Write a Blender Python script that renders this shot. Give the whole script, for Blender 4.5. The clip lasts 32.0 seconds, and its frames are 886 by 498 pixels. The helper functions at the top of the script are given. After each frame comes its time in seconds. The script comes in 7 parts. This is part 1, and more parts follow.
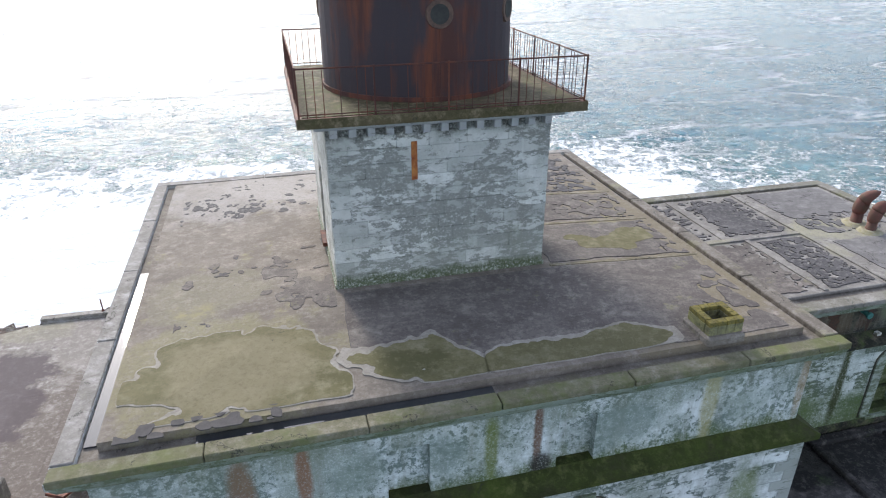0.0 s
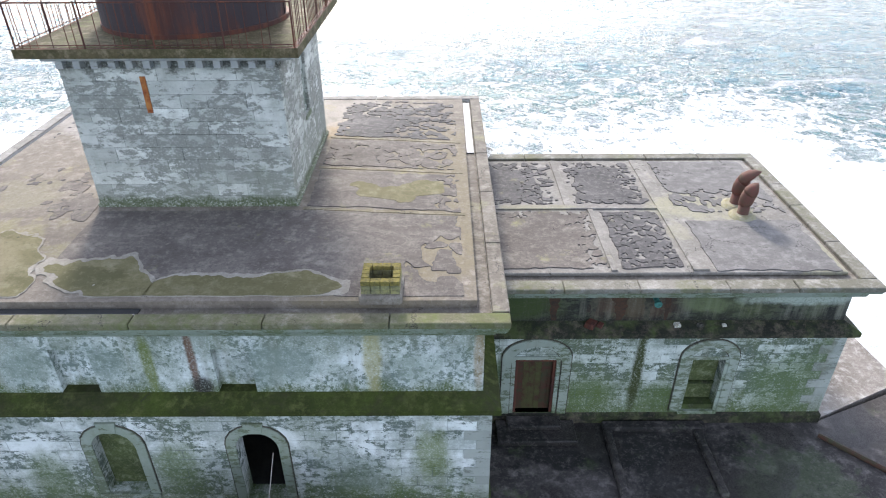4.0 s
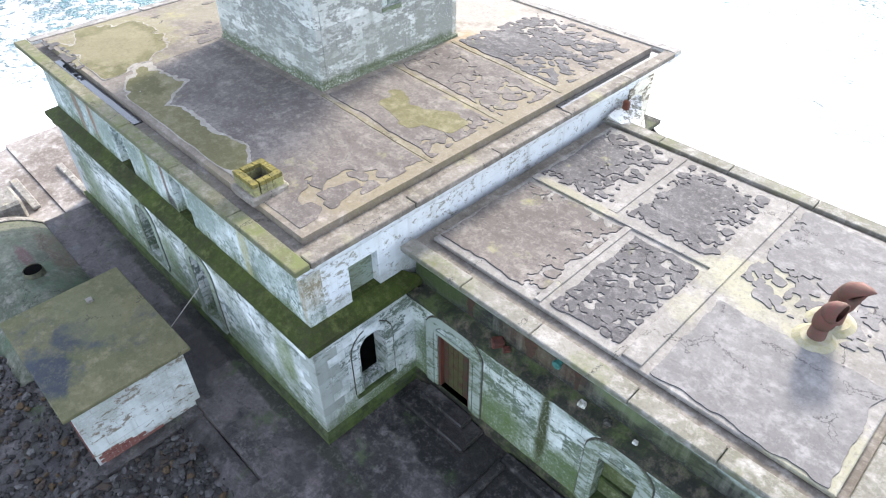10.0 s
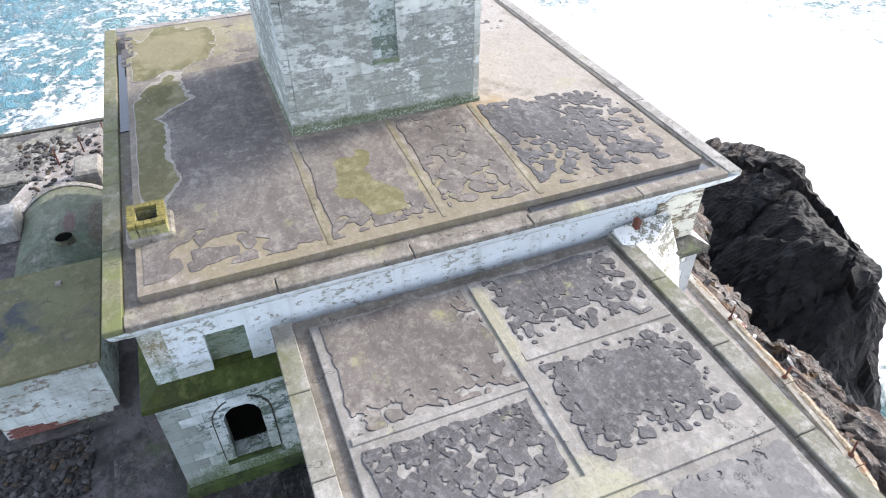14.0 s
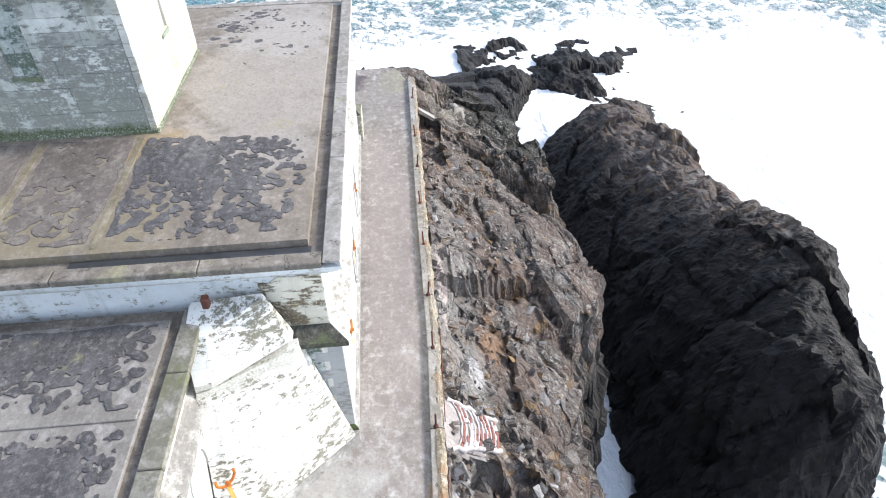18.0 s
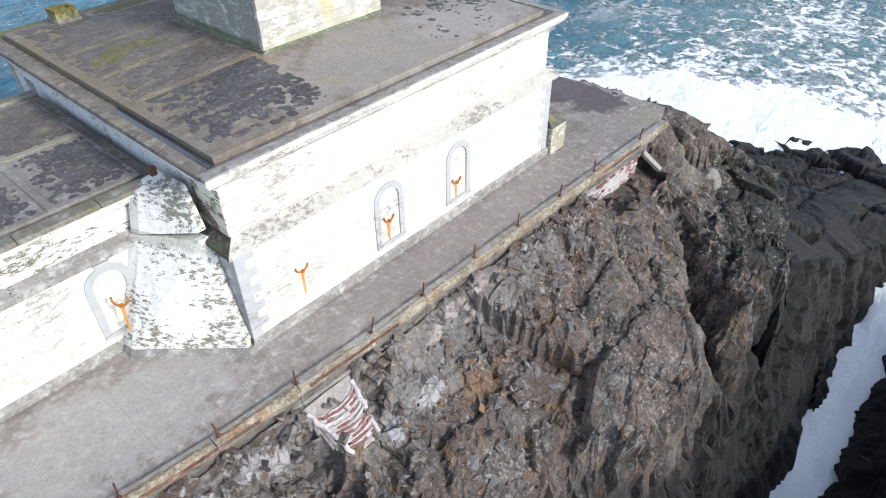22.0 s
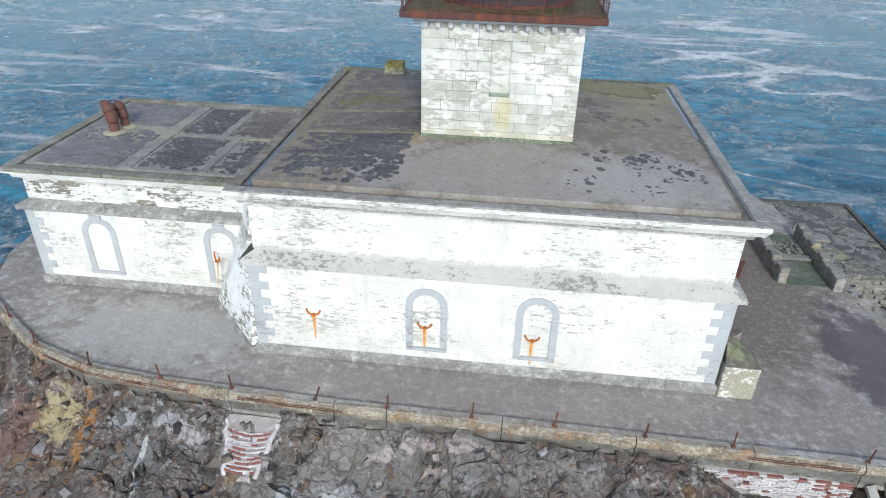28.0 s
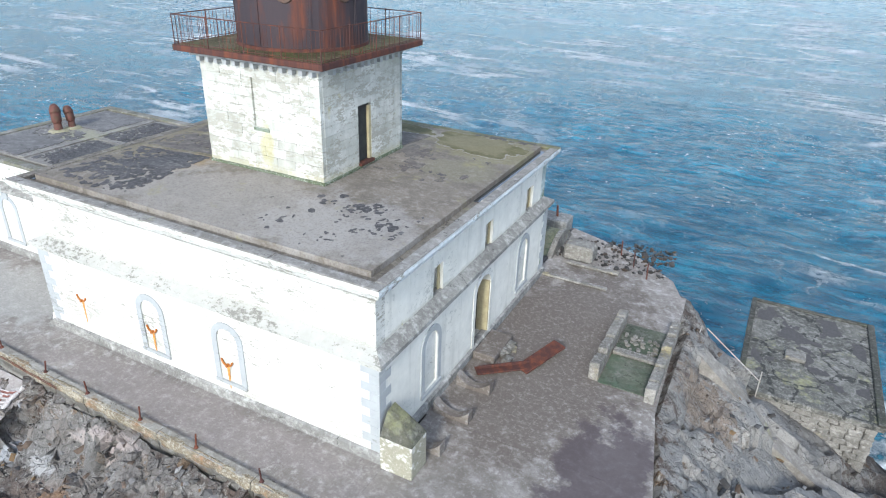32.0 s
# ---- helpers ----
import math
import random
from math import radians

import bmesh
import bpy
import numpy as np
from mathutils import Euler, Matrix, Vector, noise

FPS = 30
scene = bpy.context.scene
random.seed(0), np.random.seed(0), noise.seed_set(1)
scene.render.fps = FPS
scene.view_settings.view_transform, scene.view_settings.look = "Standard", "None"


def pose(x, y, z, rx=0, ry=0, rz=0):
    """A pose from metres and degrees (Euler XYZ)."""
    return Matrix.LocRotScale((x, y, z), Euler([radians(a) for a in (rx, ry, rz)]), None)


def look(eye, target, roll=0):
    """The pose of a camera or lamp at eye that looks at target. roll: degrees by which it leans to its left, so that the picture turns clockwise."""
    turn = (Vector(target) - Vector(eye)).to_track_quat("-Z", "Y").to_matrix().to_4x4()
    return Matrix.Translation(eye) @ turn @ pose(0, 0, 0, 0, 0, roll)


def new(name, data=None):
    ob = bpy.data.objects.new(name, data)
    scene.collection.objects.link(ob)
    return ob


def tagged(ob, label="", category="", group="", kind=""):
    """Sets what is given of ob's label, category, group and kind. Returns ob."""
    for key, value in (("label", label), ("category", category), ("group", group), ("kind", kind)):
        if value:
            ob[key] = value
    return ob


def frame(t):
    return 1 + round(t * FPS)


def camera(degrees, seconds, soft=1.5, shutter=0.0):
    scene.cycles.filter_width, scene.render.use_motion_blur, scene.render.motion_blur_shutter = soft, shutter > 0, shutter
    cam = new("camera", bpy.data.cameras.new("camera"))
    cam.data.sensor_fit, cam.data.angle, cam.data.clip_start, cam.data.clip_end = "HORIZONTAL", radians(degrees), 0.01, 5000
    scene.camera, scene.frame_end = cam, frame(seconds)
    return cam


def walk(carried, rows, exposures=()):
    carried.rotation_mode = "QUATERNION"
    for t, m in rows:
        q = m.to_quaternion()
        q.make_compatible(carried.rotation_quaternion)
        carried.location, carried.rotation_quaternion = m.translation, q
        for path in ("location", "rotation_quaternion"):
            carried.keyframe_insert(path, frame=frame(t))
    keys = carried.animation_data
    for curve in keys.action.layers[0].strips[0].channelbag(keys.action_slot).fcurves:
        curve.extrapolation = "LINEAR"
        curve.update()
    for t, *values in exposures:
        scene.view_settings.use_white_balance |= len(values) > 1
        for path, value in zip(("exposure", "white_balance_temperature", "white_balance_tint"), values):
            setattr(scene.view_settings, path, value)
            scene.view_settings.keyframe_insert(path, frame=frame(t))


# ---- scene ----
cam = camera(68.2, 32.0, 1.1)
METRES, EYE, TILT, LEAN, TURN = 84.6, 13.54, 0.0, 0.0, -14.6
ROWS = [
    (0.0, 0.0, 0.0, 0.0, -0.06, -25.63, 0.13),
    (0.5, 0.01, 0.0003, 0.0017, -0.04, -25.63, 0.28),
    (1.0, 0.0249, 0.0004, 0.0029, 0.09, -25.64, 0.37),
    (1.5, 0.0416, 0.0007, 0.0036, 0.49, -25.65, 0.35),
    (2.0, 0.0581, 0.0015, 0.004, 1.74, -25.66, 0.3),
    (2.5, 0.0737, 0.0029, 0.0042, 4.13, -25.61, 0.3),
    (3.0, 0.0884, 0.0053, 0.0046, 6.93, -25.67, 0.29),
    (3.5, 0.1024, 0.0083, 0.0046, 10.48, -28.19, 0.31),
    (4.0, 0.1152, 0.0121, 0.0048, 14.59, -31.39, 0.28),
    (4.5, 0.1271, 0.0166, 0.005, 18.81, -33.8, 0.26),
    (6.5, 0.1672, 0.0412, 0.0048, 33.37, -36.09, 0.27),
    (7.0, 0.1762, 0.0496, 0.005, 38.01, -37.2, 0.29),
    (7.5, 0.1844, 0.0587, 0.0053, 42.49, -38.09, 0.3),
    (8.0, 0.1916, 0.0683, 0.0055, 46.46, -39.67, 0.3),
    (8.5, 0.1977, 0.0786, 0.0059, 49.9, -40.59, 0.35),
    (9.0, 0.2023, 0.0891, 0.0063, 53.41, -40.54, 0.37),
    (9.5, 0.2056, 0.0992, 0.0073, 56.89, -40.55, 0.31),
    (10.0, 0.2083, 0.1091, 0.0076, 59.88, -40.42, 0.37),
    (10.5, 0.2101, 0.1191, 0.008, 62.79, -40.29, 0.4),
    (11.0, 0.2101, 0.1289, 0.0083, 65.6, -40.2, 0.42),
    (11.5, 0.209, 0.1388, 0.0086, 68.31, -40.06, 0.44),
    (12.0, 0.2074, 0.148, 0.0092, 70.99, -40.06, 0.47),
    (12.5, 0.2052, 0.1573, 0.0097, 73.72, -39.95, 0.47),
    (13.0, 0.2032, 0.167, 0.0101, 76.44, -39.87, 0.52),
    (13.5, 0.2019, 0.1789, 0.0102, 79.46, -39.79, 0.48),
    (15.5, 0.1938, 0.2463, 0.0086, 94.17, -39.56, 0.63),
    (16.0, 0.1895, 0.2645, 0.0083, 96.6, -39.54, 0.66),
    (16.5, 0.1846, 0.283, 0.008, 97.81, -39.58, 0.67),
    (17.0, 0.1788, 0.3011, 0.0078, 98.5, -39.62, 0.68),
    (17.5, 0.1728, 0.319, 0.0073, 98.92, -39.51, 0.8),
    (18.0, 0.1662, 0.3365, 0.0073, 99.25, -39.51, 0.85),
    (18.5, 0.1589, 0.3538, 0.0072, 101.3, -39.46, 0.9),
    (19.0, 0.1508, 0.3703, 0.0068, 106.44, -39.32, 0.9),
    (19.5, 0.1424, 0.3866, 0.0067, 112.07, -39.19, 0.9),
    (20.0, 0.1334, 0.4023, 0.0063, 118.36, -39.13, 0.95),
    (20.5, 0.1231, 0.417, 0.0061, 125.27, -39.09, 0.85),
    (21.0, 0.112, 0.431, 0.0057, 131.97, -38.97, 0.82),
    (21.5, 0.0999, 0.4434, 0.0055, 138.7, -38.91, 0.75),
    (22.0, 0.0872, 0.4547, 0.0054, 146.18, -38.39, 0.59),
    (22.5, 0.0745, 0.464, 0.0053, 153.13, -37.73, 0.37),
    (23.0, 0.0618, 0.4714, 0.0054, 159.13, -37.1, 0.15),
    (23.5, 0.0487, 0.4775, 0.0055, 164.77, -35.53, -0.06),
    (24.0, 0.0358, 0.4822, 0.0052, 170.55, -33.9, -0.2),
    (24.5, 0.0233, 0.4857, 0.0041, 176.96, -32.32, -0.39),
    (25.0, 0.0106, 0.4868, 0.0037, 183.55, -30.97, -0.57),
    (25.5, -0.0018, 0.4864, 0.0031, 189.97, -29.67, -0.76),
    (27.5, -0.0625, 0.4636, 0.0039, 201.03, -29.76, -1.08),
    (28.0, -0.0823, 0.4538, 0.004, 201.32, -29.86, -1.13),
    (28.5, -0.1028, 0.4433, 0.0045, 201.56, -29.96, -1.21),
    (29.0, -0.1229, 0.4325, 0.0052, 201.72, -30.07, -1.3),
    (29.5, -0.1425, 0.4217, 0.006, 201.84, -30.14, -1.43),
    (30.0, -0.1622, 0.4109, 0.0066, 202.91, -30.16, -1.46),
    (30.5, -0.1817, 0.3997, 0.0069, 205.62, -29.73, -1.48),
    (31.0, -0.2008, 0.3877, 0.0068, 209.5, -28.33, -1.53),
    (31.5, -0.2196, 0.3747, 0.0065, 215.08, -27.19, -1.57),
    (32.0, -0.238, 0.3601, 0.0064, 222.38, -26.26, -1.6),
]
EXPOSURES = [(0.0, 1.3, 7050, 11), (4.0, 1.75, 7200, 11), (8.0, 2.48, 7250, 11), (11.0, 2.24, 7200, 11), (13.5, 2.08, 7150, 11), (16.0, 2.08, 7000, 10), (19.0, 1.42, 6850, 9), (22.0, 1.14, 6700, 9), (25.0, 1.0, 6550, 7), (28.0, 0.81, 6400, 5), (30.0, 0.95, 6400, 5), (32.0, 1.19, 6400, 5)]
walk(cam, [(t, pose(0, 0, EYE, TILT, LEAN, TURN) @ pose(METRES * x, METRES * y, METRES * z, 90 + pitch, roll, yaw)) for t, x, y, z, yaw, pitch, roll in ROWS], EXPOSURES)

# ---- light: hazy sun over the open sea, high thin cloud ----
SUN_YAW, SUN_ELEV = 10.0, 30.0
world = bpy.data.worlds.new("sky")
scene.world = world
world.use_nodes = True
wn = world.node_tree
sky = wn.nodes.new("ShaderNodeTexSky")
sky.sky_type = "NISHITA"
sky.sun_disc = False
sky.sun_elevation, sky.sun_rotation = radians(SUN_ELEV), radians(-SUN_YAW)
sky.air_density, sky.dust_density, sky.ozone_density = 1.0, 1.35, 2.2
veil = wn.nodes.new("ShaderNodeHueSaturation")
veil.inputs["Saturation"].default_value = 0.55
wn.links.new(sky.outputs[0], veil.inputs["Color"])
haze = wn.nodes.new("ShaderNodeMix")
haze.data_type, haze.blend_type = "RGBA", "MULTIPLY"
haze.inputs[0].default_value, haze.inputs[7].default_value = 1.0, (0.93, 0.99, 1.11, 1.0)
wn.links.new(veil.outputs[0], haze.inputs[6])
wn.links.new(haze.outputs[2], wn.nodes["Background"].inputs[0])
wn.nodes["Background"].inputs[1].default_value = 0.15
sun = new("sun", bpy.data.lights.new("sun", "SUN"))
sun.data.energy, sun.data.angle, sun.data.color = 1.5, radians(9.0), (1.0, 0.98, 0.955)
ce, se = math.cos(radians(SUN_ELEV)), math.sin(radians(SUN_ELEV))
sy, cy = math.sin(radians(SUN_YAW)), math.cos(radians(SUN_YAW))
sun.matrix_world = look((-200 * ce * sy, 200 * ce * cy, 200 * se), (0, 0, 0))

# ---- materials ----
class Nodes:
    """A short way to write node materials in world metres."""

    def __init__(self, name):
        self.mat = bpy.data.materials.new(name)
        self.mat.use_nodes = True
        self.t = self.mat.node_tree
        self.bsdf = self.t.nodes["Principled BSDF"]
        self.pos = self.t.nodes.new("ShaderNodeNewGeometry").outputs["Position"]

    def add(self, kind):
        return self.t.nodes.new(kind)

    def put(self, value, socket):
        if isinstance(value, bpy.types.NodeSocket):
            self.t.links.new(value, socket)
        elif isinstance(value, (tuple, list)):
            socket.default_value = (*value, 1.0) if len(socket.default_value) == 4 and len(value) == 3 else value
        else:
            socket.default_value = value

    def math(self, op, a, b=0.0, clamp=False):
        n = self.add("ShaderNodeMath")
        n.operation, n.use_clamp = op, clamp
        self.put(a, n.inputs[0]), self.put(b, n.inputs[1])
        return n.outputs[0]

    def scaled(self, sx, sy, sz):
        n = self.add("ShaderNodeMapping")
        self.t.links.new(self.pos, n.inputs["Vector"])
        n.inputs["Scale"].default_value = (sx, sy, sz)
        return n.outputs[0]

    def noise(self, scale, detail=4.0, rough=0.55, vec=None, warp=0.0):
        n = self.add("ShaderNodeTexNoise")
        self.t.links.new(vec or self.pos, n.inputs["Vector"])
        n.inputs["Scale"].default_value, n.inputs["Detail"].default_value = scale, detail
        n.inputs["Roughness"].default_value, n.inputs["Distortion"].default_value = rough, warp
        return n.outputs["Fac"]

    def cells(self, scale, feature="F1", vec=None, out="Distance"):
        n = self.add("ShaderNodeTexVoronoi")
        n.feature = feature
        self.t.links.new(vec or self.pos, n.inputs["Vector"])
        n.inputs["Scale"].default_value = scale
        return n.outputs[out]

    def warped(self, scale, amount):
        n = self.add("ShaderNodeTexNoise")
        self.t.links.new(self.pos, n.inputs["Vector"])
        n.inputs["Scale"].default_value, n.inputs["Detail"].default_value = scale, 3.0
        m = self.add("ShaderNodeVectorMath")
        m.operation = "MULTIPLY_ADD"
        self.t.links.new(n.outputs["Color"], m.inputs[0])
        m.inputs[1].default_value = (amount * 2, amount * 2, amount * 2)
        self.t.links.new(self.pos, m.inputs[2])
        return m.outputs[0]

    def split(self, colour):
        n = self.add("ShaderNodeSeparateColor")
        self.t.links.new(colour, n.inputs[0])
        return n.outputs

    def step(self, value, lo, hi, to0=0.0, to1=1.0):
        n = self.add("ShaderNodeMapRange")
        self.put(value, n.inputs[0])
        for k, v in zip((1, 2, 3, 4), (lo, hi, to0, to1)):
            n.inputs[k].default_value = v
        return n.outputs[0]

    def mix(self, fac, a, b):
        n = self.add("ShaderNodeMix")
        n.data_type = "RGBA"
        self.put(fac, n.inputs[0]), self.put(a, n.inputs[6]), self.put(b, n.inputs[7])
        return n.outputs[2]

    def bump(self, height, strength=0.4, distance=0.02, normal=None):
        n = self.add("ShaderNodeBump")
        self.put(height, n.inputs["Height"])
        n.inputs["Strength"].default_value, n.inputs["Distance"].default_value = strength, distance
        if normal is not None:
            self.t.links.new(normal, n.inputs["Normal"])
        return n.outputs[0]

    def end(self, colour, rough=0.85, normal=None, metal=0.0, spec=0.4):
        self.put(colour, self.bsdf.inputs["Base Color"])
        self.put(rough, self.bsdf.inputs["Roughness"])
        self.put(metal, self.bsdf.inputs["Metallic"])
        self.bsdf.inputs["Specular IOR Level"].default_value = spec
        if normal is not None:
            self.t.links.new(normal, self.bsdf.inputs["Normal"])
        return self.mat


def wall_paint(name, base, worn, chips, green, courses=0.5, streak=0.3, rand=0.0, algae=(), grime=(), lichen=0.0, haze=0.0, bite=8.5, blots=(), stretch=0.36):
    """Whitewashed masonry: worn chips, algae, runs of dirt and faint block courses."""
    n = Nodes(name)
    mid, fine = n.noise(2.3, 6, 0.65), n.noise(22, 5, 0.7)
    col = n.mix(n.step(mid, 0.3, 0.7), [c * 0.86 for c in base], base)
    if rand:
        info = n.add("ShaderNodeObjectInfo").outputs["Random"]
        col = n.mix(n.step(info, 0.0, 1.0, 0.0, rand), col, worn)
    wide = n.math("ADD", n.math("MULTIPLY", n.noise(0.6, 4), 0.34), n.math("MULTIPLY", n.noise(bite, 8, 0.74, n.scaled(stretch, stretch, 1.0)), 0.66))
    sep = n.add("ShaderNodeSeparateXYZ")
    n.t.links.new(n.pos, sep.inputs[0])
    comb = n.add("ShaderNodeCombineXYZ")
    n.put(n.math("ADD", sep.outputs[0], sep.outputs[1]), comb.inputs[0])
    n.put(sep.outputs[2], comb.inputs[1])
    br = n.add("ShaderNodeTexBrick")
    n.t.links.new(comb.outputs[0], br.inputs["Vector"])
    br.inputs["Scale"].default_value = 1.0
    br.inputs["Color1"].default_value, br.inputs["Color2"].default_value, br.inputs["Mortar"].default_value = (0, 0, 0, 1), (1, 1, 1, 1), (0.5, 0.5, 0.5, 1)
    br.inputs["Mortar Size"].default_value, br.inputs["Mortar Smooth"].default_value = 0.012, 0.5
    br.inputs["Brick Width"].default_value, br.inputs["Row Height"].default_value = 0.72, 0.31
    wide = n.math("ADD", wide, n.math("MULTIPLY", n.math("SUBTRACT", br.outputs["Color"], 0.5), 0.13 * courses))
    if haze:
        soft = n.math("MULTIPLY", n.step(n.noise(0.9, 8, 0.72, n.scaled(0.8, 0.8, 1.0)), 0.43, 0.55), n.step(fine, 0.15, 0.5))
        soft = n.math("ADD", n.math("MULTIPLY", soft, 0.8), n.math("MULTIPLY", n.math("MULTIPLY", br.outputs["Color"], n.step(mid, 0.4, 0.6)), 0.25 * courses))
        col = n.mix(n.math("MULTIPLY", soft, haze, True), col, [0.6 * a + 0.4 * b for a, b in zip(worn, (0.07, 0.11, 0.06))])
    chip = n.step(wide, 0.60 - chips, 0.63 - chips)
    col = n.mix(n.math("MULTIPLY", chip, n.step(fine, 0.3, 0.47)), col, worn)
    runs = n.step(n.noise(1.0, 5, 0.6, n.scaled(2.6, 2.6, 0.16)), 0.52, 0.72)
    col = n.mix(n.math("MULTIPLY", runs, streak), col, (0.20, 0.20, 0.16))
    moss = n.math("MULTIPLY", n.step(n.noise(0.42, 5, 0.65, n.scaled(1, 1, 0.55)), 0.60 - green, 0.80 - green * 0.6), n.step(fine, 0.2, 0.65))
    col = n.mix(n.math("MULTIPLY", moss, 0.8), col, (0.105, 0.135, 0.045))
    drips = n.noise(1.0, 6, 0.7, n.scaled(2.2, 2.2, 0.45))
    patchy = n.noise(1.4, 7, 0.75)
    for level, reach, tint, amount, way in [(*a, 1.0) for a in algae] + [(*g, -1.0) for g in grime]:
        t = n.math("DIVIDE", n.math("MULTIPLY", n.math("SUBTRACT", sep.outputs[2], level), way), reach)
        f = n.math("SUBTRACT", n.math("ADD", n.math("MULTIPLY", drips, 1.3), n.math("MULTIPLY", patchy, 1.1)), t)
        m = n.math("MULTIPLY", n.step(f, 0.72, 1.15, 0.0, amount), n.step(fine, 0.25, 0.55))
        m = n.math("MULTIPLY", m, n.math("GREATER_THAN", t, -0.6))
        col = n.mix(m, col, tint)
    for u, z, ru, rz, tint, amount in blots:
        a = n.math("POWER", n.math("DIVIDE", n.math("SUBTRACT", sep.outputs[0], u), ru), 2.0)
        b = n.math("POWER", n.math("DIVIDE", n.math("SUBTRACT", sep.outputs[2], z), rz), 2.0)
        far = n.math("ADD", n.math("SQRT", n.math("ADD", a, b)), n.math("MULTIPLY", n.math("SUBTRACT", n.math("ADD", n.math("MULTIPLY", patchy, 0.6), n.math("MULTIPLY", drips, 0.4)), 0.5), 2.6 if ru > 0.3 else 1.2))
        col = n.mix(n.math("MULTIPLY", n.step(far, 0.6, 1.1, amount, 0.0), n.step(fine, 0.2, 0.5)), col, tint)
    if lichen:
        y = n.step(n.noise(0.75, 6, 0.7), 0.70 - lichen, 0.78 - lichen, 0.0, 0.75)
        col = n.mix(y, col, (0.40, 0.34, 0.13))
    joint = n.math("MULTIPLY", br.outputs["Fac"], n.math("MULTIPLY", n.step(n.noise(1.3, 3), 0.35, 0.65), courses))
    col = n.mix(n.math("MULTIPLY", joint, 0.85), col, worn)
    nor = n.bump(n.math("SUBTRACT", n.math("SUBTRACT", n.math("MULTIPLY", fine, 0.5), n.math("MULTIPLY", chip, 0.35)), joint), 0.55, 0.02)
    return n.end(col, n.step(fine, 0.2, 0.8, 0.6, 0.9), nor)


def concrete(name, base, dark, light, lichen=0.0, lichen_col=(0.30, 0.29, 0.13), wet=0.0, cracks=0.4, size=1.0, spots=(), grain=0.55, late=0):
    n = Nodes(name)
    big, mid, fine = n.noise(0.45 * size, 4, 0.6, None, 0.4), n.noise(3.0 * size, 7, 0.68), n.noise(40, 4, 0.7)
    col = n.mix(n.step(big, 0.35, 0.66), dark, base)
    col = n.mix(n.step(mid, 0.50, 0.66), col, light)
    col = n.mix(n.step(n.noise(1.1 * size, 6, 0.7, n.scaled(0.6, 1.0, 1.0), 0.5), 0.46, 0.60, 0.0, min(0.8, 0.95 * grain)), col, [c * 0.8 for c in dark])
    def patches(col, chosen):
        for sx, sy, rx, ry, tint, amount in chosen:
            mp = n.add("ShaderNodeMapping")
            n.t.links.new(n.pos, mp.inputs["Vector"])
            mp.inputs["Location"].default_value, mp.inputs["Scale"].default_value = (-sx / rx, -sy / ry, 0), (1 / rx, 1 / ry, 0)
            ln = n.add("ShaderNodeVectorMath")
            ln.operation = "LENGTH"
            n.t.links.new(mp.outputs[0], ln.inputs[0])
            far = n.math("ADD", ln.outputs["Value"], n.math("MULTIPLY", n.math("SUBTRACT", n.noise(1.1, 6, 0.65), 0.5), 2.2))
            col = n.mix(n.step(far, 0.75, 1.05, amount, 0.0), col, tint)
        return col

    col = patches(col, spots[late:])
    col = n.mix(n.step(n.noise(5.5 * size, 8, 0.8), 0.53, 0.58, 0, 0.6 * grain), col, light)
    col = n.mix(n.step(n.noise(9 * size, 6, 0.75), 0.52, 0.60, 0, 0.65 * grain), col, dark)
    col = n.mix(n.step(n.noise(14 * size, 6, 0.8), 0.53, 0.60, 0, 0.6 * grain), col, [c * 0.5 for c in dark])
    col = n.mix(n.step(n.noise(6 * size, 8, 0.8, n.scaled(0.8, 1.0, 1)), 0.54, 0.62, 0, 0.4 * grain), col, [min(0.75, c * 1.25) for c in light])
    col = patches(col, spots[:late])
    if lichen:
        m = n.math("MULTIPLY", n.step(n.noise(0.8, 5, 0.7), 0.66 - lichen, 0.74 - lichen * 0.7), n.step(mid, 0.35, 0.6))
        col = n.mix(n.math("MULTIPLY", m, 0.8), col, lichen_col)
    edge = n.cells(0.55 * size, "DISTANCE_TO_EDGE", n.pos)
    wob = n.math("ADD", edge, n.math("MULTIPLY", n.math("SUBTRACT", mid, 0.5), 0.3))
    crack = n.math("MULTIPLY", n.math("LESS_THAN", n.math("ABSOLUTE", wob), 0.0042 * max(1.0, 4.0 * (cracks - 0.9))), n.math("GREATER_THAN", big, 0.62 - cracks * 0.3))
    col = n.mix(n.math("MULTIPLY", crack, 0.8), col, (0.03, 0.03, 0.028))
    rough = n.step(fine, 0.2, 0.8, 0.7, 0.95)
    if wet:
        pool = n.step(n.noise(0.55, 3, 0.5), 0.62 - wet, 0.66 - wet)
        col = n.mix(n.math("MULTIPLY", pool, 0.55), col, [c * 0.35 for c in base])
        rough = n.math("SUBTRACT", rough, n.math("MULTIPLY", pool, 0.55))
    nor = n.bump(n.math("ADD", n.math("MULTIPLY", mid, 0.6), n.math("MULTIPLY", fine, 0.25)), 0.35, 0.014)
    return n.end(col, rough, nor, 0.0, 0.2)


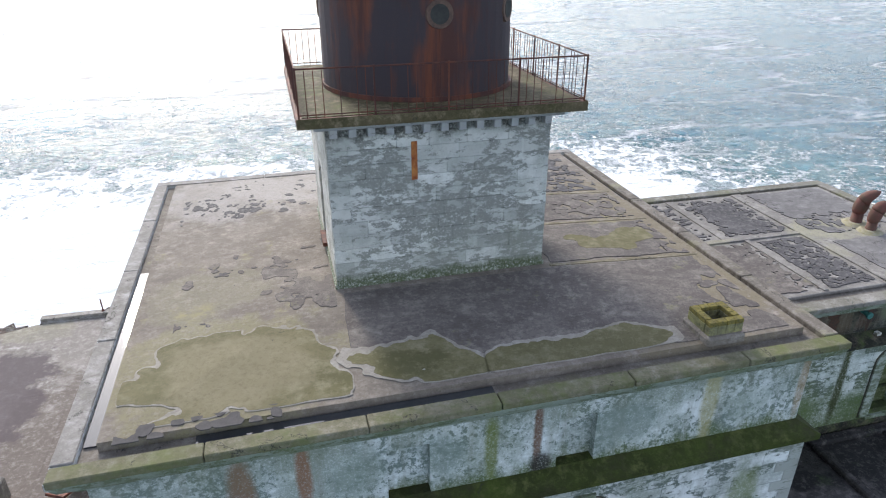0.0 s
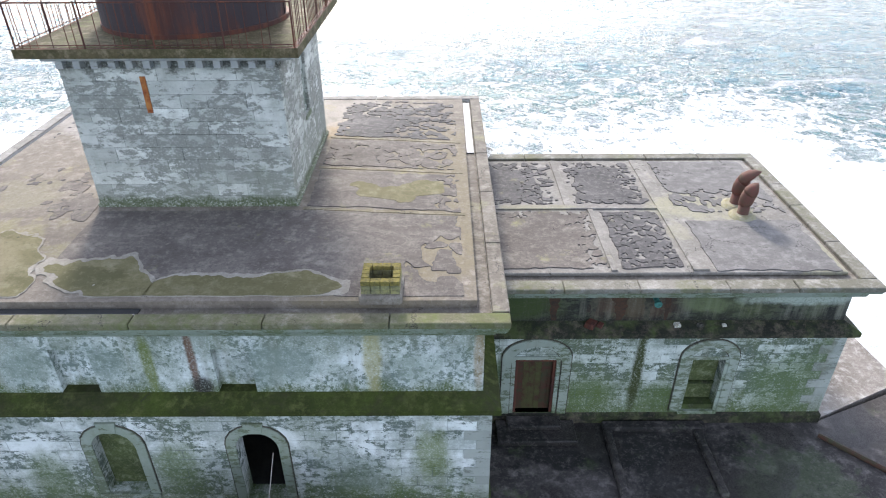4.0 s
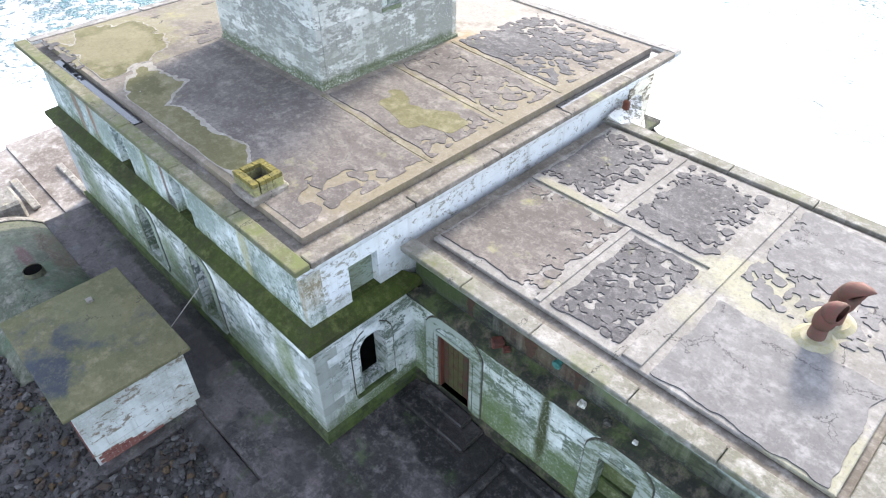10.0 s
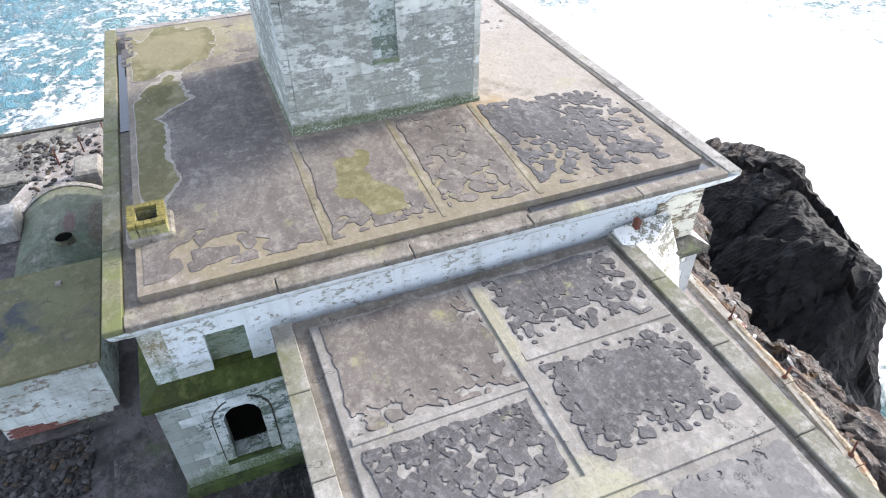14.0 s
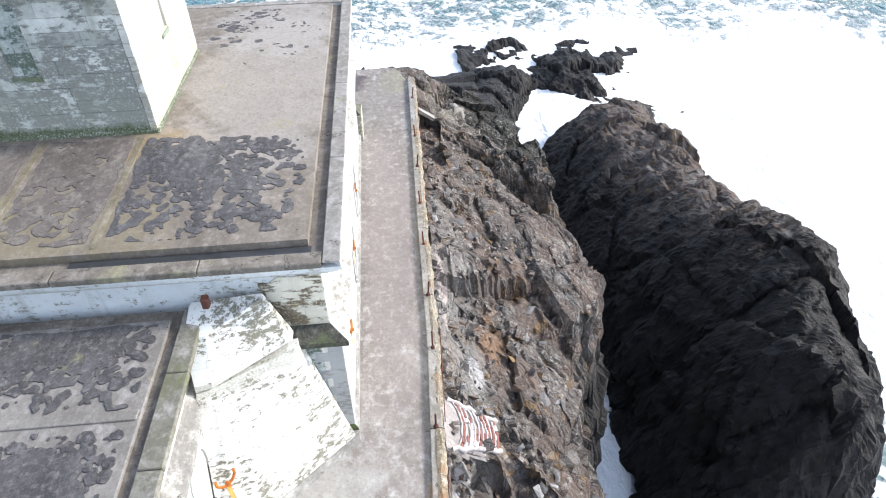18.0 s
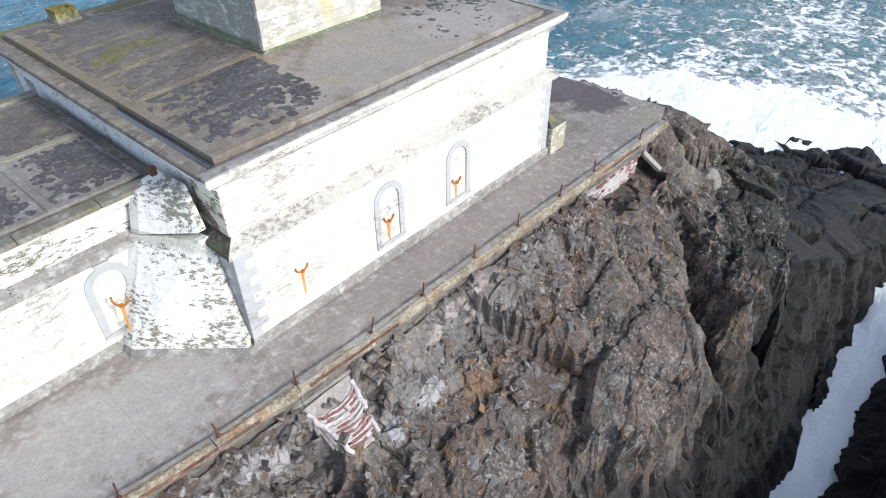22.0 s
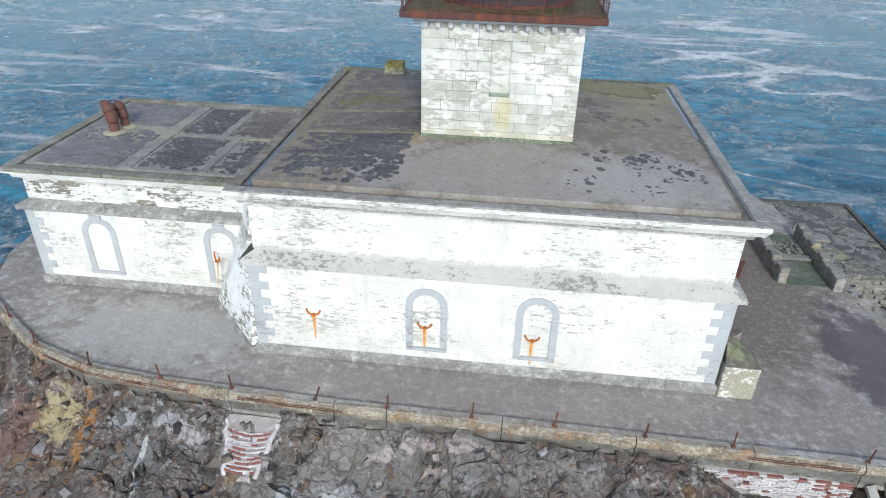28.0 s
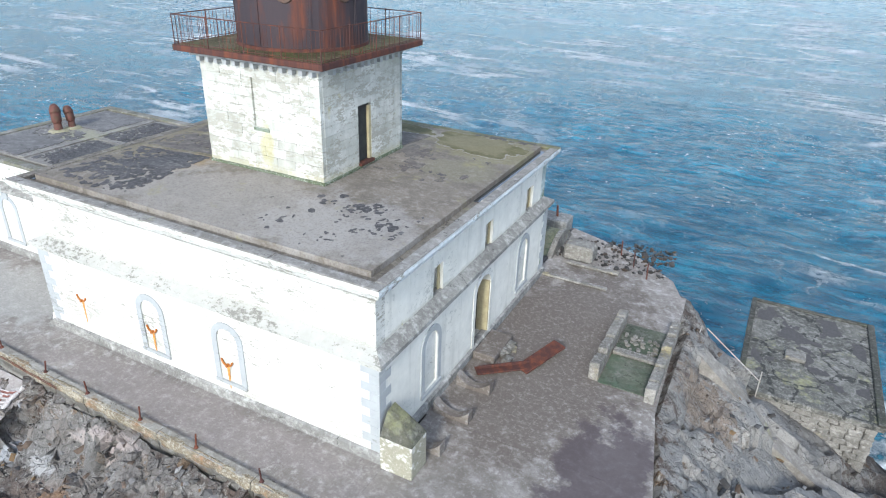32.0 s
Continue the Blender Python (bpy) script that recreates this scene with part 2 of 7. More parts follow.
def rock_mat(name, spots=()):
    """Basalt: broken pieces of differing tone, lichen crusts, wet and black towards the surf, with shade put into the
    black.
    """
    n = Nodes(name)
    big, mid, fine = n.noise(0.22, 5, 0.6, None, 0.6), n.noise(1.9, 7, 0.7), n.noise(13, 6, 0.72)
    near, far = n.warped(0.7, 0.9), n.warped(1.3, 0.55)
    tone = n.split(n.cells(0.85, "F1", near, "Color"))
    chunk = n.split(n.cells(2.3, "F1", far, "Color"))
    grit = n.split(n.cells(7.5, "F1", far, "Color"))
    rough_tone = n.step(n.noise(1.0, 9, 0.74, n.scaled(1.0, 1.0, 1.7), 0.6), 0.3, 0.7)
    v = n.math("ADD", n.math("ADD", n.math("MULTIPLY", tone[0], 0.2), n.math("MULTIPLY", rough_tone, 0.42)), n.math("ADD", n.math("MULTIPLY", chunk[0], 0.2), n.math("MULTIPLY", grit[0], 0.18)))
    col = n.mix(n.step(v, 0.26, 0.76), (0.032, 0.029, 0.027), (0.205, 0.187, 0.172))
    col = n.mix(n.step(tone[1], 0.1, 0.6, 0.15, 0.75), col, (0.15, 0.108, 0.086))
    field = n.noise(0.33, 5, 0.62, n.scaled(1.0, 1.0, 1.6), 0.8)
    col = n.mix(n.step(field, 0.50, 0.60, 0.0, 0.6), col, (0.088, 0.078, 0.073))
    col = n.mix(n.step(field, 0.47, 0.38, 0.0, 0.55), col, (0.145, 0.10, 0.08))
    col = n.mix(n.step(chunk[1], 0.90, 0.94, 0, 0.5), col, (0.22, 0.21, 0.20))
    col = n.mix(n.step(chunk[2], 0.92, 0.94, 0, 0.7), col, (0.19, 0.115, 0.055))
    col = n.mix(n.step(grit[1], 0.90, 0.92, 0, 0.5), col, (0.24, 0.228, 0.205))
    col = n.mix(n.step(fine, 0.42, 0.62, 0.4, 0.0), col, (0.034, 0.03, 0.028))
    sep = n.add("ShaderNodeSeparateXYZ")
    n.t.links.new(n.pos, sep.inputs[0])
    high = n.step(sep.outputs[2], -11.0, -3.0)
    for sx, sy, rx, ry, tint, amount in spots:
        mp = n.add("ShaderNodeMapping")
        n.t.links.new(n.pos, mp.inputs["Vector"])
        mp.inputs["Location"].default_value, mp.inputs["Scale"].default_value = (-sx / rx, -sy / ry, 0), (1 / rx, 1 / ry, 0)
        ln = n.add("ShaderNodeVectorMath")
        ln.operation = "LENGTH"
        n.t.links.new(mp.outputs[0], ln.inputs[0])
        d = n.math("ADD", ln.outputs["Value"], n.math("MULTIPLY", n.math("SUBTRACT", n.noise(1.7, 7, 0.72), 0.5), 3.0))
        col = n.mix(n.step(d, 0.7, 0.95, amount, 0.0), col, tint)
    crust = n.math("MULTIPLY", n.step(n.noise(5, 8, 0.78), 0.535, 0.59), n.step(n.noise(0.5, 4), 0.40, 0.55))
    col = n.mix(n.math("MULTIPLY", n.math("MULTIPLY", crust, high), 0.75), col, (0.33, 0.315, 0.29))
    gap = n.math("MINIMUM", n.cells(2.3, "DISTANCE_TO_EDGE", far), n.math("MULTIPLY", n.cells(0.85, "DISTANCE_TO_EDGE", near), 1.2))
    crack = n.math("MULTIPLY", n.step(gap, 0.01, 0.07, 1.0, 0.0), n.step(mid, 0.38, 0.55))
    col = n.mix(n.math("MULTIPLY", crack, 0.2), col, (0.014, 0.013, 0.012))
    # Wet black low on the rock, deepened to paint its shaded south face.
    wet_shade = n.step(n.math("ADD", sep.outputs[2], n.math("MULTIPLY", n.math("SUBTRACT", big, 0.5), 9.0)), -8.3, -4.6, 1.0, 0.0)
    # The crown ellipse leaves the sunlit north flank of the sea rock paler.
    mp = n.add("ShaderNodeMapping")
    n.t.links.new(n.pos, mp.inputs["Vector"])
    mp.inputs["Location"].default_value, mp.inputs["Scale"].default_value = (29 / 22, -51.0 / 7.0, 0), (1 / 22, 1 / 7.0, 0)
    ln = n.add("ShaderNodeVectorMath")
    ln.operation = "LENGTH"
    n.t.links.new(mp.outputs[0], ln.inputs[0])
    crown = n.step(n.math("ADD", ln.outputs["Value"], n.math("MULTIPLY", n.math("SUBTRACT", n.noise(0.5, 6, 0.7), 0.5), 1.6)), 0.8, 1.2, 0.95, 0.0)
    wet_shade = n.math("MULTIPLY", wet_shade, n.math("SUBTRACT", 1.0, crown))
    col = n.mix(n.math("MULTIPLY", wet_shade, 0.9), col, (0.0075, 0.0076, 0.0082))
    rough = n.math("SUBTRACT", 0.92, n.math("MULTIPLY", wet_shade, 0.25))
    h = n.math("ADD", n.math("MULTIPLY", v, 1.3), n.math("SUBTRACT", n.math("ADD", n.math("MULTIPLY", mid, 0.8), n.math("MULTIPLY", fine, 0.45)), n.math("MULTIPLY", crack, 0.6)))
    return n.end(col, rough, n.bump(h, 0.9, 0.10), 0.0, 0.22)


def rust_mat(name, dark=0.5):
    n = Nodes(name)
    big, runs, fine = n.noise(1.0, 5, 0.6, n.scaled(1.3, 1.3, 0.4)), n.noise(1.0, 6, 0.65, n.scaled(3.2, 3.2, 0.3)), n.noise(30, 5, 0.7)
    col = n.mix(n.step(runs, 0.36, 0.56), (0.17, 0.052, 0.026), (0.075, 0.03, 0.024))
    col = n.mix(n.math("MULTIPLY", n.step(big, 0.38, 0.52), dark), col, (0.046, 0.037, 0.043))
    col = n.mix(n.step(fine, 0.6, 0.8, 0, 0.3), col, (0.22, 0.09, 0.045))
    return n.end(col, 0.75, n.bump(fine, 0.4, 0.01), 0.25)


def plain(name, a, b, scale=6.0, rough=0.8, metal=0.0, spec=0.4, relief=0.4):
    n = Nodes(name)
    f, g = n.noise(scale, 6, 0.65), n.noise(scale * 6, 4, 0.7)
    col = n.mix(n.step(n.math("ADD", n.math("MULTIPLY", f, 0.7), n.math("MULTIPLY", g, 0.3)), 0.38, 0.62), a, b)
    return n.end(col, rough, n.bump(n.math("ADD", f, n.math("MULTIPLY", g, 0.4)), relief, 0.02), metal, spec)


WHITE_DRY = wall_paint("dry whitewash", (0.70, 0.68, 0.635), (0.29, 0.275, 0.235), 0.050, -0.25, 0.5, 0.2, 0.0, [(0.3, 0.22, (0.33, 0.32, 0.29), 0.7), (3.85, 0.3, (0.30, 0.285, 0.24), 0.75), (1.0, 1.6, (0.52, 0.50, 0.44), 0.5)], [(5.5, 0.2, (0.17, 0.16, 0.14), 0.8), (3.42, 0.3, (0.26, 0.25, 0.22), 0.7)], 0.0, 0.3, 14.0, (), 0.30)
WHITE_DAMP = wall_paint("damp whitewash", (0.72, 0.76, 0.755), (0.11, 0.14, 0.125), 0.095, 0.13, 1.0, 0.35, 0.0, [(0.3, 1.5, (0.05, 0.08, 0.02), 0.95), (0.3, 3.2, (0.11, 0.15, 0.06), 0.6)], [(3.4, 0.9, (0.13, 0.16, 0.12), 0.5)], 0.0, 0.65, 8.5, [(3.4, 1.6, 0.7, 0.8, (0.10, 0.145, 0.055), 0.75), (0.4, 1.4, 0.6, 0.9, (0.10, 0.14, 0.06), 0.7), (9.4, 1.9, 0.5, 0.9, (0.12, 0.16, 0.05), 0.75), (7.6, 1.3, 1.0, 0.7, (0.13, 0.17, 0.13), 0.6), (-2.4, 1.6, 0.7, 1.2, (0.10, 0.14, 0.06), 0.7)], stretch=0.6)
ANNEX_DAMP = wall_paint("damp annex whitewash", (0.66, 0.72, 0.70), (0.085, 0.115, 0.095), 0.105, 0.22, 1.0, 0.4, 0.0, [(0.3, 1.8, (0.045, 0.075, 0.02), 0.95), (0.3, 3.6, (0.10, 0.14, 0.05), 0.7)], [(3.2, 0.7, (0.10, 0.13, 0.08), 0.6)], 0.0, 0.75, 8.5, [(14.88, 1.8, 0.17, 1.7, (0.035, 0.045, 0.010), 1.0), (18.9, 1.6, 1.1, 1.2, (0.085, 0.135, 0.05), 0.65), (13.6, 1.1, 0.8, 0.7, (0.085, 0.13, 0.04), 0.7), (15.6, 1.0, 0.6, 0.5, (0.07, 0.11, 0.035), 0.8), (11.3, 1.4, 0.5, 1.2, (0.07, 0.11, 0.04), 0.8), (19.8, 2.0, 0.4, 1.5, (0.09, 0.13, 0.06), 0.7)], stretch=0.6)
UPPER_DAMP = wall_paint("streaked upper whitewash", (0.74, 0.79, 0.79), (0.15, 0.195, 0.175), 0.09, 0.12, 0.15, 0.55, 0.0, [(3.75, 0.8, (0.065, 0.095, 0.02), 0.95)], [(5.45, 1.5, (0.17, 0.20, 0.15), 0.6)], 0.0, 0.75, 8.5, [(3.35, 4.6, 0.17, 1.0, (0.12, 0.15, 0.03), 0.85), (4.3, 4.7, 0.11, 1.1, (0.12, 0.052, 0.026), 0.9), (4.4, 3.95, 0.3, 0.35, (0.02, 0.018, 0.014), 0.95), (8.15, 4.7, 0.22, 1.3, (0.33, 0.30, 0.14), 0.75), (10.42, 4.8, 0.13, 1.0, (0.30, 0.19, 0.09), 0.6), (-0.2, 4.7, 0.16, 1.0, (0.22, 0.10, 0.05), 0.85), (-1.3, 4.6, 0.26, 1.0, (0.20, 0.11, 0.06), 0.8), (2.4, 4.6, 0.45, 0.6, (0.17, 0.22, 0.19), 0.8), (6.2, 4.6, 0.9, 0.6, (0.20, 0.25, 0.22), 0.75), (0.7, 4.6, 0.5, 0.6, (0.19, 0.24, 0.2), 0.75), (9.2, 4.5, 0.6, 0.5, (0.22, 0.27, 0.22), 0.6)], stretch=0.9)
# Lit copy of the tower paint: sunlight put into a paler worn tone.
TOWER_SUNLIT = wall_paint("sunlit tower blocks", (0.69, 0.68, 0.635), (0.34, 0.325, 0.275), 0.085, -0.2, 0.0, 0.3, 0.55, [(6.4, 0.5, (0.36, 0.32, 0.17), 0.5)], [(9.95, 0.28, (0.2, 0.19, 0.15), 0.6)], 0.05, 0.45, 6.5, [(3.3, 7.2, 0.32, 0.8, (0.40, 0.35, 0.14), 0.6)], 0.4)
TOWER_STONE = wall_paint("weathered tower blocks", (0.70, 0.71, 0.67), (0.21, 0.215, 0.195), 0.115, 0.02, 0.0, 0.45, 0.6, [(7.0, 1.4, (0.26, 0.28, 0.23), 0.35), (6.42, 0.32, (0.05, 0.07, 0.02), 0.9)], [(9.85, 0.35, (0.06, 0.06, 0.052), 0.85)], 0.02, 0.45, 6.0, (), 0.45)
WHITE_CHIPPED = wall_paint("chipped whitewash", (0.74, 0.735, 0.70), (0.17, 0.16, 0.12), 0.07, -0.15, 0.3, 0.3, 0.0, [(0.0, 0.3, (0.25, 0.24, 0.16), 0.7)], [(3.4, 0.4, (0.26, 0.25, 0.18), 0.6)], stretch=0.5)
GREY_TRIM = wall_paint("grey trim paint", (0.375, 0.385, 0.385), (0.24, 0.235, 0.225), 0.04, -0.2, 0.0, 0.2)
QUOIN_DAMP = wall_paint("damp quoin paint", (0.37, 0.40, 0.375), (0.17, 0.19, 0.165), 0.09, 0.08, 0.0, 0.4, 0.5, [(0.3, 1.5, (0.06, 0.09, 0.025), 0.9)])
GREY_DAMP = wall_paint("damp grey trim", (0.27, 0.315, 0.275), (0.12, 0.145, 0.10), 0.10, 0.22, 0.0, 0.6)
MOSS = concrete("moss", (0.052, 0.072, 0.013), (0.024, 0.030, 0.008), (0.095, 0.105, 0.032), 0.2, (0.028, 0.028, 0.014), 0, 0, 1.3, (), 0.4)
ALGAE = concrete("wall algae", (0.10, 0.125, 0.05), (0.05, 0.065, 0.025), (0.19, 0.21, 0.13), 0.1, (0.08, 0.1, 0.03), 0, 0, 2.0)
GRIME = concrete("black grime", (0.085, 0.082, 0.07), (0.035, 0.034, 0.028), (0.17, 0.165, 0.145), 0.1, (0.08, 0.1, 0.04), 0, 0, 2.0)
# Dark bitumen; also the colour of the shade painted round flake edges.
TORN_AND_SHADE = plain("torn bitumen and rim shade", (0.06, 0.055, 0.054), (0.09, 0.083, 0.08), 10, 0.9)
PLINTH = concrete("damp plinth", (0.06, 0.075, 0.035), (0.022, 0.026, 0.013), (0.115, 0.13, 0.08), 0.3, (0.06, 0.09, 0.022))
FRIEZE_WALL = wall_paint("stained frieze wall", (0.062, 0.066, 0.048), (0.016, 0.016, 0.013), 0.15, 0.14, 0.3, 0.9, 0.0, [(3.45, 0.5, (0.012, 0.012, 0.010), 0.95)], [(4.4, 0.35, (0.016, 0.018, 0.010), 0.85)], 0.0, 0.5, 6.0, [(11.6, 4.0, 1.0, 0.5, (0.04, 0.062, 0.016), 0.9), (18.7, 4.15, 1.5, 0.2, (0.36, 0.41, 0.36), 0.85), (14.6, 3.9, 1.3, 0.45, (0.085, 0.045, 0.026), 0.55), (16.4, 4.0, 0.8, 0.3, (0.13, 0.16, 0.08), 0.7)])
PLINTH_DRY = concrete("dry plinth", (0.29, 0.28, 0.26), (0.17, 0.16, 0.148), (0.44, 0.43, 0.40))
COPING = concrete("coping stone", (0.182, 0.16, 0.135), (0.115, 0.099, 0.081), (0.27, 0.245, 0.215), 0.08, (0.26, 0.25, 0.15), 0.0, 0.4, 1.0, ((3.0, 8.95, 9.0, 0.4, (0.125, 0.12, 0.065), 0.55),))
# Chipped whitewash, its base greyed so the belt's underside shade shows.
BELT_WORN_SHADE = wall_paint("worn belt whitewash with shade", (0.44, 0.425, 0.385), (0.20, 0.19, 0.165), 0.085, -0.2, 0.0, 0.2, 0.0, (), (), 0.0, 0.0, 11.0, (), 0.42)
COPING_MOSSY = concrete("mossy coping stone", (0.185, 0.168, 0.118), (0.11, 0.108, 0.058), (0.265, 0.24, 0.195), 0.22, (0.10, 0.118, 0.035), 0.0, 0.4)
COPING_PALE = concrete("pale coping stone", (0.27, 0.255, 0.235), (0.18, 0.165, 0.145), (0.36, 0.345, 0.325), 0.05, (0.26, 0.25, 0.15), 0.0, 0.4)
COPING_GROWN = concrete("overgrown annex coping", (0.225, 0.21, 0.185), (0.135, 0.128, 0.098), (0.31, 0.295, 0.27), 0.16, (0.11, 0.115, 0.05), 0.0, 0.4)
WEST_PAINT = wall_paint("smooth seaward whitewash", (0.70, 0.675, 0.615), (0.44, 0.43, 0.39), 0.03, -0.25, 0.0, 0.3, 0.0, [(0.3, 0.5, (0.33, 0.31, 0.26), 0.6), (3.8, 0.3, (0.36, 0.33, 0.25), 0.6)], [(5.45, 0.2, (0.4, 0.38, 0.33), 0.5)], 0.03, 0.1, 9.0, (), 0.6)
EAST_PAINT = wall_paint("pale east whitewash", (0.66, 0.69, 0.70), (0.27, 0.26, 0.22), 0.06, -0.1, 0.2, 0.35, 0.0, [(4.0, 0.5, (0.25, 0.25, 0.2), 0.5)], [(5.45, 0.3, (0.2, 0.15, 0.08), 0.4)], stretch=0.6)
DECK = concrete("roof screed", (0.205, 0.176, 0.146), (0.142, 0.12, 0.098), (0.28, 0.247, 0.212), 0.06, (0.25, 0.225, 0.11), 0, -0.2, 1.0, (
    (-1.6, 11.0, 2.6, 2.0, (0.20, 0.18, 0.10), 0.75), (-2.0, 14.0, 1.6, 1.5, (0.21, 0.195, 0.13), 0.5), (6.6, 18.6, 0.9, 1.2, (0.28, 0.20, 0.11), 0.7), (8.2, 11.0, 2.6, 2.2, (0.19, 0.158, 0.108), 0.75), (9.6, 15.0, 1.3, 5.0, (0.182, 0.152, 0.098), 0.75), (2.6, 20.6, 6.0, 2.4, (0.285, 0.262, 0.238), 0.7), (-1.5, 20.5, 3.0, 2.2, (0.33, 0.31, 0.29), 0.5)))
DECK_ANNEX = concrete("annex screed", (0.235, 0.22, 0.20), (0.165, 0.152, 0.136), (0.305, 0.288, 0.266), 0.03, (0.33, 0.315, 0.20), 0.0, 0.4, 1.0, ((17.3, 15.7, 1.9, 0.9, (0.26, 0.248, 0.178), 0.6), (16.9, 16.0, 0.8, 1.0, (0.29, 0.275, 0.195), 0.6), (16.2, 14.4, 0.35, 0.6, (0.28, 0.265, 0.19), 0.5), (19.4, 12.6, 0.8, 1.4, (0.285, 0.272, 0.18), 0.6), (12.5, 15.85, 1.2, 0.2, (0.27, 0.25, 0.165), 0.6)))
MEMBRANE = concrete("old roofing felt", (0.158, 0.138, 0.122), (0.10, 0.086, 0.078), (0.22, 0.195, 0.172), 0.05, (0.24, 0.23, 0.10), 0.0, -0.2, 1.0, (), 0.7)
GREY_SHEET = concrete("grey roofing sheet", (0.175, 0.167, 0.162), (0.122, 0.115, 0.112), (0.225, 0.215, 0.208), 0.03, (0.30, 0.29, 0.15), 0.0, 0.5, 1.0, (), 0.5)
ASPHALT = concrete("flaked asphalt", (0.105, 0.10, 0.10), (0.055, 0.052, 0.054), (0.175, 0.165, 0.16), 0.03, (0.24, 0.23, 0.11), 0.0, 1.0, 2.0)
SILT = concrete("silt film", (0.165, 0.145, 0.078), (0.095, 0.09, 0.04), (0.215, 0.19, 0.12), 0.0, (0.3, 0.29, 0.13), 0.0, 0.0, 0.8, ((-1.4, 10.8, 1.6, 1.2, (0.205, 0.176, 0.11), 0.7), (2.0, 10.3, 0.7, 0.4, (0.075, 0.072, 0.03), 0.8), (6.0, 9.9, 1.4, 0.3, (0.11, 0.10, 0.05), 0.6)), 0.45)
SEAM = concrete("silted seam", (0.195, 0.168, 0.112), (0.13, 0.112, 0.07), (0.26, 0.23, 0.18))
SILT_RIM = concrete("dried silt rim", (0.285, 0.262, 0.228), (0.22, 0.198, 0.165), (0.34, 0.32, 0.285), 0.0, (0.3, 0.29, 0.13), 0.0, 0.0)
TERRACE = concrete("terrace concrete", (0.30, 0.268, 0.242), (0.175, 0.152, 0.135), (0.43, 0.405, 0.38), 0.0, (0.2, 0.2, 0.1), 0.0, -1.0, 1.0, (
    (-9.7, 20.1, 1.5, 3.1, (0.08, 0.064, 0.068), 0.85), (-7.6, 20.8, 0.6, 1.8, (0.34, 0.32, 0.295), 0.4), (-5.0, 12.5, 1.6, 4.0, (0.17, 0.145, 0.14), 0.7), (3.0, 23.6, 7.5, 0.9, (0.215, 0.185, 0.175), 0.7), (14.5, 22.0, 4.0, 2.0, (0.36, 0.35, 0.325), 0.6), (-9.5, 24.2, 1.5, 0.8, (0.25, 0.235, 0.16), 0.6), (-6.5, 14.5, 3.4, 8.0, (0.125, 0.102, 0.086), 0.9), (-7.5, 22.8, 3.5, 1.8, (0.19, 0.172, 0.15), 0.5)), 0.45, 1)
# Darkest along the annex foot and in a thin strip at the south wall.
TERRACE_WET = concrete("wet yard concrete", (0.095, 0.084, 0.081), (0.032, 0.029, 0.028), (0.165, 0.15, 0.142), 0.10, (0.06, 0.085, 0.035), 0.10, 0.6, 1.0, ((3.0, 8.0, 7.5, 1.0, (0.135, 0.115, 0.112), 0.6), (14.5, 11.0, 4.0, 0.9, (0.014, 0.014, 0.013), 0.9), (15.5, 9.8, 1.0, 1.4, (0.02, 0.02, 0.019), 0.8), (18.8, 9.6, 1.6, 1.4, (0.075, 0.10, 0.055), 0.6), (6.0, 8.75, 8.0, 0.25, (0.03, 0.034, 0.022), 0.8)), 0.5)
CURB = concrete("curb concrete", (0.285, 0.268, 0.24), (0.19, 0.17, 0.145), (0.38, 0.365, 0.34), 0.10, (0.27, 0.15, 0.06))
CRUST = concrete("yellowed curb crust", (0.30, 0.26, 0.19), (0.15, 0.115, 0.075), (0.44, 0.41, 0.34), 0.14, (0.25, 0.10, 0.03), 0.0, 0.8, 2.4, (), 0.9)
LIME = concrete("white lime mortar", (0.50, 0.475, 0.455), (0.34, 0.30, 0.29), (0.60, 0.585, 0.57), 0, (0.3, 0.3, 0.2), 0, 0.2, 2.0)
# The near-black spot at (-12.5, 31) paints shade on the bench below the cliff.
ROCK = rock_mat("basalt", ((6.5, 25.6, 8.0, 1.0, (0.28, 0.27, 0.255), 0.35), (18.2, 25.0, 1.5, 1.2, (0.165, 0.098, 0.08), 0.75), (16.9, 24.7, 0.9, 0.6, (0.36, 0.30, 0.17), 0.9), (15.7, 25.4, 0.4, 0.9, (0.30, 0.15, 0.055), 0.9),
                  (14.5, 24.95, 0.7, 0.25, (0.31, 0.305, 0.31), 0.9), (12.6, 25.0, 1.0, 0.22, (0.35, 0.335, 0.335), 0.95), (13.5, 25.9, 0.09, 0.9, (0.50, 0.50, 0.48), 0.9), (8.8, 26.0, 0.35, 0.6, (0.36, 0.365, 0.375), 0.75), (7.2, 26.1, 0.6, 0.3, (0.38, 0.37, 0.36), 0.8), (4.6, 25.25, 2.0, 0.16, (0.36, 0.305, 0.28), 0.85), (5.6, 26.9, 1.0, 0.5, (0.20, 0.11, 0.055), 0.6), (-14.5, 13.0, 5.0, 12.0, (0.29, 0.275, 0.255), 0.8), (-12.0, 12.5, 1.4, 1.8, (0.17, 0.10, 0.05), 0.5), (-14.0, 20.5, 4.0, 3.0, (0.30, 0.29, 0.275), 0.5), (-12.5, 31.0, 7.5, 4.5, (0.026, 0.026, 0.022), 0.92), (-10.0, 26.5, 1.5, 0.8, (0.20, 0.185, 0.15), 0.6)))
RUST = rust_mat("rusted plate", 0.95)
RUST_RED = rust_mat("red rust", 0.12)
FRIEZE = concrete("stained frieze", (0.036, 0.038, 0.026), (0.013, 0.013, 0.011), (0.12, 0.10, 0.075), 0.2, (0.05, 0.075, 0.02), 0, 0, 0.8, (), 0.6)
